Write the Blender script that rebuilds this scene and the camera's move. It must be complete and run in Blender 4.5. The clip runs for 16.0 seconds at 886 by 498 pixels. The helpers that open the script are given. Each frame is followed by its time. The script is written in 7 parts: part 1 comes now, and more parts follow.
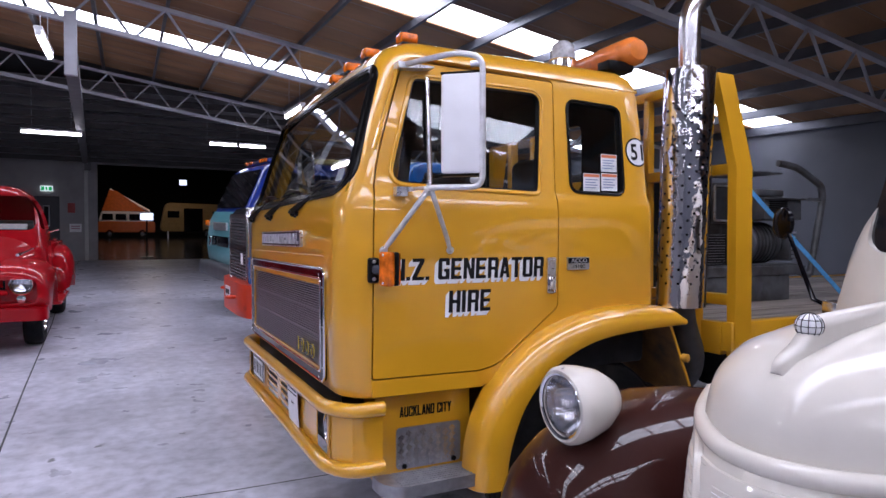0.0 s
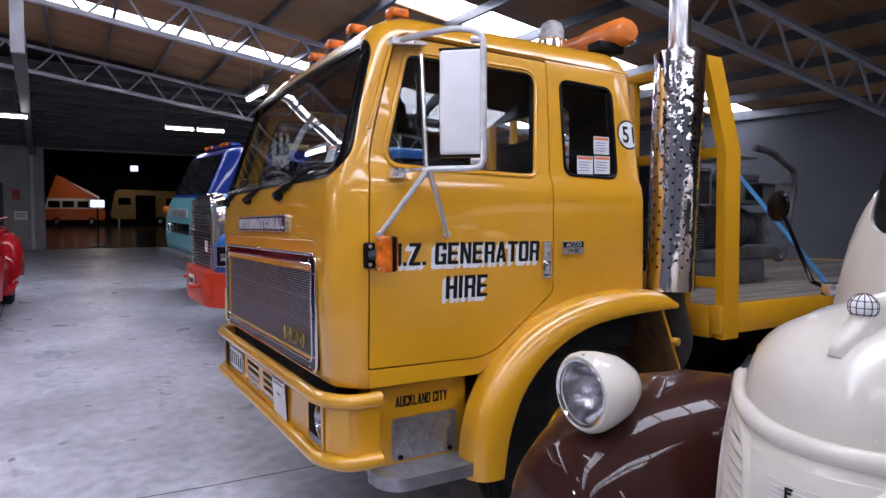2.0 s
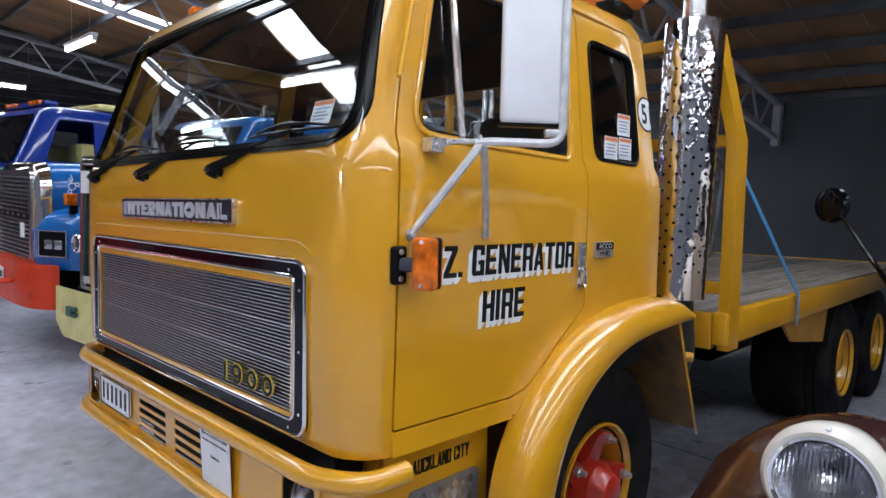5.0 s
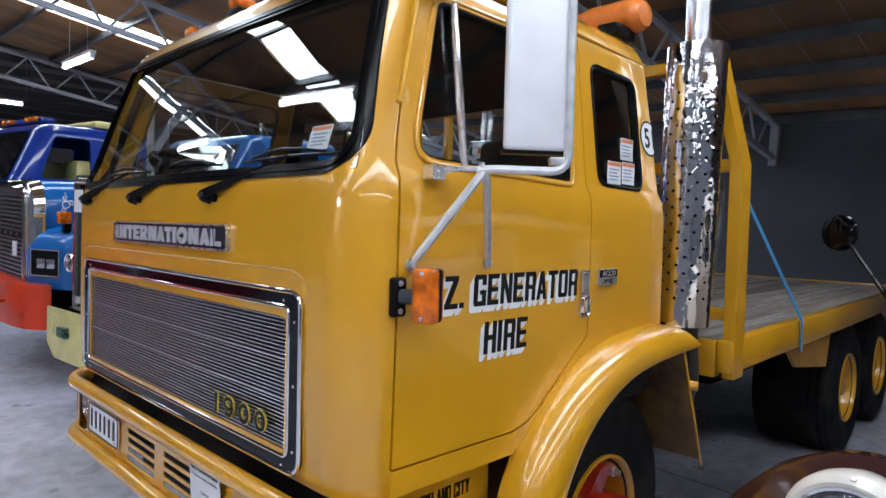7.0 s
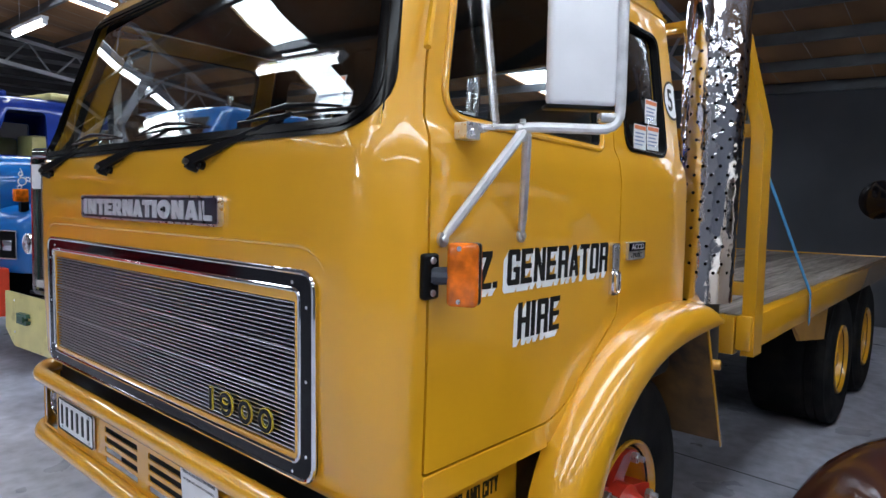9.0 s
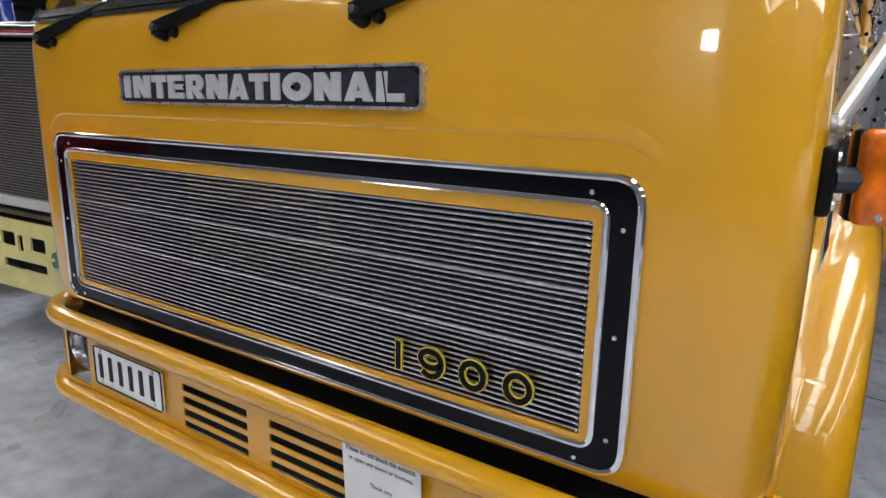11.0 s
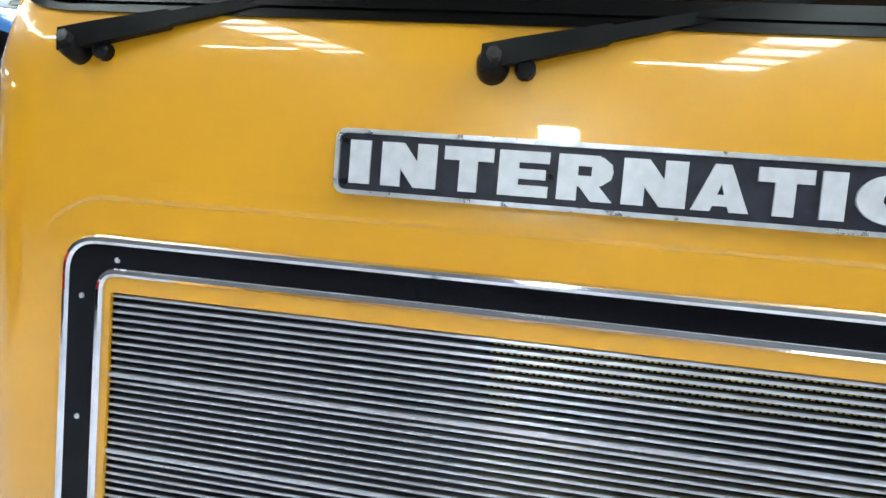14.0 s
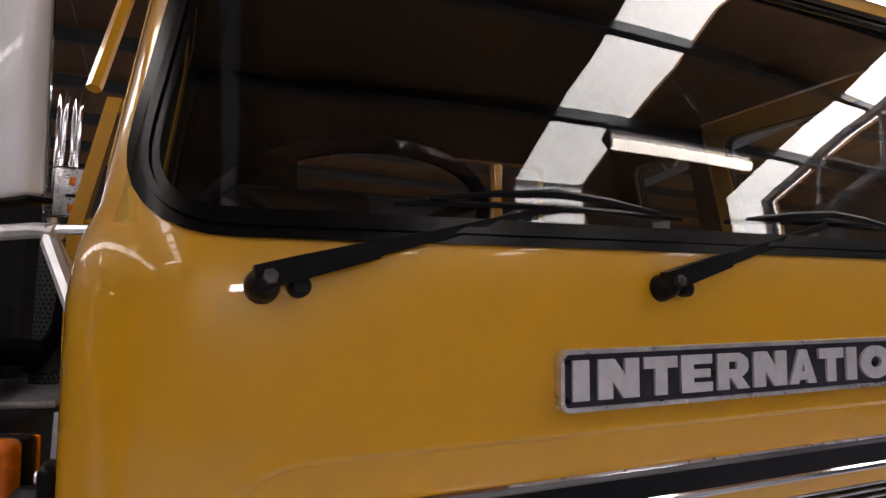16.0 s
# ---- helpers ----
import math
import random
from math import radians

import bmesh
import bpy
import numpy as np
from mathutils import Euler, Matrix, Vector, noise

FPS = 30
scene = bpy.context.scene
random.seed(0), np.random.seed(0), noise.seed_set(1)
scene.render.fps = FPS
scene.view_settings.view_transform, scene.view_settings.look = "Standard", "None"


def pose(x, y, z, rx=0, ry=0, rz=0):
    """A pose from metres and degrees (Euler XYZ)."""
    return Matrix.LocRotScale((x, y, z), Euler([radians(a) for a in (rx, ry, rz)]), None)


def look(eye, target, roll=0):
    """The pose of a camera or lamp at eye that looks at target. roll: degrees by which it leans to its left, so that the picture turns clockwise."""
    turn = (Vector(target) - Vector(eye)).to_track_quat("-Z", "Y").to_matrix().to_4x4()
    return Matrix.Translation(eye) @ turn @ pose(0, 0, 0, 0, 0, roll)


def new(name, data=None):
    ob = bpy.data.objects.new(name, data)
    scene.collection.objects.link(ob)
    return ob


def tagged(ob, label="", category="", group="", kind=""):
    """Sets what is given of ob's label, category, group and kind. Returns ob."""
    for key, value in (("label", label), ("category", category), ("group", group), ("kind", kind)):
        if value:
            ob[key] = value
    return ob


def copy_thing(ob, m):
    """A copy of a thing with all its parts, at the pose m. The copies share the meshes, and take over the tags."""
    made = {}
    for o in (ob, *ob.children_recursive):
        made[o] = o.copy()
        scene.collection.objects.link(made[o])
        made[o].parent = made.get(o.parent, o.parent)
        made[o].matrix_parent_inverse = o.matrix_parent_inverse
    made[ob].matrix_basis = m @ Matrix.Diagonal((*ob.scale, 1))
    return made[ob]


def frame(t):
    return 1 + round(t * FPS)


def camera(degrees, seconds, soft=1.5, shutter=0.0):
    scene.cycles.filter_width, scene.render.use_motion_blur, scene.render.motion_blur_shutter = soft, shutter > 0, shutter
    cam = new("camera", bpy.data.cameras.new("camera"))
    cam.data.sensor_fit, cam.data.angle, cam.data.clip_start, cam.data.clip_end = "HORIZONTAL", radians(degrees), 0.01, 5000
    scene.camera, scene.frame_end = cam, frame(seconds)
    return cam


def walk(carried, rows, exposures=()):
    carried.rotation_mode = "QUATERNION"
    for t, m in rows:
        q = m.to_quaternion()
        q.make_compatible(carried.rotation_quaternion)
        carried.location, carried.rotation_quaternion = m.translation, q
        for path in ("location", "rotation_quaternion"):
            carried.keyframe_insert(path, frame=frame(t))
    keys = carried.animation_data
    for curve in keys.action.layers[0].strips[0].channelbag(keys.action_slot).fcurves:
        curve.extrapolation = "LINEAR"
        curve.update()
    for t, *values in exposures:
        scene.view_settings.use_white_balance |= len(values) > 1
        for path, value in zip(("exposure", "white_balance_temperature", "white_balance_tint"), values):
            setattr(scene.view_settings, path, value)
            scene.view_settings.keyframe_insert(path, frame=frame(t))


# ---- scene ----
cam = camera(70.0, 16.0)
PATH = [
    (0, (0.075, 0.317, 2.201), (0.968, 2.107, 2.167), 0.0),
    (0.5, (0.111, 0.208, 2.179), (0.959, 2.019, 2.154), 0.5),
    (1, (0.062, 0.195, 2.186), (0.887, 2.015, 2.09), 0.2),
    (1.5, (-0.031, 0.293, 2.197), (0.881, 2.071, 2.12), -0.5),
    (2, (-0.024, 0.477, 2.187), (0.982, 2.203, 2.112), -0.2),
    (2.5, (0.01, 0.714, 2.186), (1.025, 2.435, 2.093), -0.0),
    (3, (-0.027, 0.943, 2.184), (1.093, 2.597, 2.082), 2.1),
    (3.2, (-0.054, 1.027, 2.188), (1.165, 2.611, 2.1), 2.4),
    (5.3, (-0.141, 1.555, 2.229), (1.289, 2.947, 2.099), 1.3),
    (5.5, (-0.124, 1.564, 2.242), (1.301, 2.959, 2.104), 1.3),
    (6, (-0.108, 1.571, 2.242), (1.323, 2.962, 2.121), 1.4),
    (6.5, (-0.105, 1.577, 2.249), (1.333, 2.965, 2.161), 1.5),
    (7, (-0.105, 1.579, 2.254), (1.332, 2.969, 2.182), 1.5),
    (7.5, (-0.101, 1.581, 2.247), (1.336, 2.97, 2.178), 1.6),
    (8, (-0.051, 1.584, 2.238), (1.353, 3.005, 2.151), 1.4),
    (8.5, (-0.014, 1.678, 2.221), (1.354, 3.135, 2.134), 2.6),
    (8.7, (-0.024, 1.742, 2.226), (1.419, 3.124, 2.128), 1.7),
    (10.8, (-0.107, 2.661, 2.194), (1.498, 3.798, 1.833), 1.2),
    (11, (-0.108, 2.744, 2.166), (1.515, 3.826, 1.725), 1.1),
    (11.5, (-0.066, 2.999, 2.109), (1.507, 4.079, 1.509), 0.8),
    (12, (-0.052, 3.233, 2.083), (1.51, 4.283, 1.407), 2.1),
    (12.5, (-0.057, 3.461, 2.087), (1.597, 4.384, 1.445), 3.0),
    (13, (0.028, 3.691, 2.107), (1.77, 4.524, 1.586), 3.3),
    (13.5, (0.073, 3.908, 2.154), (1.908, 4.623, 1.805), 3.3),
    (14, (0.056, 4.113, 2.158), (2.021, 4.453, 2.007), 4.7),
    (14.5, (0.074, 4.276, 2.183), (2.07, 4.334, 2.076), 2.3),
    (15, (0.127, 4.492, 2.233), (2.124, 4.388, 2.273), 2.5),
    (15.5, (0.098, 4.699, 2.324), (2.055, 4.284, 2.348), 2.0),
    (16, (0.11, 4.884, 2.32), (1.941, 4.093, 2.455), 0.1),
]
LEVEL = pose(0, 2.8, 0, -2.0) @ Matrix.Translation((0, -2.8, -0.534))
walk(cam, [(t, LEVEL @ look(eye, target, roll)) for t, eye, target, roll in PATH],
     exposures=[(0.0, -0.15, 5900, 23), (3.0, -0.10, 6050, 15), (5.5, 0.00, 5950, 7), (8.7, 0.00, 5900, 6), (11.0, 0.04, 6600, 2), (12.0, 0.24, 6250, 0), (13.0, 0.82, 5900, 0), (13.5, 0.96, 5900, -4), (14.0, 0.86, 6150, -6), (14.5, 0.69, 6150, -7), (15.0, 0.36, 6800, 2), (15.5, -0.36, 7500, 14), (16.0, -0.55, 7400, 18)])

# ---- world and exposure ----
world = bpy.data.worlds.new("world")
world.use_nodes = True
world.node_tree.nodes["Background"].inputs[0].default_value = (0.55, 0.65, 0.9, 1)
world.node_tree.nodes["Background"].inputs[1].default_value = 0.05
scene.world = world
SKYLIGHT, TUBE = 9.0, 16.0


# ---- materials ----
def mat(name, color, rough=0.5, metal=0.0, coat=0.0, var=0.12, scale=6.0, bump=0.0, bscale=80.0, stain=None, stain_scale=1.5, stain_cut=(0.5, 0.7), emit=0.0, rvar=0.0, stretch=(1, 1, 1), spec=0.5, peel=0.0, crough=0.05):
    m = bpy.data.materials.new(name)
    m.use_nodes = True
    nt = m.node_tree
    b = nt.nodes["Principled BSDF"]
    L = nt.links.new
    co = nt.nodes.new("ShaderNodeTexCoord")
    mp = nt.nodes.new("ShaderNodeMapping")
    mp.inputs["Scale"].default_value = stretch
    L(co.outputs["Object"], mp.inputs["Vector"])

    def nz(sc, detail=4.0):
        n = nt.nodes.new("ShaderNodeTexNoise")
        n.inputs["Scale"].default_value, n.inputs["Detail"].default_value = sc, detail
        L(mp.outputs["Vector"], n.inputs["Vector"])
        return n.outputs["Fac"]

    def ramp(fac, a, c, lo=(0, 0, 0, 1), hi=(1, 1, 1, 1)):
        r = nt.nodes.new("ShaderNodeValToRGB")
        r.color_ramp.elements[0].position, r.color_ramp.elements[1].position = a, c
        r.color_ramp.elements[0].color, r.color_ramp.elements[1].color = lo, hi
        L(fac, r.inputs["Fac"])
        return r.outputs["Color"]

    c1 = tuple(max(0, v * (1 - var)) for v in color) + (1,)
    c2 = tuple(min(1, v * (1 + var)) for v in color) + (1,)
    base = ramp(nz(scale), 0.35, 0.65, c1, c2)
    if stain:
        mx = nt.nodes.new("ShaderNodeMix")
        mx.data_type = "RGBA"
        L(ramp(nz(stain_scale, 8.0), *stain_cut), mx.inputs["Factor"])
        L(base, mx.inputs["A"])
        mx.inputs["B"].default_value = (*stain, 1)
        base = mx.outputs["Result"]
    L(base, b.inputs["Base Color"])
    b.inputs["Roughness"].default_value = rough
    if rvar:
        L(ramp(nz(scale * 1.7, 6.0), 0.3, 0.7, (rough - rvar,) * 3 + (1,), (rough + rvar,) * 3 + (1,)), b.inputs["Roughness"])
    b.inputs["Metallic"].default_value = metal
    b.inputs["Coat Weight"].default_value = coat
    b.inputs["Coat Roughness"].default_value = crough
    b.inputs["Specular IOR Level"].default_value = spec
    if emit:
        b.inputs["Emission Color"].default_value = (*color, 1)
        b.inputs["Emission Strength"].default_value = emit
    if bump or peel:
        h = nt.nodes.new("ShaderNodeBump")
        h.inputs["Strength"].default_value = bump or peel
        h.inputs["Distance"].default_value = 0.003 if bump else 0.0006
        L(nz(bscale if bump else 9.0), h.inputs["Height"])
        L(h.outputs["Normal"], b.inputs["Normal"])
        if peel:
            L(h.outputs["Normal"], b.inputs["Coat Normal"])
    return m


def glass_mat(name, tint=(0.85, 0.92, 0.9), rough=0.0):
    m = bpy.data.materials.new(name)
    m.use_nodes = True
    b = m.node_tree.nodes["Principled BSDF"]
    b.inputs["Base Color"].default_value = (*tint, 1)
    b.inputs["Transmission Weight"].default_value = 1.0
    b.inputs["Roughness"].default_value = rough
    b.inputs["IOR"].default_value = 1.45
    return m


YELLOW = mat("yellow_paint", (0.66, 0.322, 0.008), 0.3, coat=1.0, var=0.05, scale=2.0, peel=0.10, crough=0.03, spec=0.5)
YELLOW_B = mat("yellow_paint_dull", (0.55, 0.27, 0.025), 0.45, coat=0.3, var=0.12, scale=5.0, stain=(0.25, 0.13, 0.03), stain_scale=4, stain_cut=(0.62, 0.8))
CHROME = mat("chrome", (0.82, 0.82, 0.84), 0.07, 1.0, var=0.04)
CHROME_W = mat("worn_chrome", (0.75, 0.74, 0.76), 0.22, 1.0, var=0.06, scale=6, rvar=0.05)
STEEL = mat("brushed_steel", (0.68, 0.68, 0.70), 0.33, 0.9, var=0.15, scale=30, rvar=0.1)
ALU = mat("aluminium_tread", (0.33, 0.33, 0.35), 0.45, 0.7, var=0.12, scale=25, stain=(0.2, 0.2, 0.21), stain_scale=9, stain_cut=(0.5, 0.8))
BLACK = mat("black_plastic", (0.004, 0.004, 0.0045), 0.38, var=0.3, scale=20, spec=0.14)
GLOSSBLACK = mat("gloss_black", (0.003, 0.003, 0.005), 0.08, var=0.2, spec=0.16)
SEALM = mat("seal_rubber", (0.003, 0.003, 0.0035), 0.22, var=0.2, scale=20, spec=0.14)
TYRE = mat("tyre", (0.009, 0.009, 0.010), 0.7, spec=0.15, var=0.35, scale=9, bump=0.4, bscale=90, stain=(0.022, 0.02, 0.018), stain_scale=5)
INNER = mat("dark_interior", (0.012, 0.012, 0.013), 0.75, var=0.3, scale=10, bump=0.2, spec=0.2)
WHITE = mat("white_paint", (0.78, 0.78, 0.8), 0.4, var=0.04, scale=8)
WHITE_S = mat("mirror_back", (0.84, 0.84, 0.87), 0.3, coat=0.5, var=0.05, scale=5)
PAPER = mat("paper", (0.75, 0.74, 0.76), 0.6, var=0.04, scale=15)
INK = mat("ink", (0.007, 0.007, 0.008), 0.4, spec=0.2)
AMBER = mat("amber_lens", (0.66, 0.14, 0.003), 0.2, coat=0.5, var=0.42, scale=22, bump=0.25, bscale=90, spec=0.3)
REDP = mat("red_paint", (0.33, 0.002, 0.006), 0.45, coat=0.6, var=0.06, scale=2, spec=0.05, crough=0.02)
REDHUB = mat("red_hub_paint", (0.5, 0.03, 0.015), 0.35, coat=0.3, var=0.15, scale=12)
ORANGE = mat("orange_red_paint", (0.62, 0.045, 0.008), 0.4, coat=0.3, spec=0.25, var=0.1, scale=4, stain=(0.3, 0.03, 0.02), stain_scale=6, stain_cut=(0.62, 0.8))
BLUE = mat("blue_paint", (0.01, 0.035, 0.27), 0.3, coat=0.8, var=0.06, spec=0.2)
BLUE_L = mat("mid_blue_paint", (0.012, 0.125, 0.42), 0.3, coat=0.8, var=0.06, spec=0.2)
TEAL = mat("teal_paint", (0.13, 0.42, 0.46), 0.3, coat=0.6, var=0.06)
CREAMY = mat("pale_yellow_paint", (0.66, 0.58, 0.22), 0.4, coat=0.3, var=0.1, scale=5, stain=(0.35, 0.28, 0.1), stain_scale=7, stain_cut=(0.62, 0.8))
GREEN = mat("dark_green_paint", (0.02, 0.09, 0.06), 0.35, coat=0.3, var=0.15)
CREAM = mat("cream_paint", (0.66, 0.62, 0.555), 0.45, coat=0.8, var=0.03, peel=0.1, spec=0.15, crough=0.025)
BROWN = mat("maroon_brown_paint", (0.036, 0.011, 0.009), 0.4, coat=0.6, var=0.08, peel=0.05, crough=0.02, spec=0.06)
# yellow taken down to brown for shade inside the arch, with darker blotches
ARCHM = mat("shaded_arch_paint", (0.17, 0.085, 0.022), 0.6, var=0.3, scale=6, stain=(0.04, 0.025, 0.015), stain_scale=5)
WOOD = mat("deck_timber", (0.26, 0.225, 0.20), 0.75, var=0.3, scale=4, stretch=(1, 14, 14), bump=0.5, bscale=30, stain=(0.13, 0.105, 0.09), stain_scale=1.1, stain_cut=(0.42, 0.68))
def vary(m, lo, hi):
    """Brightness that differs from object to object."""
    nt = m.node_tree
    b = nt.nodes["Principled BSDF"]
    src = b.inputs["Base Color"].links[0].from_socket
    oi, mr, hv = nt.nodes.new("ShaderNodeObjectInfo"), nt.nodes.new("ShaderNodeMapRange"), nt.nodes.new("ShaderNodeHueSaturation")
    mr.inputs["To Min"].default_value, mr.inputs["To Max"].default_value = lo, hi
    nt.links.new(oi.outputs["Random"], mr.inputs["Value"])
    nt.links.new(mr.outputs["Result"], hv.inputs["Value"])
    nt.links.new(src, hv.inputs["Color"])
    nt.links.new(hv.outputs["Color"], b.inputs["Base Color"])


vary(WOOD, 0.55, 1.15)
ALTUBE = mat("aluminium_tube", (0.66, 0.66, 0.68), 0.35, 0.5, var=0.12, scale=25)
STRAP = mat("blue_strap", (0.06, 0.25, 0.5), 0.7, var=0.15, scale=60)
GLASS = glass_mat("window_glass", (0.75, 0.8, 0.8))
RIBBED = glass_mat("ribbed_lens_glass", (0.92, 0.92, 0.94), 0.04)
_t = RIBBED.node_tree
_co, _wv, _bp = _t.nodes.new("ShaderNodeTexCoord"), _t.nodes.new("ShaderNodeTexWave"), _t.nodes.new("ShaderNodeBump")
_wv.bands_direction, _wv.inputs["Scale"].default_value, _wv.inputs["Distortion"].default_value = "Y", 38.0, 0.3
_bp.inputs["Strength"].default_value, _bp.inputs["Distance"].default_value = 0.5, 0.002
_t.links.new(_co.outputs["Object"], _wv.inputs["Vector"])
_t.links.new(_wv.outputs["Fac"], _bp.inputs["Height"])
_t.links.new(_bp.outputs["Normal"], _t.nodes["Principled BSDF"].inputs["Normal"])
REFLECTOR = mat("lamp_reflector", (0.62, 0.62, 0.65), 0.1, 1.0, var=0.25, scale=14)
SEAT = mat("vinyl_seat", (0.012, 0.012, 0.014), 0.55, var=0.3, spec=0.25)
GALV = mat("galvanised_truss", (0.46, 0.47, 0.51), 0.5, 0.2, var=0.12, scale=3, rvar=0.1)
PURLIN = mat("purlin_dark_paint", (0.10, 0.105, 0.12), 0.35, 0.5, var=0.2, scale=3)
PLY = mat("roof_underlay", (0.37, 0.195, 0.082), 0.7, var=0.22, scale=0.9, stretch=(0.4, 1.6, 1), bump=0.3, bscale=4, stain=(0.17, 0.095, 0.05), stain_scale=0.5, stain_cut=(0.45, 0.75))
# dark base colour stands for roof that no light reaches
UNLITROOF = mat("unlit_roof_sheet", (0.06, 0.055, 0.055), 0.6, var=0.2, scale=2)
WALLGREY = mat("painted_block_wall", (0.085, 0.09, 0.105), 0.7, var=0.1, scale=0.8, bump=0.3, bscale=40, stain=(0.065, 0.068, 0.08), stain_scale=0.6)
WALLPALE = mat("pale_panel_wall", (0.15, 0.15, 0.16), 0.8, var=0.08, scale=1.0)
WALLBACK = mat("grey_concrete_panel", (0.30, 0.285, 0.29), 0.75, var=0.12, scale=1.2, bump=0.3, bscale=25, stain=(0.22, 0.21, 0.215), stain_scale=0.7)
SKYL = mat("skylight_sheet", (0.93, 0.96, 1.0), 0.5, var=0.02, emit=SKYLIGHT)
TUBEM = mat("fluorescent_tube", (1.0, 0.97, 0.92), 0.4, var=0.0, emit=TUBE)
MIRROR = mat("mirror_glass", (0.9, 0.9, 0.9), 0.02, 1.0, var=0.0)


def floor_mat():
    m = mat("polished_concrete", (0.55, 0.55, 0.63), 0.36, var=0.16, scale=1.3, stain=(0.36, 0.36, 0.42), stain_scale=0.55, stain_cut=(0.42, 0.72), rvar=0.12)
    nt = m.node_tree
    b = nt.nodes["Principled BSDF"]
    co = nt.nodes["Texture Coordinate"]
    n = nt.nodes.new("ShaderNodeTexNoise")
    n.inputs["Scale"].default_value, n.inputs["Detail"].default_value = 9.0, 9.0
    nt.links.new(co.outputs["Object"], n.inputs["Vector"])
    v = nt.nodes.new("ShaderNodeTexNoise")
    v.inputs["Scale"].default_value, v.inputs["Detail"].default_value = 5.5, 3.0
    nt.links.new(co.outputs["Object"], v.inputs["Vector"])
    r = nt.nodes.new("ShaderNodeValToRGB")
    r.color_ramp.elements[0].position, r.color_ramp.elements[1].position = 0.69, 0.74
    nt.links.new(v.outputs["Fac"], r.inputs["Fac"])
    old = b.inputs["Base Color"].links[0].from_socket
    mx = nt.nodes.new("ShaderNodeMix")
    mx.data_type, mx.blend_type = "RGBA", "MULTIPLY"
    r2 = nt.nodes.new("ShaderNodeValToRGB")
    r2.color_ramp.elements[0].color, r2.color_ramp.elements[1].color = (0.72, 0.72, 0.74, 1), (1.1, 1.1, 1.1, 1)
    r2.color_ramp.elements[0].position, r2.color_ramp.elements[1].position = 0.3, 0.65
    nt.links.new(n.outputs["Fac"], r2.inputs["Fac"])
    mx.inputs["Factor"].default_value = 1.0
    nt.links.new(old, mx.inputs["A"])
    nt.links.new(r2.outputs["Color"], mx.inputs["B"])
    mx2 = nt.nodes.new("ShaderNodeMix")
    mx2.data_type = "RGBA"
    nt.links.new(r.outputs["Color"], mx2.inputs["Factor"])
    nt.links.new(mx.outputs["Result"], mx2.inputs["A"])
    mx2.inputs["B"].default_value = (0.16, 0.16, 0.18, 1)
    nt.links.new(mx2.outputs["Result"], b.inputs["Base Color"])
    return m


FLOOR = floor_mat()


# ---- mesh helpers ----
def part(name, bm, material, parent=None, label="", smooth=35, m=None):
    if isinstance(bm, bpy.types.Mesh):
        me = bm
        me.name = name
    else:
        bmesh.ops.recalc_face_normals(bm, faces=bm.faces)
        me = bpy.data.meshes.new(name)
        bm.to_mesh(me)
        bm.free()
    me.materials.clear()
    me.materials.append(material)
    if smooth:
        me.shade_smooth()
        me.set_sharp_from_angle(angle=radians(smooth))
    ob = new(name, me)
    if parent is not None:
        ob.parent = parent
    if m is not None:
        ob.matrix_basis = m
    return tagged(ob, label)


def thing(name, label, category, group="", m=None, kind=""):
    ob = new(name)
    ob.empty_display_size = 0.1
    if m is not None:
        ob.matrix_basis = m
    return tagged(ob, label, category, group, kind)


def B():
    return bmesh.new()


def bx(bm, x0, x1, y0, y1, z0, z1, bev=0.0, seg=2, m=None):
    vs = [bm.verts.new((x, y, z)) for x in (x0, x1) for y in (y0, y1) for z in (z0, z1)]
    fs = [bm.faces.new([vs[i] for i in q]) for q in ((0, 1, 3, 2), (4, 6, 7, 5), (0, 4, 5, 1), (2, 3, 7, 6), (0, 2, 6, 4), (1, 5, 7, 3))]
    if m is not None:
        for v in vs:
            v.co = m @ v.co
    if bev:
        es = list({e for f in fs for e in f.edges})
        bmesh.ops.bevel(bm, geom=es, offset=bev, segments=seg, affect="EDGES", profile=0.5)
    return bm


def box(*a, **k):
    return bx(B(), *a, **k)


def tube(bm, pts, r, n=10, closed=False, cap=True):
    pts = [Vector(p) for p in pts]
    k = len(pts)
    rad = r if isinstance(r, (list, tuple)) else [r] * k
    rings, up = [], None
    for i, p in enumerate(pts):
        a = pts[(i - 1) % k] if closed or i else p
        c = pts[(i + 1) % k] if closed or i < k - 1 else p
        d = (c - a).normalized()
        if up is None:
            up = d.orthogonal().normalized()
        up = (up - d * up.dot(d)).normalized()
        side = d.cross(up)
        rings.append([bm.verts.new(p + (up * math.cos(t) + side * math.sin(t)) * rad[i]) for t in (2 * math.pi * j / n for j in range(n))])
    for i in range(k if closed else k - 1):
        a, c = rings[i], rings[(i + 1) % k]
        for j in range(n):
            bm.faces.new((a[j], a[(j + 1) % n], c[(j + 1) % n], c[j]))
    if cap and not closed:
        bm.faces.new(rings[0][::-1])
        bm.faces.new(rings[-1])
    return bm


def bend(pts, r=0.05, n=5):
    """Polyline with its inner corners rounded."""
    pts = [Vector(p) for p in pts]
    out = [pts[0]]
    for a, p, c in zip(pts, pts[1:], pts[2:]):
        d1, d2 = (a - p), (c - p)
        q = min(r, d1.length * 0.45, d2.length * 0.45)
        s, e = p + d1.normalized() * q, p + d2.normalized() * q
        out += [(s * (1 - t) ** 2 + p * 2 * t * (1 - t) + e * t * t) for t in (j / n for j in range(n + 1))]
    return out + [pts[-1]]


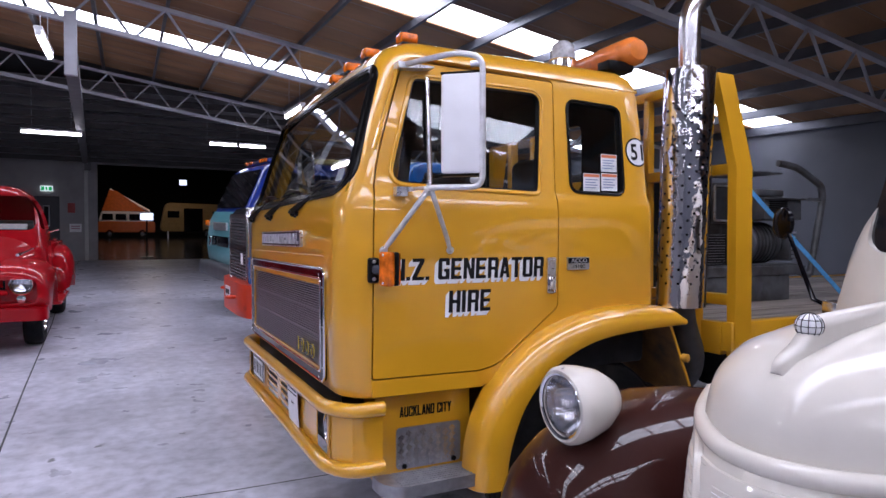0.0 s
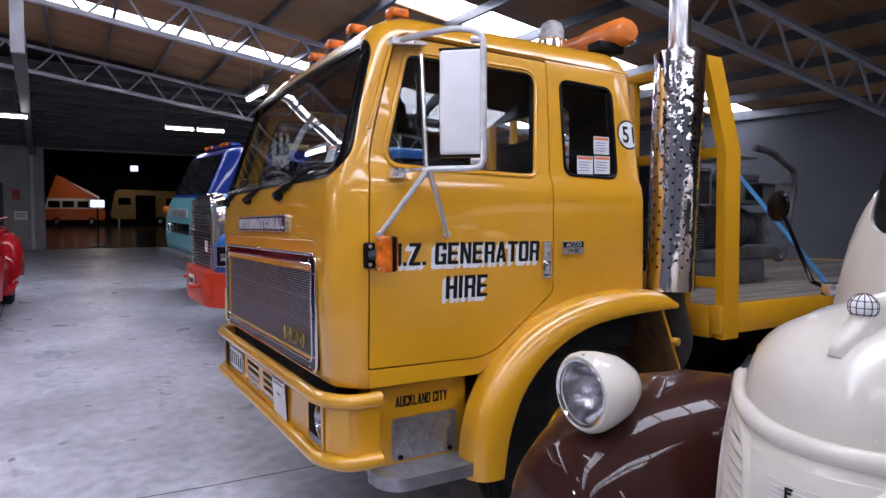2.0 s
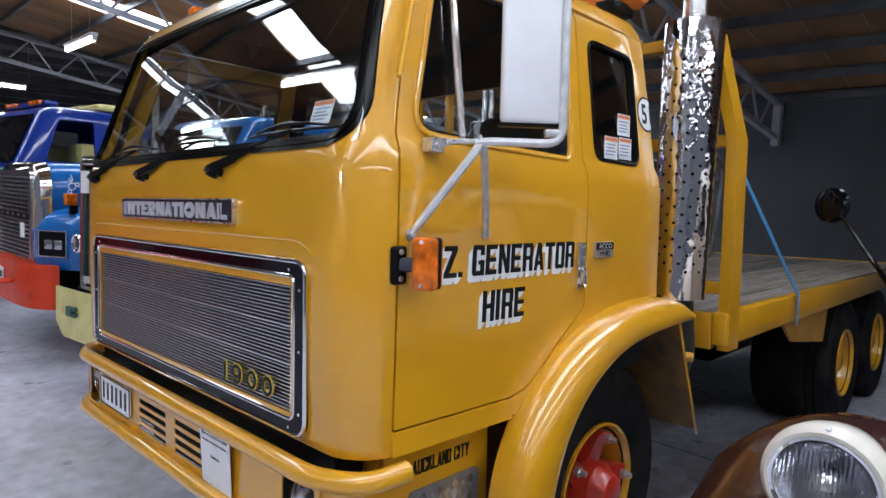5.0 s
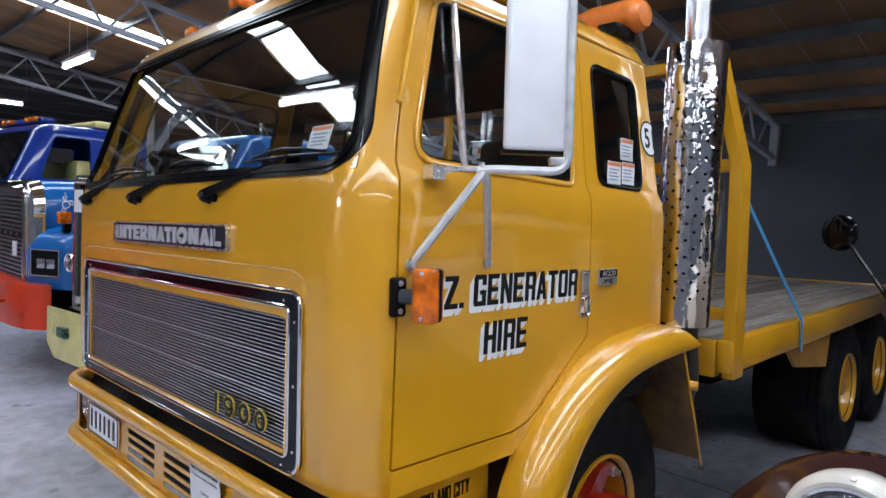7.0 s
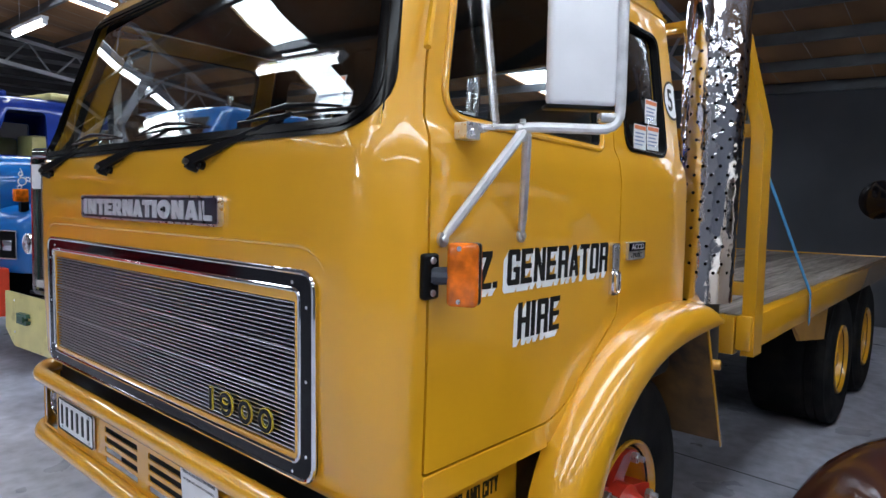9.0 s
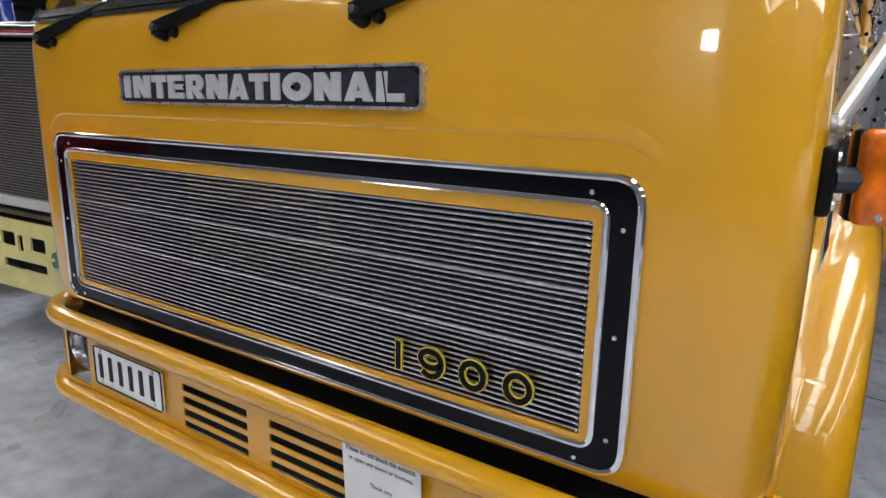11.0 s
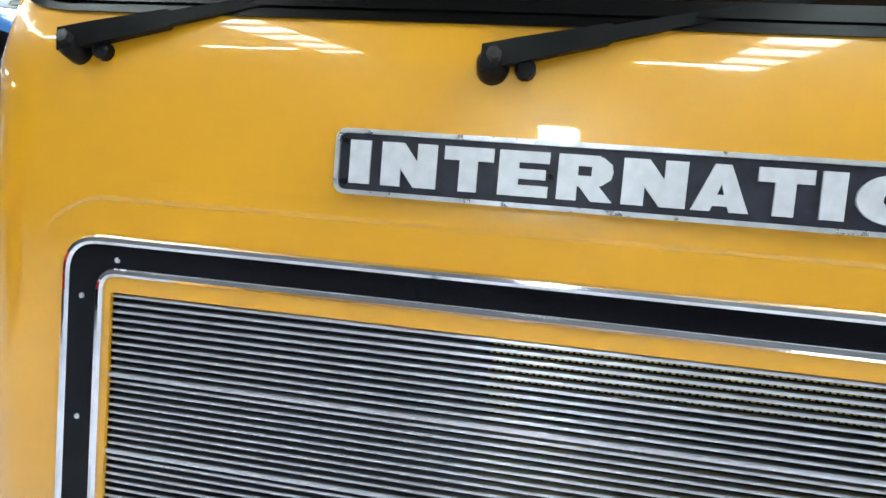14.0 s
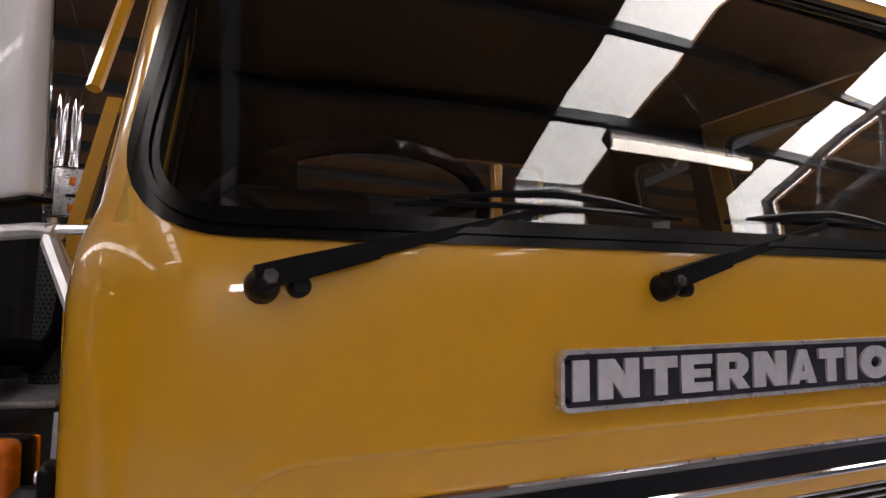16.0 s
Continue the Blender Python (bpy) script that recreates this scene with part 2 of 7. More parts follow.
def lathe(bm, prof, o=(0, 0, 0), axis=(0, 0, 1), n=28, cap=True):
    """prof: (radius, distance along the axis)."""
    axis = Vector(axis).normalized()
    u = axis.orthogonal().normalized()
    w = axis.cross(u)
    rings = [[bm.verts.new(Vector(o) + axis * h + (u * math.cos(t) + w * math.sin(t)) * max(r, 1e-4)) for t in (2 * math.pi * j / n for j in range(n))] for r, h in prof]
    for a, c in zip(rings, rings[1:]):
        for j in range(n):
            bm.faces.new((a[j], a[(j + 1) % n], c[(j + 1) % n], c[j]))
    if cap:
        bm.faces.new(rings[0][::-1])
        bm.faces.new(rings[-1])
    return bm


def loft(bm, rings, cap=True, closed=True):
    vs = [[bm.verts.new(p) for p in r] for r in rings]
    n = len(vs[0])
    for a, c in zip(vs, vs[1:]):
        for j in range(n if closed else n - 1):
            bm.faces.new((a[j], a[(j + 1) % n], c[(j + 1) % n], c[j]))
    if cap:
        bm.faces.new(vs[0][::-1])
        bm.faces.new(vs[-1])
    return bm


def prism(bm, poly, axis, a, c):
    f = {"x": lambda p, h: (h, p[0], p[1]), "y": lambda p, h: (p[0], h, p[1]), "z": lambda p, h: (p[0], p[1], h)}[axis]
    return loft(bm, [[f(p, a) for p in poly], [f(p, c) for p in poly]])


def rpoly(pts, r, n=5):
    """Polygon with rounded corners; r one radius or one for each corner."""
    k = len(pts)
    rs = r if isinstance(r, (list, tuple)) else [r] * k
    out = []
    for i in range(k):
        a, p, c = (Vector(pts[(i + j) % k]) for j in (-1, 0, 1))
        d1, d2 = a - p, c - p
        q = min(rs[i], d1.length * 0.48, d2.length * 0.48)
        if q < 1e-4:
            out.append(tuple(p))
            continue
        s, e = p + d1.normalized() * q, p + d2.normalized() * q
        out += [tuple(s * (1 - t) ** 2 + p * 2 * t * (1 - t) + e * t * t) for t in (j / n for j in range(n + 1))]
    return out


def rrect(x0, x1, y0, y1, r, n=5):
    return rpoly([(x0, y0), (x1, y0), (x1, y1), (x0, y1)], r, n)


def grow(poly, d):
    """Polygon offset outwards by d (counter-clockwise or not)."""
    k = len(poly)
    area = sum(poly[i][0] * poly[(i + 1) % k][1] - poly[(i + 1) % k][0] * poly[i][1] for i in range(k))
    s = d if area > 0 else -d
    out = []
    for i in range(k):
        a, p, c = (Vector(poly[(i + j) % k]) for j in (-1, 0, 1))
        n1, n2 = (p - a).normalized(), (c - p).normalized()
        n = Vector((n1.y + n2.y, -n1.x - n2.x))
        n = n.normalized() if n.length > 1e-6 else Vector((n1.y, -n1.x))
        out.append(tuple(p + n * s))
    return out


def frame_ring(bm, poly, width, axis, a, c):
    """A flat frame: poly and the same grown by width, from a to c along the axis."""
    f = {"x": lambda p, h: (h, p[0], p[1]), "y": lambda p, h: (p[0], h, p[1]), "z": lambda p, h: (p[0], p[1], h)}[axis]
    out = grow(poly, width)
    rings = [[bm.verts.new(f(p, h)) for p in q] for q, h in ((poly, a), (out, a), (out, c), (poly, c))]
    n = len(poly)
    for k in range(4):
        r, s = rings[k], rings[(k + 1) % 4]
        for j in range(n):
            bm.faces.new((r[j], r[(j + 1) % n], s[(j + 1) % n], s[j]))
    return bm


def mesh_of(bm):
    bmesh.ops.recalc_face_normals(bm, faces=bm.faces)
    me = bpy.data.meshes.new("work")
    bm.to_mesh(me)
    bm.free()
    return me


def carve(a, c, op="DIFFERENCE"):
    """Boolean of two meshes, as a new mesh."""
    oa, oc = new("work_a", a), new("work_b", c)
    md = oa.modifiers.new("b", "BOOLEAN")
    md.operation, md.object, md.solver = op, oc, "EXACT"
    dg = bpy.context.evaluated_depsgraph_get()
    dg.update()
    me = bpy.data.meshes.new_from_object(oa.evaluated_get(dg))
    bpy.data.objects.remove(oa)
    bpy.data.objects.remove(oc)
    return me


def word(name, s, material, parent, m, width, height, bold=0.0, shear=0.0, depth=0.002, label=""):
    """Lettering, fitted into width x height from the lower left corner, in the plane of m."""
    cu = bpy.data.curves.new(name, "FONT")
    cu.body, cu.offset, cu.shear, cu.extrude, cu.resolution_u = s, bold, shear, depth / 2, 3
    cu.space_character = 1.0 + bold * 2.2
    ob = new("work_t", cu)
    dg = bpy.context.evaluated_depsgraph_get()
    dg.update()
    me = bpy.data.meshes.new_from_object(ob.evaluated_get(dg))
    bpy.data.objects.remove(ob)
    co = np.array([v.co for v in me.vertices])
    lo, hi = co.min(0), co.max(0)
    for v in me.vertices:
        v.co = Vector(((v.co.x - lo[0]) / (hi[0] - lo[0]) * width, (v.co.y - lo[1]) / (hi[1] - lo[1]) * height, v.co.z))
    return part(name, me, material, parent, label, smooth=0, m=m)


def wheel(name, parent, x, y, z, r, w, face, rim_r, rim_mat, hub_mat, group="", studs=0, spokes=False, dish=0.0):
    """face: -1 when the outside looks along -y."""
    t = thing("wheel", "", "")
    t.parent = parent
    t.matrix_basis = pose(x, y, z)
    s = face
    bm = B()
    lathe(bm, [(rim_r - 0.02, 0.02), (rim_r + 0.01, 0.004), (rim_r + 0.03, -0.004), (r * 0.66, -0.014), (r * 0.8, -0.016), (r * 0.84, -0.011), (r * 0.86, -0.013), (r * 0.93, 0.0), (r * 0.955, 0.008), (r * 0.97, 0.02), (r * 0.995, 0.024), (r, 0.045), (r, 0.085), (r * 0.975, 0.088), (r * 0.975, 0.098), (r, 0.101), (r, 0.145), (r * 0.975, 0.148), (r * 0.975, 0.158), (r, 0.161), (r, w - 0.05), (r * 0.96, w), (rim_r, w)], (0, 0, 0), (0, -s, 0), 56, cap=False)
    part("tyre", bm, TYRE, t, "black rubber tyre with ribbed tread")
    bm = B()
    lathe(bm, [(rim_r + 0.012, 0.004), (rim_r + 0.012, -0.008), (rim_r + 0.002, -0.012), (rim_r - 0.006, -0.004), (rim_r - 0.012, 0.02), (rim_r - 0.03, 0.05), (rim_r - 0.04, 0.14 + dish), (0.1, 0.16 + dish), (0.0, 0.16 + dish)], (0, 0, 0), (0, -s, 0), 48, cap=False)
    part("rim", bm, rim_mat, t)
    bm = B()
    if spokes:
        for k in range(5):
            a = 2 * math.pi * k / 5 + 0.3
            mm = Matrix.Rotation(a, 4, "Y")
            ring = lambda h, q, d: [mm @ Vector(p) for p in ((-q, -s * (0.03 - d), h), (q, -s * (0.03 - d), h), (q * 1.1, -s * 0.13, h), (-q * 1.1, -s * 0.13, h))]
            loft(bm, [ring(0.04, 0.07, -0.02), ring(0.12, 0.045, -0.01), ring(rim_r - 0.06, 0.04, 0.01), ring(rim_r - 0.03, 0.035, 0.03)])
    lathe(bm, [(r_, h_ + dish) for r_, h_ in ((0.11, 0.06), (0.105, -0.01), (0.085, -0.03), (0.07, -0.07), (0.05, -0.08), (0.0, -0.08))], (0, 0, 0), (0, -s, 0), 24)
    part("hub", bm, hub_mat, t)
    for k in range(studs):
        a = 2 * math.pi * k / studs + 0.3
        h = rim_r - 0.055
        part("wheel_nut", lathe(B(), [(0.022, 0.0), (0.022, 0.02), (0.014, 0.022), (0.012, 0.045), (0.0, 0.046)], (h * math.sin(a), s * 0.0, h * math.cos(a)), (0, s, 0), 6), STEEL, t)
    return t


# block lettering drawn from strokes in a unit cell: (width, polygons)
def _bar(x0, x1, y0, y1):
    return [(x0, y0), (x1, y0), (x1, y1), (x0, y1)]


V0, V1 = _bar(0, 0.31, 0, 1), _bar(0.69, 1, 0, 1)
LEFT, RIGHT = [(0, 0.1), (0.12, 0), (0.31, 0), (0.31, 1), (0.12, 1), (0, 0.9)], [(0.69, 0), (0.88, 0), (1, 0.1), (1, 0.9), (0.88, 1), (0.69, 1)]
TOP, BOT = _bar(0.12, 0.88, 0.84, 1), _bar(0.12, 0.88, 0, 0.16)
GLYPH = {
    "A": [[(0, 0), (0.29, 0), (0.60, 1), (0.33, 1)], [(0.71, 0), (1, 0), (0.67, 1), (0.40, 1)], _bar(0.22, 0.78, 0.19, 0.34)],
    "C": [LEFT, TOP, BOT, [(0.69, 0.64), (1, 0.64), (1, 0.9), (0.88, 1), (0.69, 1)], [(0.69, 0), (0.88, 0), (1, 0.1), (1, 0.36), (0.69, 0.36)]],
    "D": [V0, RIGHT, _bar(0, 0.88, 0.84, 1), _bar(0, 0.88, 0, 0.16)],
    "E": [V0, _bar(0, 0.95, 0.84, 1), _bar(0, 0.88, 0.42, 0.57), _bar(0, 0.95, 0, 0.16)],
    "G": [LEFT, TOP, BOT, [(0.69, 0.66), (1, 0.66), (1, 0.9), (0.88, 1), (0.69, 1)], _bar(0.69, 1, 0, 0.5), _bar(0.52, 1, 0.36, 0.5)],
    "H": [V0, V1, _bar(0.2, 0.8, 0.42, 0.58)],
    "I": [V0],
    "K": [V0, [(0.25, 0.45), (0.25, 0.62), (0.66, 1), (1, 1), (0.48, 0.45)], [(0.38, 0.6), (0.58, 0.68), (1, 0), (0.66, 0)]],
    "L": [V0, _bar(0, 0.95, 0, 0.16)],
    "N": [_bar(0, 0.28, 0, 1), _bar(0.72, 1, 0, 1), [(0.05, 1), (0.32, 1), (0.95, 0), (0.68, 0)]],
    "O": [LEFT, RIGHT, TOP, BOT],
    "R": [V0, _bar(0, 0.85, 0.84, 1), _bar(0, 0.85, 0.40, 0.55), [(0.69, 0.44), (0.9, 0.46), (1, 0.58), (1, 0.9), (0.88, 1), (0.69, 1)], [(0.66, 0), (0.98, 0), (0.95, 0.46), (0.66, 0.46)]],
    "T": [_bar(0.34, 0.66, 0, 1), _bar(0, 1, 0.84, 1)],
    "U": [[(0, 0.1), (0.12, 0), (0.31, 0), (0.31, 1), (0, 1)], [(0.69, 0), (0.88, 0), (1, 0.1), (1, 1), (0.69, 1)], BOT],
    "Y": [_bar(0.345, 0.655, 0, 0.5), [(0, 1), (0.32, 1), (0.655, 0.45), (0.345, 0.45)], [(0.68, 1), (1, 1), (0.655, 0.45), (0.345, 0.45)]],
    "Z": [_bar(0, 1, 0.84, 1), _bar(0, 1, 0, 0.16), [(0.62, 0.86), (1, 0.86), (0.38, 0.14), (0, 0.14)]],
    ".": [_bar(0, 0.31, 0, 0.17)],
    "1": [V0],
}
def _ring(w, n=24, inner=0.34):
    """A round heavy O, w wide, as wedges round its small counter."""
    turn = [2 * math.pi * i / n for i in range(n + 1)]
    at = lambda a, r: (w / 2 + w / 2 * r * math.cos(a), 0.5 + 0.52 * r * math.sin(a))
    return [[at(a, inner), at(a, 1), at(b, 1), at(b, inner)] for a, b in zip(turn, turn[1:])]


BADGE_GLYPH = {
    "I": [_bar(0, 1, 0, 1)],
    "N": [_bar(0, 0.35, 0, 1), _bar(0.65, 1, 0, 1), [(0.0, 1), (0.40, 1), (1.0, 0.0), (0.60, 0.0)]],
    "T": [_bar(0.315, 0.685, 0, 1), _bar(0, 1, 0.70, 1)],
    "E": [_bar(0, 0.40, 0, 1), _bar(0, 1, 0.75, 1), _bar(0, 0.94, 0.385, 0.61), _bar(0, 1, 0, 0.25)],
    "R": [_bar(0, 0.36, 0, 1), _bar(0, 0.74, 0.76, 1), _bar(0, 0.74, 0.32, 0.55), [(0.60, 0.32), (0.80, 0.36), (0.95, 0.50), (0.98, 0.66), (0.95, 0.82), (0.80, 0.96), (0.60, 1.0)], [(0.36, 0.36), (0.70, 0.40), (1.0, 0), (0.62, 0)]],
    "A": [[(0, 0), (0.33, 0), (0.62, 1), (0.36, 1)], [(0.67, 0), (1, 0), (0.64, 1), (0.38, 1)], _bar(0.22, 0.78, 0.12, 0.36), [(0.36, 0.60), (0.64, 0.60), (0.60, 1), (0.40, 1)]],
    "L": [_bar(0, 0.38, 0, 1), _bar(0, 1, 0, 0.28)],
    "O": _ring(1.0),
}
WIDE = {"I": 0.40, "O": 1.32, "A": 1.0, "T": 0.92}
WIDE = {"I": 0.36, ".": 0.34, "1": 0.36, " ": 0.45}


def block(name, s, material, parent, m, width, height, depth=0.001, shear=0.0, gap=0.16, label="", glyphs=GLYPH, wide=WIDE):
    """Heavy block lettering, width x height from the lower left corner, in the plane of m."""
    total = sum(wide.get(ch, 1.0) for ch in s) + gap * (len(s) - 1)
    k, x, bm = width / total, 0.0, B()
    for ch in s:
        for i, poly in enumerate(glyphs.get(ch, ())):
            pts = [((x + px) * k + shear * py * height, py * height) for px, py in poly]
            prism(bm, pts, "z", 0.0, depth + 0.00012 * (i % 6))
        x += wide.get(ch, 1.0) + gap
    return part(name, bm, material, parent, label, smooth=0, m=m)


# ---- the hall ----
def roof_z(x):
    return 5.15 - 0.141 * x


X0, X1, Y0, Y1 = -9.0, 11.0, -7.0, 27.0
floor = part("floor", box(X0 - 1, X1 + 1, Y0 - 1, Y1 + 0.05, -0.2, 0.0), FLOOR, smooth=0)
tagged(floor, "worn grey polished concrete floor with saw-cut joints", "floor", kind="structure")
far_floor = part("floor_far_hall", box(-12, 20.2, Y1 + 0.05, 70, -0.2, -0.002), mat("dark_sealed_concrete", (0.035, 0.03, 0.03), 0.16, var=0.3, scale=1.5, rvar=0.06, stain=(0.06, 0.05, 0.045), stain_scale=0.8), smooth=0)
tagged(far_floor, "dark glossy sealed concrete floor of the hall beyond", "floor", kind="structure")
CRACK = mat("floor_joint", (0.07, 0.07, 0.075), 0.8)


def joint(pts, w=0.008):
    bm = B()
    for (xa, ya), (xb, yb) in zip(pts, pts[1:]):
        d = Vector((yb - ya, xa - xb, 0)).normalized() * w
        q = [Vector((xa, ya, 0.0)), Vector((xb, yb, 0.0))]
        vs = [bm.verts.new(p + n + Vector((0, 0, h))) for p, n, h in ((q[0], -d, 0.0005), (q[1], -d, 0.0005), (q[1], d, 0.0015), (q[0], d, 0.0015))]
        bm.faces.new(vs)
    return part("floor_joint", bm, CRACK, floor, smooth=0)


joint([(-0.68, -6), (-0.72, 4.6), (-0.85, 7.7), (-1.0, 12.0), (-1.45, 21.0), (-1.5, 26.9)])
joint([(-9, 4.75), (-0.7, 4.58), (0.0, 4.55), (0.7, 4.5), (11, 4.4)])
joint([(-9, 26.2), (11, 25.9)], 0.012)
joint([(4.2, -7), (4.2, 27)], 0.006)
joint([(-9, 14.5), (11, 14.4)], 0.006)
joint([(-9, -2.4), (11, -2.4)], 0.006)

w = part("wall_east", box(X1, X1 + 0.25, Y0, Y1 + 0.3, 0, 3.9), WALLGREY, smooth=0)
tagged(w, "dark grey painted block wall", "wall", kind="structure")
bm = B()
bx(bm, X0 - 0.25, X0, Y0, 4.0, 0, 6.8)
bx(bm, X0 - 0.25, X0, 4.7, Y1 + 0.3, 0, 6.8)
bx(bm, X0 - 0.25, X0, 4.0, 4.7, 0, 3.65)
bx(bm, X0 - 0.25, X0, 4.0, 4.7, 4.25, 6.8)
w = part("wall_west", bm, WALLPALE, smooth=0)
wn = tagged(part("window_1", frame_ring(B(), rrect(4.05, 4.65, 3.70, 4.20, 0.005, 1), 0.05, "x", X0 - 0.1, X0 + 0.01), WHITE, smooth=0), "daylight window in the wall", "window", kind="structure")
part("pane", box(X0 - 0.12, X0 - 0.11, 4.0, 4.7, 3.65, 4.25), mat("window_daylight", (0.95, 0.97, 1.0), 0.3, emit=85.0), wn, smooth=0)
part("mullion", box(X0 - 0.1, X0, 4.34, 4.36, 3.70, 4.20), WHITE, wn, smooth=0)
tagged(w, "grey concrete panel wall", "wall", kind="structure")
w = part("wall_south", box(X0, X1, Y0 - 0.25, Y0, 0, 6.6), WALLGREY, smooth=0)
tagged(w, "grey concrete panel wall", "wall", kind="structure")
bm = B()
bx(bm, X0, -2.95, Y1, Y1 + 0.3, 0, 6.6)
bx(bm, -2.95, -2.05, Y1, Y1 + 0.3, 2.35, 6.6)
bx(bm, -2.05, -0.9, Y1, Y1 + 0.3, 0, 6.6)
bx(bm, -0.9, 6.2, Y1, Y1 + 0.3, 3.55, 6.6)
bx(bm, 6.2, X1, Y1, Y1 + 0.3, 0, 6.6)
w = part("wall_north", bm, WALLBACK, smooth=0)
tagged(w, "grey concrete panel wall with a wide opening to a dark hall", "wall", kind="structure")

# roof: sheets between skylight strips; each strip runs down the slope from x to x
# the -5.6 strip is added out of view, repeating the others for light
STRIPS = [(-5.6, X0 - 0.3, 5.0), (-1.15, X0 - 0.3, 5.0), (1.75, X0 - 0.3, 5.0), (8.4, X0 - 0.3, X1 + 0.3), (13.55, X0 - 0.3, X1 + 0.3)]
HW = 0.42
bm = B()


def sheet(a, c, xa, xb):
    loft(bm, [[(x, y, roof_z(x) + h) for y, h in ((a, 0), (c, 0), (c, 0.06), (a, 0.06))] for x in (xa, xb)])


last = Y0 - 0.3
for y, xa, xb in STRIPS:
    sheet(last, y - HW, X0 - 0.3, X1 + 0.3)
    if xb < X1:
        sheet(y - HW, y + HW, xb, X1 + 0.3)
    last = y + HW
sheet(last, 17.4, X0 - 0.3, X1 + 0.3)
roof = tagged(part("ceiling", bm, PLY, smooth=0), "brown underlay of a sloping roof", "ceiling", kind="structure")
bm = B()
y = Y0 + 0.5
while y < 17.2:
    if min(abs(y - q[0]) for q in STRIPS) > HW + 0.1:
        loft(bm, [[(x, y + a, roof_z(x) + h) for a, h in ((-0.005, -0.004), (0.005, -0.004), (0.005, 0.001), (-0.005, 0.001))] for x in (X0, X1)])
    y += 0.62
part("ceiling_seam", bm, mat("seam_tape", (0.36, 0.31, 0.26), 0.6, var=0.2, scale=3), roof, "pale taped lap seams", smooth=0)
for y, xa, xb in STRIPS:
    bm = B()
    n = 36
    loft(bm, [[(x, y - HW + 2 * HW * j / n, roof_z(x) + 0.02 + 0.012 * math.cos(j * 1.75)) for j in range(n + 1)] for x in (xa, xb)], cap=False, closed=False)
    tagged(part("skylight", bm, SKYL), "translucent ribbed skylight strip lit by daylight", "skylight", "skylight strips", "structure")
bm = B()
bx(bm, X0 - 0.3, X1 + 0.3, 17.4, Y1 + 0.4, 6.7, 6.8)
tagged(part("ceiling_far", bm, UNLITROOF, smooth=0), "roof sheeting coloured dark as unlit", "ceiling", kind="structure")
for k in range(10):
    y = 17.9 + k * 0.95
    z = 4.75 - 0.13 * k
    tagged(part("roof_beam", box(X0, X1, y, y + 0.09, z, z + 0.16), UNLITROOF, smooth=0), "steel roof beam coloured dark as unlit", "beam", "far roof beams", "structure")
for k in range(20):
    x = -8.6 + k * 1.03
    bm = B()
    z = roof_z(x)
    bx(bm, x - 0.004, x + 0.004, Y0, 17.3, z - 0.16, z - 0.02)
    bx(bm, x - 0.05, x + 0.004, Y0, 17.3, z - 0.168, z - 0.16)
    bx(bm, x - 0.05, x - 0.042, Y0, 17.3, z - 0.16, z - 0.145)
    tagged(part("purlin", bm, PURLIN, smooth=0), "dark painted steel roof purlin", "beam", "roof purlins", "structure")


def truss(y):
    t = thing("roof_truss", "grey galvanised steel lattice roof truss", "truss", "roof trusses", kind="structure")
    lo, up = -0.75, -0.22
    sl = math.atan(0.141)
    for nm, h, d in (("bottom_chord", lo, 0.07), ("top_chord", up, 0.06)):
        bm = B()
        loft(bm, [[(x, y + a, roof_z(x) + h + c) for a, c in ((-0.045, -d / 2), (0.045, -d / 2), (0.045, d / 2), (-0.045, d / 2))] for x in (X0, X1)])
        part(nm, bm, GALV, t, smooth=0)
    x, k = X0 + 0.2, 0
    while x < X1 - 0.6:
        a, c = (lo, up) if k % 2 == 0 else (up, lo)
        x2 = x + 0.42
        part("web", tube(B(), [(x, y, roof_z(x) + a), (x2, y, roof_z(x2) + c)], 0.021, 6), GALV, t)
        x, k = x2 + (0.06 if k % 2 else 0.0), k + 1
    part("end_plate", box(X1 - 0.16, X1 - 0.01, y - 0.06, y + 0.06, roof_z(X1) + lo - 0.1, roof_z(X1) + up, 0.004), GALV, t)
    return t


for y in (-1.0, 5.0, 11.0, 17.0):
    truss(y)
COLM = mat("steel_column", (0.12, 0.12, 0.13), 0.5, 0.2, var=0.15)
c = part("steel_column", box(-1.3, -1.1, Y1 - 0.2, Y1 - 0.02, 3.3, 6.5), COLM, smooth=0)
tagged(c, "slender grey steel roof column", "column", kind="structure")


def strut(a, b):
    part("knee_brace", tube(B(), [a, b], 0.02, 6), GALV, c)


strut((-1.2, 26.85, 3.55), (-1.9, 26.85, 4.25))
strut((-1.2, 26.85, 3.55), (-0.5, 26.85, 4.2))
strut((-1.2, 26.8, 3.55), (-1.2, 26.0, 4.3))
bm = B()
loft(bm, [[(x + a, y, z + h) for a, h in ((-0.09, -0.1), (0.09, -0.1), (0.09, 0.1), (-0.09, 0.1))] for x, y, z in ((-0.63, 11.05, 3.95), (-1.28, Y1 - 0.02, 3.66))])
bb = tagged(part("valley_beam", bm, COLM, smooth=0), "dark steel beam running back to the opening", "beam", kind="structure")
part("beam_post", box(-0.71, -0.55, 10.93, 11.06, 3.72, 4.62, 0.004), GALV, bb, "grey steel post at the truss")
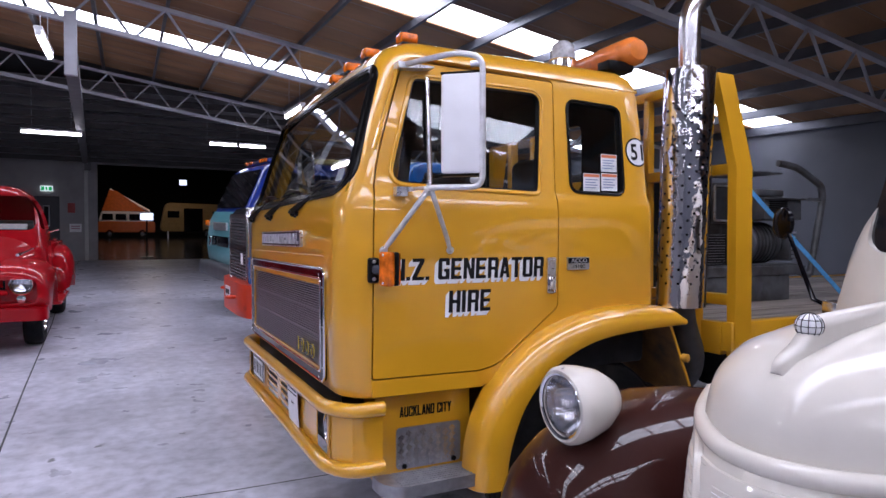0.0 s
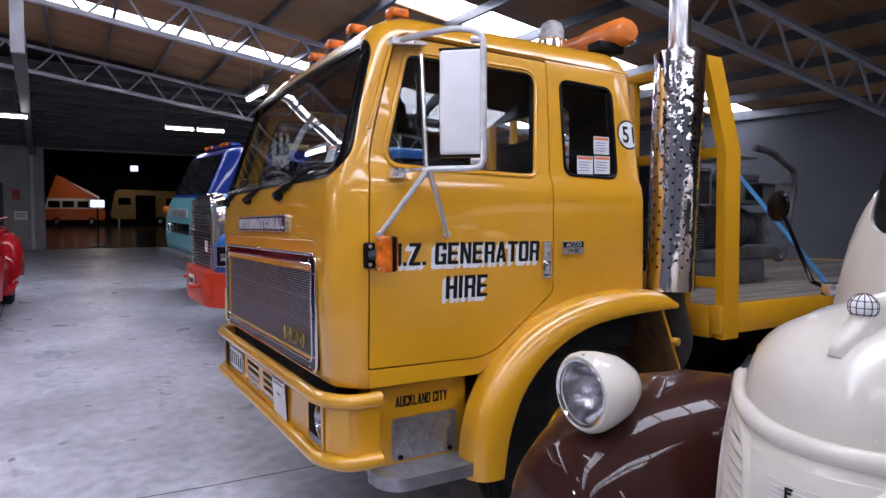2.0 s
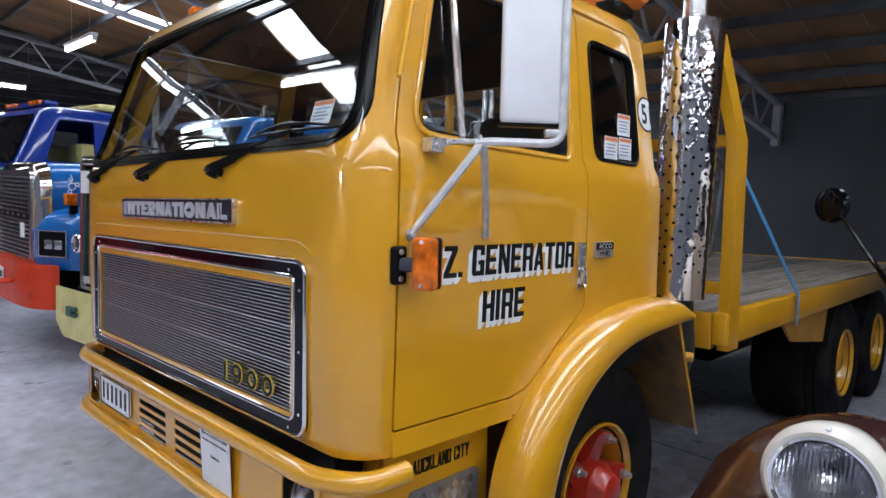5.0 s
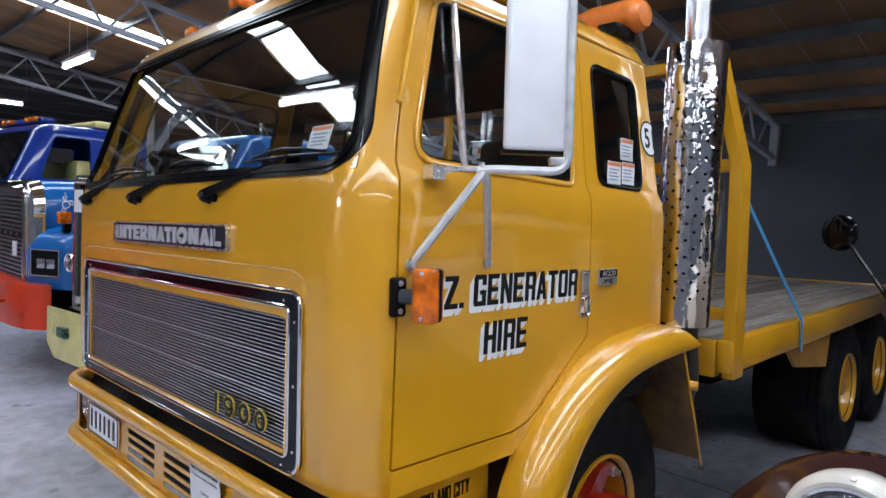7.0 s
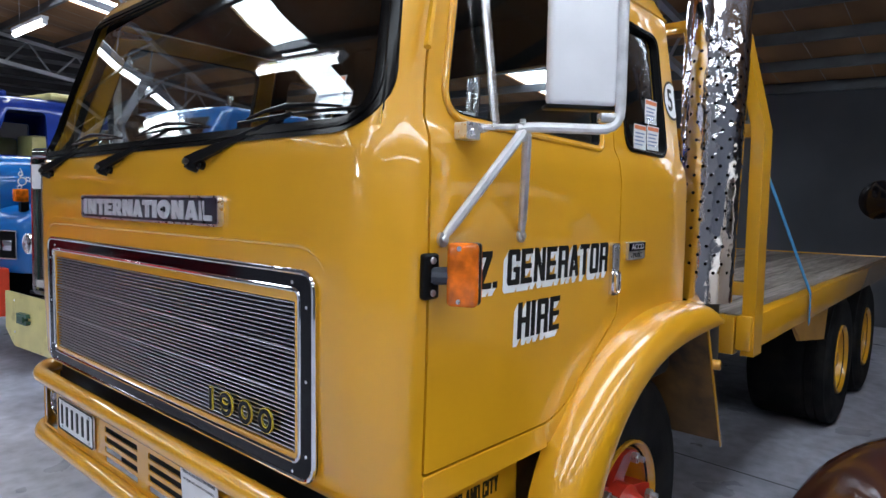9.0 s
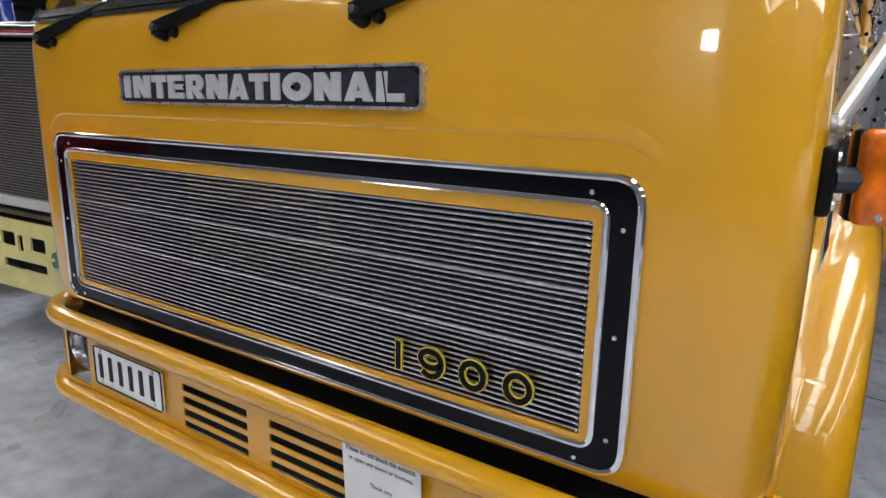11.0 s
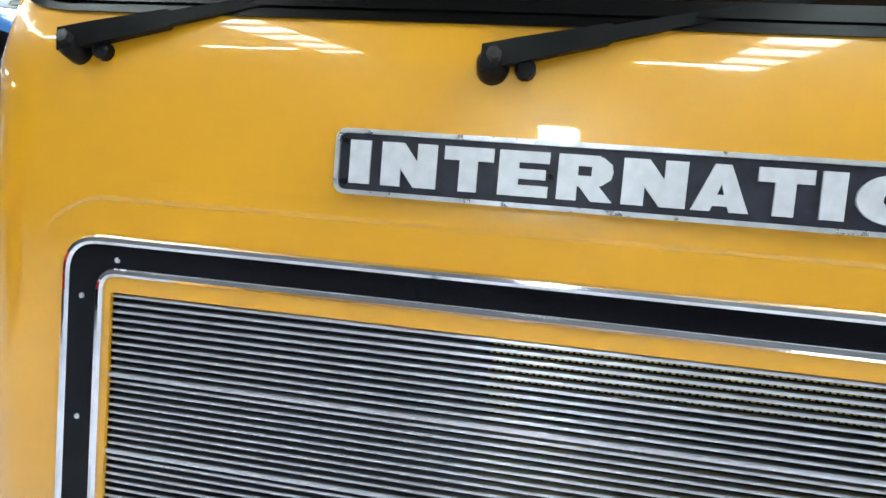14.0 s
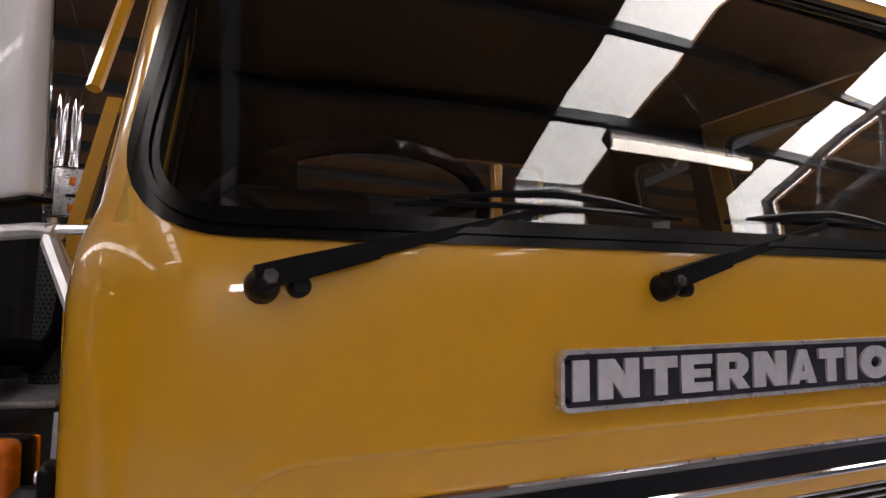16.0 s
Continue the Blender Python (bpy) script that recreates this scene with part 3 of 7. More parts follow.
# wall column and pipe beside the opening
p = part("downpipe", box(-1.32, -1.2, Y1 - 0.1, Y1 - 0.005, 0, 3.35, 0.02), mat("pale_pipe_paint", (0.5, 0.49, 0.48), 0.5, var=0.06))
tagged(p, "pale grey downpipe beside the opening", "pipe", kind="structure")
# near-black walls and roof added to keep world light out of the far hall
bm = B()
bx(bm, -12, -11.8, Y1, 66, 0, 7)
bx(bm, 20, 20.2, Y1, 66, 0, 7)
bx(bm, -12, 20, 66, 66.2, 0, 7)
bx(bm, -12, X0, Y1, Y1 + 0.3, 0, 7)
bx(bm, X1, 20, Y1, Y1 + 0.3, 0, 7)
tagged(part("wall_far_hall", bm, mat("dark_wall", (0.02, 0.02, 0.024), 0.8), smooth=0), "dark walls added to close off the hall beyond", "wall", kind="structure")
tagged(part("ceiling_far_hall", box(-12, 20.2, Y1 + 0.3, 66.2, 7.0, 7.2), UNLITROOF, smooth=0), "dark roof added over the hall beyond", "ceiling", kind="structure")

# fluorescent fittings
FIT = mat("lamp_housing", (0.6, 0.6, 0.62), 0.5)


def fitting(x, y, z, along_y, ln=1.25, double=False):
    t = thing("fluorescent_light", "white fluorescent tube light hung from the roof", "ceiling light", "fluorescent lights", m=pose(x, y, z, 0, 0, 90 if along_y else 0))
    part("housing", box(-ln / 2, ln / 2, -0.045, 0.045, 0.035, 0.08, 0.006), FIT, t)
    part("tube", tube(B(), [(-ln / 2 + 0.02, 0, 0), (ln / 2 - 0.02, 0, 0)], 0.034, 10), TUBEM, t)
    for sx in (-ln / 2 + 0.012, ln / 2 - 0.012):
        part("end_cap", box(sx - 0.012, sx + 0.012, -0.03, 0.03, -0.03, 0.05, 0.004), FIT, t)
    for sx in (-0.4, 0.4):
        top = roof_z(x) - z if y < 17.3 else 4.75 - z
        part("hanger", tube(B(), [(sx, 0, 0.08), (sx, 0, top)], 0.004, 5), GALV, t)


for y in (-2.2, 2.1, 6.2):
    fitting(-0.55, y, 3.85, True)
fitting(-0.81, 9.55, 3.78, True)
for y in (11.75,):
    fitting(2.75, y, 3.6, True)
fitting(-1.5, 17.95, 3.62, False)
fitting(2.35, 17.95, 3.6, False, 0.7)
fitting(3.1, 17.95, 3.6, False, 0.7)
# unseen row of fittings added over the west side
fitting(-4.8, 3.0, 4.6, True)
fitting(-4.8, 8.0, 4.6, True)
fitting(-4.8, -2.0, 4.6, True)

# exit door
d1 = part("door_1", box(-2.93, -2.07, Y1 + 0.1, Y1 + 0.15, 0.0, 2.33), mat("dark_door", (0.02, 0.022, 0.03), 0.5), smooth=0)
tagged(d1, "dark exit door with a narrow glass panel", "door", kind="structure")
part("door_frame", box(-2.10, -2.03, Y1 - 0.03, Y1 + 0.16, 0.0, 2.40), WALLBACK, d1, smooth=0)
part("door_frame", box(-2.97, -2.90, Y1 - 0.03, Y1 + 0.16, 0.0, 2.40), WALLBACK, d1, smooth=0)
part("door_frame", box(-2.97, -2.03, Y1 - 0.03, Y1 + 0.16, 2.33, 2.40), WALLBACK, d1, smooth=0)
part("glass_panel", box(-2.62, -2.42, Y1 + 0.088, Y1 + 0.1, 1.25, 2.0), mat("pale_panel", (0.5, 0.5, 0.5), 0.4), d1, smooth=0)
part("glass_panel_inset", box(-2.59, -2.45, Y1 + 0.08, Y1 + 0.09, 1.29, 1.96), GLOSSBLACK, d1, smooth=0)
ex = thing("exit_sign", "green and white illuminated exit sign on the wall", "sign", m=pose(-2.49, Y1 - 0.06, 2.6) @ Matrix.Scale(0.66, 4))
part("sign_box", box(-0.28, 0.28, -0.03, 0.055, -0.14, 0.14, 0.01), mat("sign_white", (0.8, 0.95, 0.85), 0.4, emit=1.2), ex)
part("sign_panel", box(-0.26, -0.09, -0.034, -0.03, -0.11, 0.11), mat("sign_green", (0.01, 0.35, 0.1), 0.4, emit=0.8), ex, smooth=0)
part("sign_panel", box(0.09, 0.26, -0.034, -0.03, -0.11, 0.11), bpy.data.materials["sign_green"], ex, smooth=0)
part("running_figure", box(-0.05, 0.05, -0.034, -0.03, -0.08, 0.08), bpy.data.materials["sign_green"], ex, smooth=0)
nb_ = part("fire_notice", box(-1.85, -1.62, Y1 - 0.012, Y1 - 0.002, 1.75, 2.1), mat("notice_red", (0.35, 0.03, 0.03), 0.5), smooth=0)
tagged(nb_, "small red fire notice on the wall", "sign")
nb_ = part("wall_notice", box(-1.8, -1.42, Y1 - 0.012, Y1 - 0.002, 1.05, 1.35), PAPER, smooth=0)
tagged(nb_, "white notice board with faint print", "sign")
for k in range(2):
    part("print_bar", box(-1.75, -1.47, Y1 - 0.016, Y1 - 0.012, 1.16 + k * 0.08, 1.2 + k * 0.08), mat("faint_print", (0.4, 0.2, 0.25), 0.6), nb_, smooth=0)


# ---- the yellow flatbed truck ----
YC, YD = 3.90, 3.953  # centre lines of cab and deck
LEAN = pose(0, 2.8, 0, -2.0) @ Matrix.Translation((0, -2.8, 0))
truck = thing("flatbed_truck", "mustard yellow cab-over flatbed truck with chrome exhaust stack", "truck", m=LEAN)

# z, front x, half width, rear x
CAB = [(0.985, 0.90, 1.067, 2.545), (1.0, 0.872, 1.089, 2.56), (1.04, 0.856, 1.097, 2.565), (1.30, 0.85, 1.100, 2.565), (1.56, 0.85, 1.100, 2.565), (1.78, 0.852, 1.097, 2.565), (1.845, 0.862, 1.087, 2.565), (1.89, 0.882, 1.065, 2.565),
       (2.15, 0.965, 1.027, 2.565), (2.42, 1.055, 0.985, 2.56), (2.475, 1.08, 0.972, 2.555), (2.525, 1.12, 0.947, 2.535), (2.565, 1.19, 0.902, 2.495), (2.595, 1.30, 0.817, 2.415), (2.612, 1.45, 0.647, 2.245)]


def cab_ring(z, xf, hw, xr, d):
    xf, hw, xr = xf + d, hw - d, xr - d
    rf, rr = (0.14 if z < 1.85 else 0.105) - d * 0.8, 0.045 - d * 0.6
    half = []
    for j in range(9):
        y = (hw - rf) * j / 9
        half.append((xf - (0.012 if z > 1.87 else 0.0) * (1 - (y / hw) ** 2), y))
    for j in range(11):
        a = math.pi / 2 * j / 10
        half.append((xf + rf - rf * math.cos(a), hw - rf + rf * math.sin(a)))
    for j in range(1, 10):
        half.append((xf + rf + (xr - rr - xf - rf) * j / 10, hw))
    for j in range(6):
        a = math.pi / 2 * j / 5
        half.append((xr - rr + rr * math.sin(a), hw - rr + rr * math.cos(a)))
    for j in range(1, 4):
        half.append((xr, (hw - rr) * (1 - j / 4)))
    ring = [(x, YC - y, z) for x, y in half] + [(x, YC + y, z) for x, y in reversed(half[1:])]
    return ring


def cab_solid(d):
    rows = CAB if d <= 0.02 else CAB[1:-1]
    zs = [min(max(z, 0.985 + d * 0.9), 2.612 - d * 0.8) for z, *_ in rows]
    return mesh_of(loft(B(), [cab_ring(zz, xf, hw, xr, d) for zz, (z, xf, hw, xr) in zip(zs, rows)]))


def shell(d1, d2):
    return carve(cab_solid(d1), cab_solid(d2))


DOOR = rpoly([(0.985, 1.075), (1.50, 1.068), (1.60, 1.088), (1.68, 1.15), (1.93, 1.335), (1.94, 1.90), (1.985, 2.448), (1.175, 2.462), (0.995, 1.92)], [0.01, 0, 0.05, 0.05, 0.02, 0.1, 0.02, 0.02, 0.2])
DOORWIN = rpoly([(1.072, 1.905), (1.842, 1.885), (1.905, 2.382), (1.215, 2.385)], [0.085, 0.03, 0.07, 0.04])
QWIN = rpoly([(2.04, 1.90), (2.375, 1.893), (2.398, 2.352), (2.063, 2.362)], 0.05)
WSCREEN = rpoly([(YC - 1.034, 1.868), (YC + 1.034, 1.868), (YC + 0.925, 2.432), (YC - 0.925, 2.432)], [0.12, 0.12, 0.07, 0.07], 8)
NEAR, FAR = (YC - 1.4, YC - 0.8), (YC + 0.8, YC + 1.4)
ARCH_O = [(1.42, 0.555), (1.425, 0.66), (1.438, 0.76), (1.468, 0.86), (1.525, 0.97), (1.615, 1.08), (1.745, 1.182), (1.92, 1.262), (2.13, 1.312), (2.33, 1.326), (2.5, 1.322), (2.61, 1.303), (2.68, 1.255)]
ARCH_I = [(1.565, 0.555), (1.575, 0.63), (1.592, 0.72), (1.622, 0.81), (1.665, 0.90), (1.735, 0.99), (1.83, 1.07), (1.95, 1.135), (2.09, 1.18), (2.25, 1.203), (2.40, 1.213), (2.54, 1.218), (2.66, 1.22)]

def cab_at(z):
    """Front x and half width of the cab at a height."""
    for a, c in zip(CAB, CAB[1:]):
        if a[0] <= z <= c[0]:
            f = (z - a[0]) / (c[0] - a[0])
            return a[1] + f * (c[1] - a[1]), a[2] + f * (c[2] - a[2])


def front_pane(d, t):
    rows = []
    for k in range(15):
        z = 1.862 + 0.578 * k / 14
        w_ = 1.034 - 0.109 * (z - 1.868) / 0.564 + 0.008
        ysamp = [YC - w_ + 2 * w_ * j / 60 for j in range(61)]
        xf = cab_at(z)[0] - 0.012 + d
        bow = [(xf + 0.028 * ((y - YC) / w_) ** 2, y) for y in ysamp]
        rows.append([(x, y, z) for x, y in bow] + [(x + t, y, z) for x, y in reversed(bow)])
    return loft(B(), rows)


def side_pane(s, xa, xb, z0, z1, d, t):
    """xa, xb: (at the sill, at the top)."""
    rows = []
    for z, f in ((z0, 0.0), (z1, 1.0)):
        q = cab_at(z)[1] - d
        rows.append([(x, YC + s * y, z) for x, y in ((xa[0] + (xa[1] - xa[0]) * f, q), (xb[0] + (xb[1] - xb[0]) * f, q), (xb[0] + (xb[1] - xb[0]) * f, q - t), (xa[0] + (xa[1] - xa[0]) * f, q - t))])
    return loft(B(), rows)


cab = thing("cab", "glossy mustard yellow steel truck cab", "")
cab.parent = truck


def win_prism(poly, axis, rng, d=0.0):
    return mesh_of(prism(B(), grow(poly, d) if d else poly, axis, *rng))


body = shell(0.0, 0.035)
body = carve(body, win_prism(WSCREEN, "x", (0.6, 1.25)))
body = carve(body, win_prism(rrect(YC - 0.55, YC + 0.55, 1.95, 2.35, 0.06), "x", (2.4, 2.7)))
body = carve(body, win_prism(rrect(3.082, 4.733, 1.075, 1.472, 0.01), "x", (0.6, 1.0)))
cut = [(x, z) for x, z in ARCH_O[2:]] + [(2.9, 1.18), (2.9, 0.5), (1.4, 0.5)]
for rng in (NEAR, FAR):
    doorcut = win_prism(DOOR, "y", rng, 0.004)
    doorsolid = carve(carve(shell(-0.001, 0.034), win_prism(DOOR, "y", rng, -0.003), "INTERSECT"), win_prism(DOORWIN, "y", rng))
    body = carve(body, doorcut)
    body = carve(body, win_prism(QWIN, "y", rng))
    body = carve(body, win_prism(cut, "y", (rng[0], rng[1])))
    door = part("door", doorsolid, YELLOW, cab, "yellow cab door with painted lettering", 32)
    if rng is NEAR:
        near_door = door
    inner = carve(shell(0.036, 0.05), win_prism(DOOR, "y", rng, -0.02), "INTERSECT")
    part("door_lining", carve(inner, win_prism(DOORWIN, "y", rng)), INNER, door)
    for poly, own, grown in ((DOORWIN, door, 0.012), (QWIN, cab, 0.011)):
        sg = -1 if rng is NEAR else 1
        if poly is DOORWIN:
            pane = side_pane(sg, (1.062, 1.205), (1.85, 1.913), 1.882, 2.39, 0.014, 0.004)
        else:
            pane = side_pane(sg, (2.032, 2.055), (2.382, 2.405), 1.888, 2.368, 0.014, 0.004)
        g = part("window_pane", pane, GLASS, own, smooth=0)
        g.visible_shadow = False
        s = carve(carve(shell(-0.005, 0.03), win_prism(poly, "y", rng, grown), "INTERSECT"), win_prism(poly, "y", rng, -0.004))
        part("rubber_seal", s, BLACK if poly is QWIN else YELLOW, own, "window surround")
        if poly is DOORWIN:
            s = carve(carve(shell(-0.002, 0.028), win_prism(poly, "y", rng, 0.001), "INTERSECT"), win_prism(poly, "y", rng, -0.010))
            part("window_rubber", s, BLACK, own, "black rubber window channel")
        lip = grow(poly, 0.010 if poly is DOORWIN else 0.004)
        part("window_lip", tube(B(), [(x, YC + sg * (cab_at(z)[1] + 0.003), z) for x, z in lip], 0.0075 if poly is DOORWIN else 0.0062, 8, closed=True), YELLOW if poly is DOORWIN else SEALM, own, "rolled window edge")
part("cab_body", body, YELLOW, cab, smooth=32)
lining = shell(0.037, 0.05)
lining = carve(lining, win_prism(WSCREEN, "x", (0.6, 1.3), -0.005))
lining = carve(lining, win_prism(rrect(YC - 0.55, YC + 0.55, 1.95, 2.35, 0.06), "x", (2.4, 2.7)))
for rng in (NEAR, FAR):
    lining = carve(lining, win_prism(DOOR, "y", rng, 0.002))
    lining = carve(lining, win_prism(QWIN, "y", rng))
part("cab_lining", lining, INNER, cab, "black cab lining")
g = part("windscreen", front_pane(0.005, 0.005), GLASS, cab, "large curved windscreen glass")
g.visible_shadow = False
s = carve(carve(shell(-0.005, 0.014), win_prism(WSCREEN, "x", (0.6, 1.3), 0.020), "INTERSECT"), win_prism(WSCREEN, "x", (0.6, 1.3), -0.016))
s2 = carve(carve(shell(-0.009, 0.0), win_prism(WSCREEN, "x", (0.6, 1.3), 0.005), "INTERSECT"), win_prism(WSCREEN, "x", (0.6, 1.3), -0.004))
part("seal_bead", s2, SEALM, cab, "raised locking bead of the seal")
part("windscreen_seal", s, SEALM, cab, "thick black rubber windscreen seal")

# chrome quarter-light bar and sills in the door window
part("division_bar", tube(B(), [(1.265, 2.828, 1.895), (1.285, 2.905, 2.385)], 0.012, 8), CHROME_W, near_door, "bright metal window division bar")
# belt ledge and lower sill below the door
part("sill_panel", prism(B(), rpoly([(0.985, 1.0), (1.515, 0.995), (1.49, 1.06), (0.985, 1.068)], 0.006), "y", 2.801, 2.87), YELLOW, cab)
# rain gutter along the roof
for s in (1, -1):
    part("roof_gutter", tube(B(), bend([(x, y if s > 0 else 2 * YC - y, z) for x, y, z in ((1.00, 2.822, 2.04), (1.165, 2.912, 2.478), (2.0, 2.925, 2.466), (2.545, 2.93, 2.455))], 0.08), 0.0095, 6), YELLOW, cab)
# front crease pressed round the grille panel
step_path = bend([(0.0, 2.985, 1.50), (0.0, 3.0, 1.555), (0.0, 3.06, 1.589), (0.0, YC, 1.590), (0.0, 4.76, 1.589), (0.0, 4.82, 1.555), (0.0, 4.835, 1.50)], 0.05, 8)
rings = []
for a, p, c in zip(step_path[:1] + step_path, step_path, step_path[1:] + step_path[-1:]):
    d = (c - a).normalized()
    q = 0.0028 * min(max((p.z - 1.52) / 0.06, 0.0), 1.0)
    out = Vector((0, -d.z, d.y))
    rings.append([(0.8515, *(p + out * 0.035).yz), (0.8505 - q, *(p + out * 0.006).yz), (0.8506 - q, *(p + out * 0.001).yz), (0.8515, *(p - out * 0.004).yz)])
part("pressed_crease", loft(B(), rings), YELLOW, cab, smooth=60)

# interior
dash = part("dashboard", box(1.02, 1.32, YC - 0.97, YC + 0.97, 1.62, 1.83, 0.05, 4), INNER, cab)
for sy in (-0.6, 0.0, 0.6):
    seat = thing("seat", "black vinyl cab seat", "")
    seat.parent = cab
    part("seat_base", box(1.62, 2.1, YC + sy - 0.24, YC + sy + 0.24, 1.35, 1.55, 0.06, 3), SEAT, seat)
    part("seat_back", box(2.12, 2.24, YC + sy - 0.24, YC + sy + 0.24, 1.5, 2.12 if sy else 1.95, 0.05, 3), SEAT, seat)
sw = thing("steering_wheel", "black steering wheel", "")
sw.parent = cab
c0, ax = Vector((1.32, 4.57, 1.895)), Vector((0.46, 0, 0.89)).normalized()
u = Vector((0, 1, 0))
v = ax.cross(u)
part("wheel_ring", tube(B(), [c0 + (u * math.cos(a) + v * math.sin(a)) * 0.275 for a in (2 * math.pi * j / 40 for j in range(40))], 0.014, 8, closed=True), GLOSSBLACK, sw)
bm = B()
for a in (0.5, 2.6, 4.7):
    tube(bm, [c0 - ax * 0.04, c0 + (u * math.cos(a) + v * math.sin(a)) * 0.27], 0.012, 6)
tube(bm, [c0 - ax * 0.02, c0 - ax * 0.45], 0.03, 8)
part("wheel_spokes", bm, BLACK, sw)
part("cab_floor", box(0.95, 2.45, YC - 1.0, YC + 1.0, 1.05, 1.10), INNER, cab)
STICK = mat("orange_label", (0.7, 0.2, 0.08), 0.6)


def sticker(parent, m, wd, ht):
    s = part("sticker", box(0, wd, 0, ht, -0.001, 0.0), PAPER, parent, "white service sticker with an orange band", smooth=0, m=m)
    part("band", box(0.004, wd - 0.004, ht * 0.8, ht * 0.96, 0.0, 0.0008), STICK, s, smooth=0)
    for k in range(4):
        part("print_bar", box(0.012, wd * (0.85 - 0.12 * (k % 2)), ht * (0.62 - 0.15 * k), ht * (0.68 - 0.15 * k), 0.0, 0.0008), mat("print", (0.25, 0.3, 0.45), 0.6) if k == 0 and "print" not in bpy.data.materials else bpy.data.materials["print"], s, smooth=0)
    return s


side = Matrix(((1, 0, 0, 0), (0, 0, -1, 0), (0, 1, 0, 0), (0, 0, 0, 1)))  # local x -> x, y -> z, z -> -y
for xx, zz in ((2.13, 1.905), (2.245, 1.91), (2.255, 2.01)):
    sticker(cab, Matrix.Translation((xx, 2.853 + (zz - 1.9) * 0.16 , zz)) @ side, 0.105, 0.09)
front = Matrix(((0, 0, -1, 0), (-1, 0, 0, 0), (0, 1, 0, 0), (0, 0, 0, 1)))  # local x -> -y, y -> z, z -> -x
sticker(cab, Matrix.Translation((0.93, 3.135, 1.925)) @ front @ pose(0, 0, 0, -18, 0, 0), 0.10, 0.075)

# number roundel on the cab's rear quarter


def quarter_at(u, z, out):
    """Point on the cab's rear quarter: u metres back along the skin, z up, out proud of it."""
    hw = cab_at(z)[1]
    r, xr = 0.045, 2.565
    if u <= xr - r:
        return Vector((u, YC - hw - out, z))
    a = min((u - xr + r) / r, math.pi / 2)
    return Vector((xr - r + (r + out) * math.sin(a), YC - hw + r - (r + out) * math.cos(a), z))


def roundel_disc(rad, out):
    bm = B()
    ring = lambda q: [bm.verts.new(quarter_at(2.494 + rad * q * math.cos(a), 2.122 + rad * q * math.sin(a), out)) for a in (2 * math.pi * j / 40 for j in range(40))]
    rows = [ring(q) for q in (0.02, 0.25, 0.5, 0.75, 1.0)]
    for a, c in zip(rows, rows[1:]):
        for j in range(40):
            bm.faces.new((a[j], a[(j + 1) % 40], c[(j + 1) % 40], c[j]))
    bm.faces.new(rows[0][::-1])
    return bm


ro = part("number_roundel", roundel_disc(0.078, 0.0016), INK, cab, "white roundel with a black border and number")
part("roundel_face", roundel_disc(0.069, 0.0026), WHITE, ro)
dg_ = word("digits", "51", INK, ro, None, 0.084, 0.088, bold=0.02, depth=0.001)
for v in dg_.data.vertices:
    v.co = quarter_at(2.452 + v.co.x, 2.078 + v.co.y, 0.0034 + v.co.z)


# grille
gy0, gy1, gz0, gz1 = 3.018, 4.785, 1.032, 1.531
grille = thing("grille", "chrome-edged black grille surround with bright horizontal bars", "")
grille.parent = truck
grille.location.x = 0.04


def gframe(o, i, xa, xb, far=0.0):
    """Frame between two inset rectangles (side, bottom, top, radius)."""
    a = mesh_of(prism(B(), rrect(gy0 + o[0], gy1 - o[0], gz0 + o[1], gz1 - o[2], o[3], 8), "x", xa, xb))
    return carve(a, mesh_of(prism(B(), rrect(gy0 + i[0], gy1 - i[0] + far, gz0 + i[1], gz1 - i[2], i[3], 6), "x", xa - 0.05, xb + 0.05)))


part("surround", gframe((0, 0, 0, 0.05), (0.05, 0.037, 0.04, 0.03), 0.80, 0.85), GLOSSBLACK, grille, "glossy black surround")
outer = rrect(gy0, gy1, gz0, gz1, 0.05, 8)
part("outer_trim", tube(B(), [(0.803, y, z) for y, z in outer], 0.0068, 8, closed=True), CHROME, grille, "chrome bead")
inn = rrect(gy0 + 0.053, gy1 - 0.053, gz0 + 0.040, gz1 - 0.043, 0.028, 6)
part("inner_trim", tube(B(), [(0.803, y, z) for y, z in inn], 0.0066, 8, closed=True), CHROME, grille, "chrome bead")
part("inner_channel", frame_ring(B(), rrect(gy0 + 0.056, gy1 - 0.056, gz0 + 0.043, gz1 - 0.046, 0.026, 6), 0.006, "x", 0.8015, 0.81), CHROME_W, grille, "dull chrome channel")
part("yellow_edge", gframe((0.050, 0.043, 0.046, 0.02), (0.076, 0.056, 0.073, 0.003), 0.805, 0.8105, 0.009), YELLOW, grille, "yellow inner edge", smooth=20)
iy0, iy1, iz0, iz1 = gy0 + 0.078, gy1 - 0.069, gz0 + 0.056, gz1 - 0.073
part("grille_back", box(0.846, 0.851, iy0 - 0.02, iy1 + 0.02, iz0 - 0.01, iz1 + 0.01), BLACK, grille, smooth=0)
nb = 33
GRILLEBAR = mat("anodised_bar", (0.60, 0.60, 0.63), 0.28, 1.0, var=0.04, scale=3)
for k in range(nb):
    z = iz0 + 0.005 + (iz1 - iz0 - 0.010) * k / (nb - 1)
    big = k in (12, 22)
    h, xa = (0.0040, 0.807) if big else (0.0026, 0.810)
    part("grille_bar", prism(B(), rpoly([(xa, z - h), (0.8245, z - h * 0.5), (0.8245, z + h * 0.5), (xa, z + h)], 0.002, 2), "y", iy0 - 0.002, iy1 + 0.002), GRILLEBAR, grille, smooth=30)
    for yy in (iy0 + 0.003,):
        part("bar_end", lathe(B(), [(0.003, 0.0), (0.0025, 0.001), (0.0, 0.0015)], (0.8075, yy, z), (-1, 0, 0), 6), CHROME, grille)
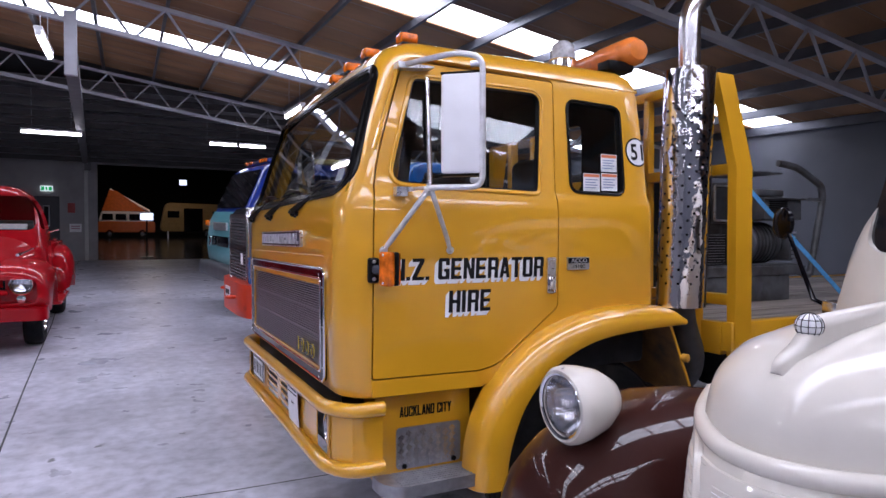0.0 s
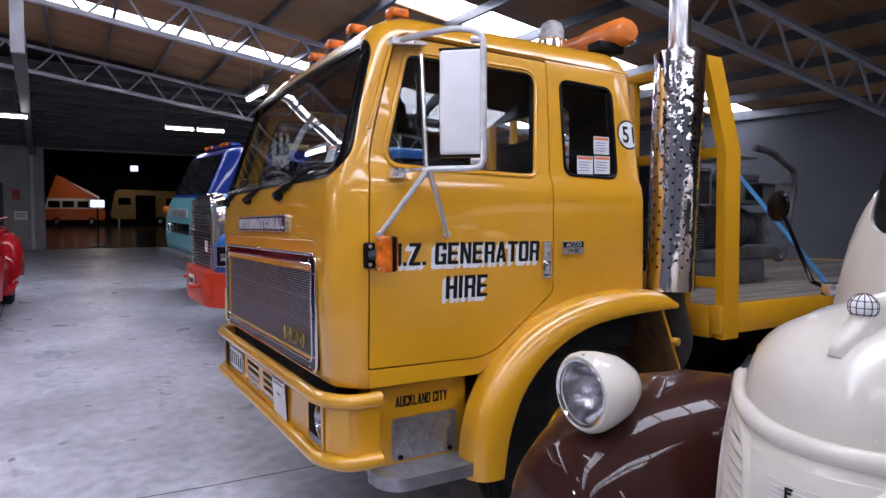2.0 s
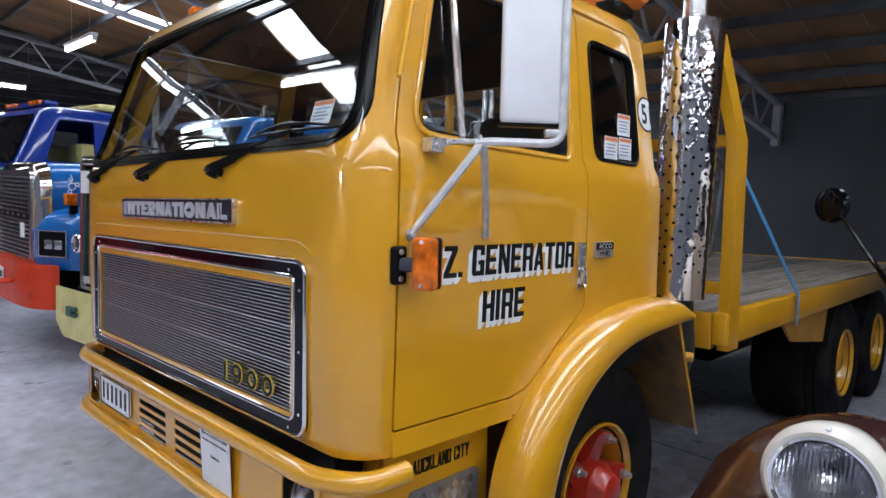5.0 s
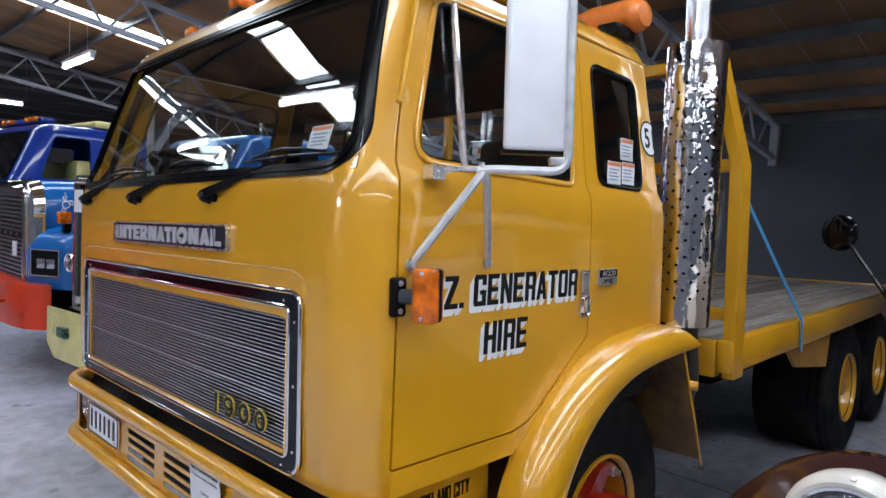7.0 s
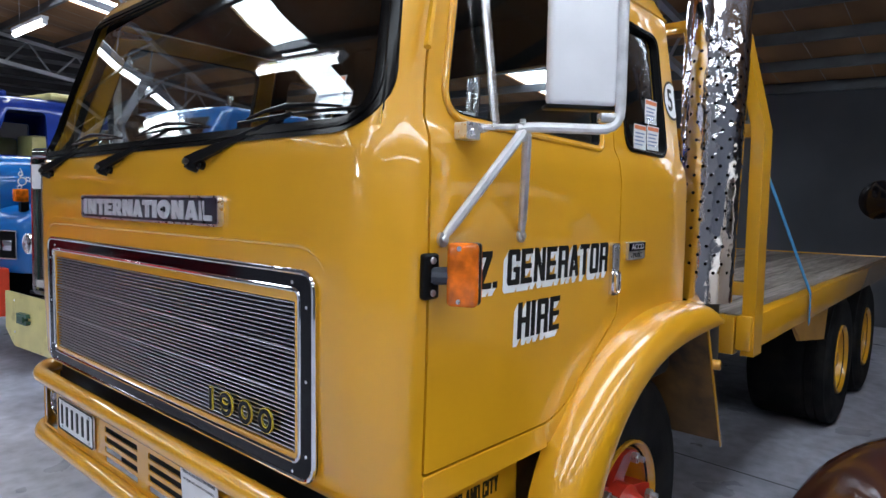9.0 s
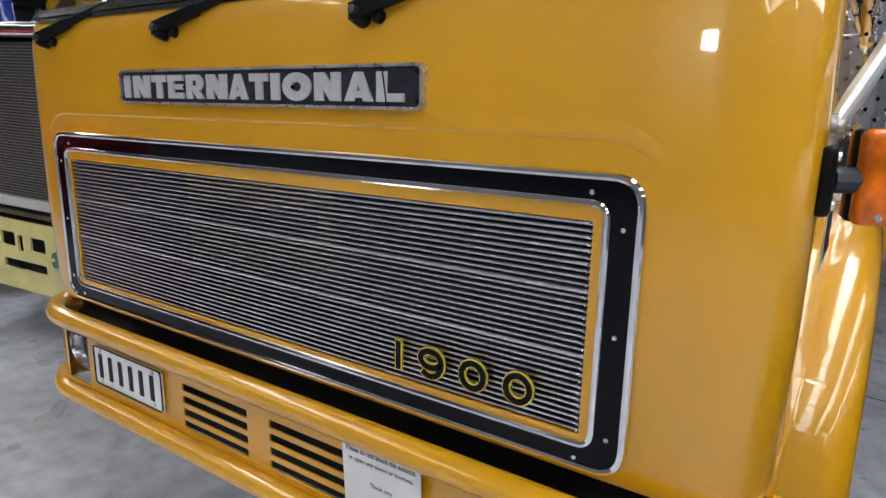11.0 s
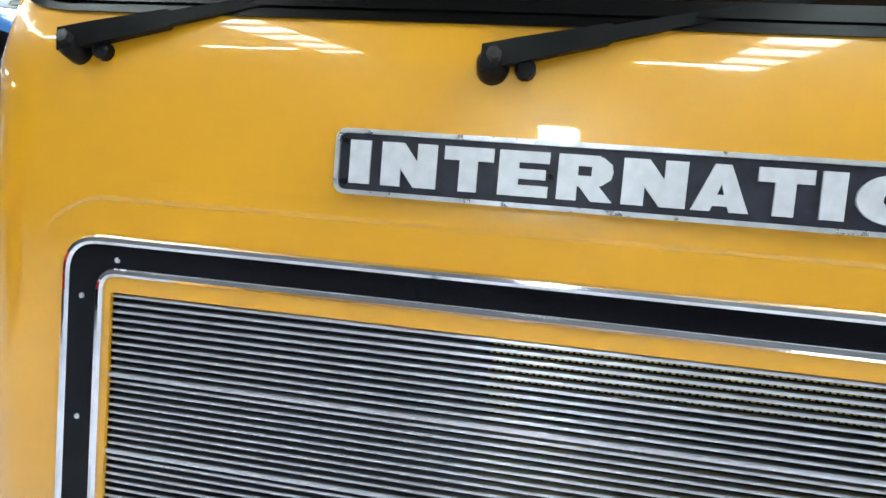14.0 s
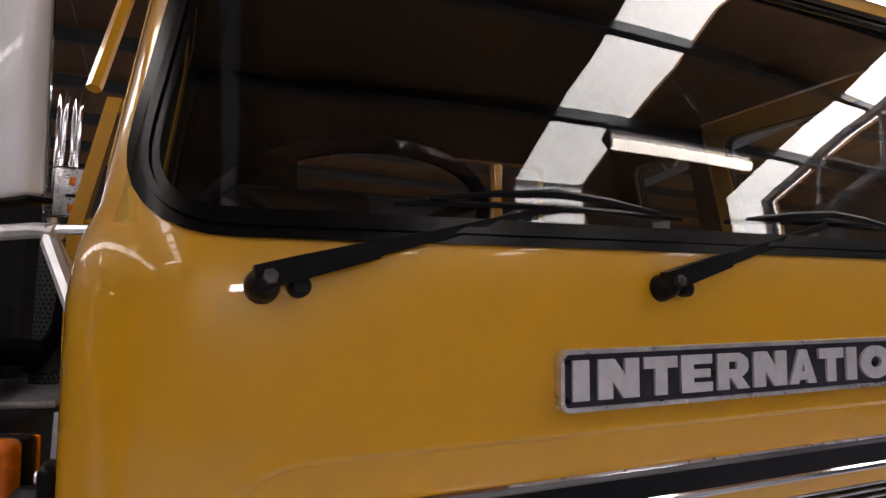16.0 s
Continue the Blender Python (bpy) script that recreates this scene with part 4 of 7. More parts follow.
# blank sheets and a perforated panel behind the bars
SHEET = mat("blue_black_sheet", (0.010, 0.010, 0.018), 0.65, var=0.1, scale=8, spec=0.15)
PERF = mat("perforated_yellow", (0.55, 0.36, 0.05), 0.5, var=0.3, scale=30)
part("blank_sheet", box(0.831, 0.834, iy0 - 0.015, 3.665, iz0 - 0.015, iz1 + 0.015), SHEET, grille, "dark blue-black sheet behind the bars", smooth=0)
part("blank_sheet", box(0.831, 0.834, 4.19, iy1 + 0.015, iz0 - 0.015, iz1 + 0.015), SHEET, grille, "dark blue-black sheet behind the bars", smooth=0)
pitch = (iz1 - iz0 - 0.010) / (nb - 1)
bm = B()
for i in range(58):
    for j in range(19):
        yy, zz = 3.678 + i * 0.0087 + (0.0043 if j % 2 else 0), iz1 - 0.005 - (j + 0.5) * pitch
        if j < 5 or j > 9 or i < 5 or i > 52:
            bx(bm, 0.8245, 0.826, yy - 0.0024, yy + 0.0024, zz - 0.0019, zz + 0.0019)
part("perforated_panel", bm, PERF, grille, "yellow perforated panel behind the bars", smooth=0)
for y0, y1 in ((3.675, 3.80), (3.815, 3.93), (3.955, 4.06), (4.075, 4.185)):
    part("panel_lip", box(0.826, 0.829, y0, y1, iz1 - 0.011, iz1 - 0.001), YELLOW, grille, "yellow strip", smooth=0)
for sy in (1, -1):
    ye = gy0 if sy > 0 else gy1
    for dy, zz in ((0.08, 1.505), (0.026, 1.45), (0.026, 1.275), (0.026, 1.095), (0.08, 1.046)):
        part("screw", lathe(B(), [(0.0042, 0.0), (0.0038, 0.0015), (0.0, 0.002)], (0.8, ye + sy * dy, zz), (-1, 0, 0), 10), STEEL, grille)
ln = thing("model_number", "yellow-edged black metal model number", "")
ln.parent = grille
DIGY = mat("digit_yellow", (0.55, 0.42, 0.04), 0.4)


def stroke(pts, hw, xa, xb, closed=False):
    """A flat band of constant width along (y, z) points."""
    pts = [Vector(p) for p in pts]
    k, sides = len(pts), []
    for i, p in enumerate(pts):
        a = pts[i - 1] if closed or i else p
        c = pts[(i + 1) % k] if closed or i < k - 1 else p
        d = (c - a).normalized()
        n = Vector((-d.y, d.x)) * hw
        e = d * hw * (0 if closed else -1 if i == 0 else 1 if i == k - 1 else 0)
        sides.append([(xa, *(p + n + e)), (xa, *(p - n + e)), (xb, *(p - n + e)), (xb, *(p + n + e))])
    if closed:
        sides.append(sides[0])
    return loft(B(), sides, cap=not closed)


def oval(cy_, cz_, ry, rz, a0=0.0, a1=360.0, n=32):
    return [(cy_ - ry * math.cos(radians(a0 + (a1 - a0) * j / n)), cz_ + rz * math.sin(radians(a0 + (a1 - a0) * j / n))) for j in range(n if a1 - a0 >= 360 else n + 1)]


zd = 1.143
DIGITS = [([(3.477, zd + 0.024), (3.477, zd - 0.024)], False), (oval(3.398, zd + 0.009, 0.0235, 0.0165), True), (oval(3.398, zd, 0.0245, 0.0255, 0, -125, 16), False), (oval(3.303, zd, 0.0235, 0.0245), True), (oval(3.209, zd, 0.0235, 0.0245), True)]
for pts, shut in DIGITS:
    part("digit_edge", stroke(pts, 0.0088, 0.797, 0.8015, shut), DIGY, ln, "yellow edge", smooth=0)
for pts, shut in DIGITS:
    part("digit", stroke(pts, 0.0056, 0.7955, 0.7995, shut), GLOSSBLACK, ln, "black face", smooth=0)


# name badge
bdg = thing("name_badge", "dark badge with raised silver lettering", "")
bdg.parent = truck
bdg.location.x = 0.022
by1, by0, bz0, bz1 = 4.396, 3.426, 1.625, 1.705
part("badge_plate", prism(B(), rrect(by0, by1, bz0, bz1, 0.012), "x", 0.818, 0.842), mat("badge_grey", (0.022, 0.022, 0.034), 0.35, var=0.3, scale=40, spec=0.3), bdg)
part("badge_rim", frame_ring(B(), rrect(by0 + 0.004, by1 - 0.004, bz0 + 0.004, bz1 - 0.004, 0.01), 0.006, "x", 0.813, 0.83), STEEL, bdg, "silver rim")
SILVER = mat("silver_letter", (0.60, 0.60, 0.64), 0.42, 0.35, var=0.06, scale=60)
LETTER_AT = (("I", 4.378, 4.351), ("N", 4.336, 4.265), ("T", 4.2555, 4.194), ("E", 4.187, 4.126), ("R", 4.1155, 4.049), ("N", 4.039, 3.966), ("A", 3.9595, 3.896), ("T", 3.889, 3.829), ("I", 3.821, 3.795), ("O", 3.785, 3.702), ("N", 3.693, 3.622), ("A", 3.612, 3.540), ("L", 3.531, 3.466))
for ch, ya, yb in LETTER_AT:
    block("letter", ch, SILVER, bdg, Matrix.Translation((0.818, ya, bz0 + 0.0125)) @ front, ya - yb, 0.055, 0.004, 0.0, 0.0, label="raised silver letter", glyphs=BADGE_GLYPH, wide={})
part("badge_crack", bx(B(), -0.0045, 0.004, -0.0015, 0.0015, -0.04, 0.04, m=pose(0.8175, by0 + 0.085, 1.665, -9)), INK, bdg, "crack across the badge", smooth=0)
for yy in (by1 - 0.011, by0 + 0.012, 4.124, 3.752):
    for zz in ((1.664,) if 3.5 < yy < 4.2 else (bz0 + 0.014, bz1 - 0.014)):
        part("screw", lathe(B(), [(0.005, 0), (0.004, 0.003), (0, 0.003)], (0.813 if 3.7 < yy < 3.8 else 0.817, yy, zz), (-1, 0, 0), 8), BLACK, bdg)

# wipers
for yy in (4.787, 4.207, 3.575):
    wp = thing("wiper", "black windscreen wiper arm and blade", "")
    wp.parent = truck
    part("spindle", lathe(B(), [(0.018, 0.0), (0.021, 0.01), (0.018, 0.034), (0.012, 0.042), (0.0, 0.044)], (0.865, yy, 1.79), (-1, 0, 0.2), 16), BLACK, wp)
    part("spindle_nut", lathe(B(), [(0.009, 0.0), (0.009, 0.012), (0.0, 0.013)], (0.825, yy - 0.004, 1.801), (-1, 0, 0.2), 6), bpy.data.materials["worn_nut"] if "worn_nut" in bpy.data.materials else mat("worn_nut", (0.05, 0.05, 0.052), 0.35, 0.5, var=0.4, scale=60), wp)
    part("washer_jet", lathe(B(), [(0.013, 0.0), (0.013, 0.022), (0.008, 0.026), (0, 0.026)], (0.862, yy - 0.041, 1.79), (-1, 0, 0.1), 12), BLACK, wp)
    arm = [Vector((0.832 + 0.05 * i, yy + 0.012 - 0.425 * i, 1.80 + 0.108 * i)) for i in (0.0, 0.1, 0.35, 0.36, 0.7, 1.0)]
    wid = (0.015, 0.015, 0.012, 0.009, 0.006, 0.005)
    part("arm", loft(B(), [[p + Vector((o[0] * q * 0.6, 0, o[1] * q)) for o in ((-1, -1), (-1, 1), (1, 1), (1, -1))] for p, q in zip(arm, wid)]), BLACK, wp)
    tip = arm[-1]
    bl = [tip + Vector((0.004, 0.245 - 0.485 * k / 10, -0.006 + 0.006 * math.sin(k / 10 * 3.14))) for k in range(11)]
    part("blade", tube(B(), bl, 0.0045, 6), BLACK, wp, "rubber blade")
    part("blade_yoke", tube(B(), [bl[1] + Vector((-0.004, 0, 0.006)), bl[3] + Vector((-0.012, 0, 0.014)), bl[5] + Vector((-0.016, 0, 0.018)), bl[7] + Vector((-0.012, 0, 0.014)), bl[9] + Vector((-0.004, 0, 0.006))], [0.003, 0.005, 0.007, 0.005, 0.003], 6), BLACK, wp)

# lettering on the door
LET = thing("lettering", "black block lettering with white drop shadow", "")
LET.parent = near_door
for s, x0, z0, wd, ht in (("N.Z. GENERATOR", 1.075, 1.486, 0.770, 0.094), ("HIRE", 1.341, 1.338, 0.214, 0.098)):
    for k in range(7):
        block("letter_shadow", s, WHITE, LET, Matrix.Translation((x0 - 0.0027 * (k + 1), 2.7992 - 0.00015 * k, z0 - 0.0027 * (k + 1))) @ side, wd, ht, 0.0006, 0.04, 0.17, label="white painted shadow")
    for k in (-1, 1):
        block("letters", s, INK, LET, Matrix.Translation((x0 + 0.0010 * k, 2.7978 - 0.0002 * k, z0)) @ side, wd, ht, 0.001, 0.04, 0.17)

# door handle, model badge, indicator, mirror
hd = thing("door_handle", "chrome recessed door handle", "")
hd.parent = near_door
part("handle_plate", prism(B(), rrect(1.864, 1.915, 1.404, 1.576, 0.010), "y", 2.788, 2.80), CHROME_W, hd)
part("handle_recess", prism(B(), rrect(1.871, 1.908, 1.488, 1.569, 0.006), "y", 2.785, 2.79), STEEL, hd)
part("pull", box(1.872, 1.907, 2.776, 2.789, 1.412, 1.484, 0.012, 3), CHROME, hd)
mb = part("model_badge", prism(B(), rrect(1.985, 2.117, 1.514, 1.575, 0.004), "y", 2.79, 2.80), STEEL, truck, "small silver model badge")
part("badge_panel", box(1.989, 2.113, 2.787, 2.7905, 1.545, 1.572), GLOSSBLACK, mb, smooth=0)
word("badge_text", "ACCO", SILVER, mb, Matrix.Translation((2.003, 2.787, 1.5485)) @ side, 0.097, 0.02, bold=0.01)
word("badge_text", "1910C", INK, mb, Matrix.Translation((2.02, 2.7895, 1.52)) @ side, 0.07, 0.018, bold=0.01)

ind = thing("indicator", "amber side indicator lamp on a black bracket", "")
ind.parent = truck
im = pose(1.035, 2.732, 1.541, 0, 0, -66)
part("bracket", bx(B(), 0.963, 1.012, 2.783, 2.806, 1.482, 1.586, 0.009, 3), BLACK, ind, "black rubber mounting pad")
for zz in (1.498, 1.570):
    part("screw", lathe(B(), [(0.008, 0.0), (0.007, 0.004), (0.0, 0.005)], (0.987, 2.783, zz), (0, -1, 0), 10), STEEL, ind)
part("bracket_stem", tube(B(), [(0.992, 2.79, 1.536), (1.025, 2.742, 1.536)], 0.02, 10), mat("grey_rubber_stem", (0.03, 0.035, 0.05), 0.5), ind, "dull blue-grey stem")
part("lamp_back", bx(B(), -0.034, 0.034, 0.0, 0.026, -0.070, 0.070, 0.008, 2, m=im), BLACK, ind)
part("amber_lens", bx(B(), -0.035, 0.035, -0.032, 0.001, -0.071, 0.071, 0.012, 3, m=im), AMBER, ind, "amber ribbed lens")
part("rear_lens", bx(B(), -0.032, 0.032, 0.026, 0.034, -0.066, 0.066, 0.004, 2, m=im), AMBER, ind, "amber rear lens edge")
for zz in (-0.058, 0.058):
    part("lens_screw", lathe(B(), [(0.006, 0.0), (0.005, 0.003), (0.0, 0.003)], im @ Vector((-0.005, -0.032, zz)), im.to_3x3() @ Vector((0, -1, 0)), 8), STEEL, ind)

mir = thing("door_mirror", "large white rectangular door mirror on steel tube arms", "")
mir.parent = truck
mm = pose(1.31, 2.615, 2.135, 0, 0, -40)
part("mirror_shell", bx(B(), -0.085, 0.085, -0.03, 0.012, -0.205, 0.205, 0.014, 3, m=mm), WHITE_S, mir, "white mirror back")
part("mirror_cap", bx(B(), -0.088, 0.088, -0.022, 0.02, 0.203, 0.214, 0.004, 2, m=mm), BLACK, mir)
part("mirror_cap", bx(B(), -0.088, 0.088, -0.022, 0.02, -0.214, -0.203, 0.004, 2, m=mm), BLACK, mir)
part("mirror_glass", bx(B(), -0.078, 0.078, 0.0125, 0.015, -0.195, 0.195, m=mm), MIRROR, mir, smooth=0)
a1 = [(1.182, 2.705, 1.872), (1.215, 2.675, 1.877), (1.36, 2.535, 1.875), (1.36, 2.535, 2.40), (1.27, 2.60, 2.42), (1.17, 2.86, 2.425)]
part("mirror_arm", tube(B(), bend(a1, 0.05), 0.0125, 10), ALTUBE, mir, "bent steel tube")
part("stay", tube(B(), [(1.195, 2.69, 1.872), (1.185, 2.694, 1.858), (1.06, 2.782, 1.655), (1.045, 2.792, 1.632), (1.033, 2.797, 1.615)], [0.006, 0.0125, 0.0125, 0.010, 0.007], 8), ALTUBE, mir, "steel stay with flattened end")
part("stay", tube(B(), [(1.20, 2.69, 1.872), (1.21, 2.694, 1.858), (1.325, 2.778, 1.66), (1.338, 2.790, 1.635), (1.347, 2.795, 1.615)], [0.006, 0.0115, 0.0115, 0.010, 0.007], 8), ALTUBE, mir, "steel stay with flattened end")
for xx in (1.033, 1.347):
    part("stay_foot", lathe(B(), [(0.018, 0), (0.018, 0.01), (0.008, 0.012), (0.008, 0.018), (0, 0.018)], (xx, 2.803, 1.615), (0, -1, 0), 12), STEEL, mir)
part("hinge_bracket", prism(B(), rpoly([(1.085, 1.845), (1.135, 1.845), (1.135, 1.862), (1.165, 1.868), (1.165, 1.884), (1.085, 1.884)], 0.004), "y", 2.775, 2.812), STEEL, mir, "small steel hinge bracket")
part("bracket_bolt", lathe(B(), [(0.009, 0.0), (0.008, 0.006), (0.0, 0.007)], (1.108, 2.775, 1.862), (0, -1, 0), 6), STEEL, mir)
part("pivot_link", tube(B(), [(1.15, 2.785, 1.876), (1.185, 2.70, 1.876)], 0.008, 8), STEEL, mir)
part("pivot_bolt", lathe(B(), [(0.011, -0.03), (0.011, 0.012), (0.007, 0.014), (0.007, 0.022), (0.0, 0.022)], (1.192, 2.695, 1.872), (0, 0, 1), 8), STEEL, mir)
part("hinge_bracket", loft(B(), [[(x, y, z) for y, z in ((2.92, z0), (2.86, z0), (2.86, z1), (2.92, z1))] for x, z0, z1 in ((1.13, 2.405, 2.435), (1.20, 2.41, 2.432), (1.30, 2.423, 2.429))]), STEEL, mir)
for zz in (2.37, 1.90):
    part("mirror_clamp", bx(B(), -0.012, 0.03, -0.014, 0.014, -0.008, 0.014, 0.004, 2, m=pose(1.335, 2.565, zz, 0, 0, -40)), STEEL, mir)

FLIP = Matrix.Translation((0, 2 * YC, 0)) @ Matrix.Diagonal((1, -1, 1, 1))
copy_thing(mir, Matrix.Translation((0, -0.06, 0)) @ FLIP)
copy_thing(ind, FLIP)

# roof lamps
for yy, xx, zz in ((YC + 0.2, 1.245, 2.595), (YC - 0.1, 1.24, 2.595), (YC - 0.42, 1.235, 2.59), (YC - 0.75, 1.30, 2.585), (YC + 0.75, 1.30, 2.585)):
    rl = thing("marker_lamp", "small amber roof marker lamp", "")
    rl.parent = truck
    part("lamp_base", box(xx - 0.05, xx + 0.05, yy - 0.042, yy + 0.042, zz - 0.01, zz + 0.02, 0.008), BLACK, rl)
    part("lamp_lens", box(xx - 0.055, xx + 0.04, yy - 0.04, yy + 0.04, zz + 0.018, zz + 0.07, 0.016, 3), AMBER, rl)
bar = thing("roof_beacon_bar", "orange rounded roof beacon bar", "")
bar.parent = truck
part("bar_lens", loft(B(), [[(2.585 + 0.092 * math.cos(a) * q, y, 2.70 + 0.078 * math.sin(a) * q) for a in (2 * math.pi * j / 20 for j in range(20))] for y, q in ((2.945, 0.3), (2.95, 0.7), (2.975, 0.95), (3.01, 1.0), (3.2, 1.0), (3.26, 0.86), (3.8, 0.84), (4.5, 0.84), (4.56, 1.0), (4.8, 1.0), (4.86, 0.5))]), mat("orange_dome", (0.78, 0.22, 0.035), 0.22, coat=0.4, var=0.15, scale=9, bump=0.15, bscale=60), bar)
part("bar_foot", box(2.42, 2.60, 3.0, 3.1, 2.585, 2.64, 0.01), BLACK, bar)
part("bar_foot", box(2.42, 2.60, 4.6, 4.7, 2.56, 2.64, 0.01), BLACK, bar)
bc = thing("beacon", "clear dome beacon on a chrome base", "")
bc.parent = truck
part("beacon_base", lathe(B(), [(0.095, -0.03), (0.095, 0.01), (0.078, 0.03), (0.075, 0.085), (0.08, 0.09), (0, 0.09)], (2.33, 3.29, 2.60), (0, 0, 1), 24), CHROME, bc)
part("dome", lathe(B(), [(0.072, 0.0), (0.072, 0.05), (0.062, 0.085), (0.036, 0.108), (0.0, 0.115)], (2.33, 3.29, 2.69), (0, 0, 1), 24), mat("frosted_dome", (0.36, 0.36, 0.38), 0.2, coat=0.6, var=0.3, scale=30), bc)

# fender, wheel arch, flap
def smoothline(pts, n):
    pts = [Vector(p) for p in pts]
    k = len(pts)
    out = []
    for i in range(n):
        f = i / (n - 1) * (k - 1)
        j = min(int(f), k - 2)
        t = f - j
        p0, p1, p2, p3 = pts[max(j - 1, 0)], pts[j], pts[j + 1], pts[min(j + 2, k - 1)]
        out.append(0.5 * ((2 * p1) + (p2 - p0) * t + (2 * p0 - 5 * p1 + 4 * p2 - p3) * t * t + (3 * p1 - p0 - 3 * p2 + p3) * t ** 3))
    return out


ao, ai = smoothline(ARCH_O, 44), smoothline(ARCH_I, 44)
SECT = [(0.0, 2.83), (0.0, 2.775), (0.05, 2.735), (0.16, 2.705), (0.33, 2.685), (0.6, 2.675), (0.9, 2.675), (1.0, 2.68), (1.0, 2.70), (0.93, 2.705)]
for sgn in (1, -1):
    bm = B()
    loft(bm, [[(o.x + (i.x - o.x) * f, y if sgn == 1 else 2 * YC - y, o.y + (i.y - o.y) * f) for f, y in SECT] for o, i in zip(ao, ai)], cap=False, closed=False)
    part("fender", bm, YELLOW, truck, "yellow rolled wheel-arch fender", 45)
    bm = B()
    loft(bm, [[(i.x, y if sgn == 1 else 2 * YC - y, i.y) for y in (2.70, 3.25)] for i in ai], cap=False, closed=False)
    part("wheel_arch_liner", bm, ARCHM, truck, "inner wheel arch coloured dark for shade")
part("mud_flap", bx(B(), -0.006, 0.006, -0.28, 0.28, -0.6, 0.0, 0.003, m=pose(2.585, 3.0, 1.225, 0, -23)), ARCHM, truck, "brown steel mud flap")
part("flap_edge", bx(B(), -0.007, 0.007, -0.288, -0.28, -0.63, 0.0, 0.002, m=pose(2.585, 3.0, 1.225, 0, -23)), YELLOW, truck, "yellow flap edge")
part("flap_boss", lathe(B(), [(0.022, 0.0), (0.022, 0.03), (0.016, 0.034), (0.0, 0.034)], (2.68, 2.72, 1.04), (0.3, -1, 0), 14), YELLOW_B, truck)
# lower side panel, tread plate, step
part("side_box", box(1.03, 1.50, 2.893, 3.5, 0.60, 1.0, 0.006), YELLOW, truck)
for k in (-1, 1):
    block("place_lettering", "AUCKLAND CITY", INK, truck, Matrix.Translation((1.146 + 0.0007 * k, 2.893 - 0.0002 * k, 0.874)) @ side, 0.255, 0.046, 0.0012, 0.02)
tp = thing("tread_plate", "aluminium checker plate panel", "")
tp.parent = truck
part("plate", prism(B(), rrect(1.128, 1.446, 0.645, 0.828, 0.02), "y", 2.886, 2.893), ALU, tp)
bm = B()
for i in range(9):
    for j in range(6):
        x, z = 1.15 + i * 0.036, 0.665 + j * 0.03 + (0.015 if i % 2 else 0)
        if z < 0.815 and x < 1.435:
            a = 45 if (i + j) % 2 else -45
            for d in (-0.008, 0.0, 0.008):
                bx(bm, -0.013, 0.013, -0.0028, 0.0, -0.0021 + d, 0.0021 + d, m=pose(x, 2.887, z, 0, a))
part("tread_lug", bm, CHROME_W, tp, "raised tread lugs", smooth=0)
for xx in (1.165, 1.41):
    part("bolt", lathe(B(), [(0.013, 0), (0.012, 0.008), (0, 0.009)], (xx, 2.887, 0.658), (0, -1, 0), 6), BLACK, tp)
st = thing("cab_step", "ribbed cast aluminium cab step", "")
st.parent = truck
part("step_tread", prism(B(), rpoly([(1.02, 2.90), (1.02, 2.80), (1.08, 2.725), (1.475, 2.725), (1.475, 2.90)], [0, 0.06, 0.07, 0.05, 0]), "z", 0.578, 0.632), ALU, st, smooth=30)
bm = B()
for k in range(7):
    for j in range(26):
        bx(bm, 1.09 + j * 0.0145, 1.099 + j * 0.0145, 2.742 + k * 0.021, 2.748 + k * 0.021, 0.632, 0.6355)
part("step_rib", bm, ALU, st, "raised grip ribs", smooth=0)

# bumper
bp = thing("bumper", "yellow steel front bumper with rounded rails and slots", "")
bp.parent = truck
bp.location.x = 0.035
for z in (0.952, 0.703):
    pts = bend([(1.0, 2.80, z), (0.86, 2.80, z), (0.782, 2.93, z), (0.782, YC + 0.97, z), (0.86, YC + 1.10, z), (1.0, YC + 1.10, z)], 0.07, 6)
    part("bumper_rail", tube(B(), pts, 0.031, 12), YELLOW, bp, "rounded yellow rail")
fz0, fz1 = 0.703, 0.952
face = mesh_of(prism(B(), rrect(2.93, YC + 0.97, fz0, fz1, 0.001, 1), "x", 0.80, 0.8045))
for y0, y1 in ((3.956, 4.224), (3.62, 3.874)):
    for k in range(4):
        z = 0.747 + k * 0.0365
        face = carve(face, mesh_of(prism(B(), rrect(y0, y1, z, z + 0.0225, 0.004, 2), "x", 0.7, 0.9)))
for y0, y1 in ((YC + 0.815, YC + 0.967), (YC - 0.945, YC - 0.78)):
    face = carve(face, mesh_of(prism(B(), rrect(y0, y1, 0.735, 0.912, 0.012, 3), "x", 0.7, 0.9)))
part("bumper_face", face, YELLOW, bp, smooth=30)
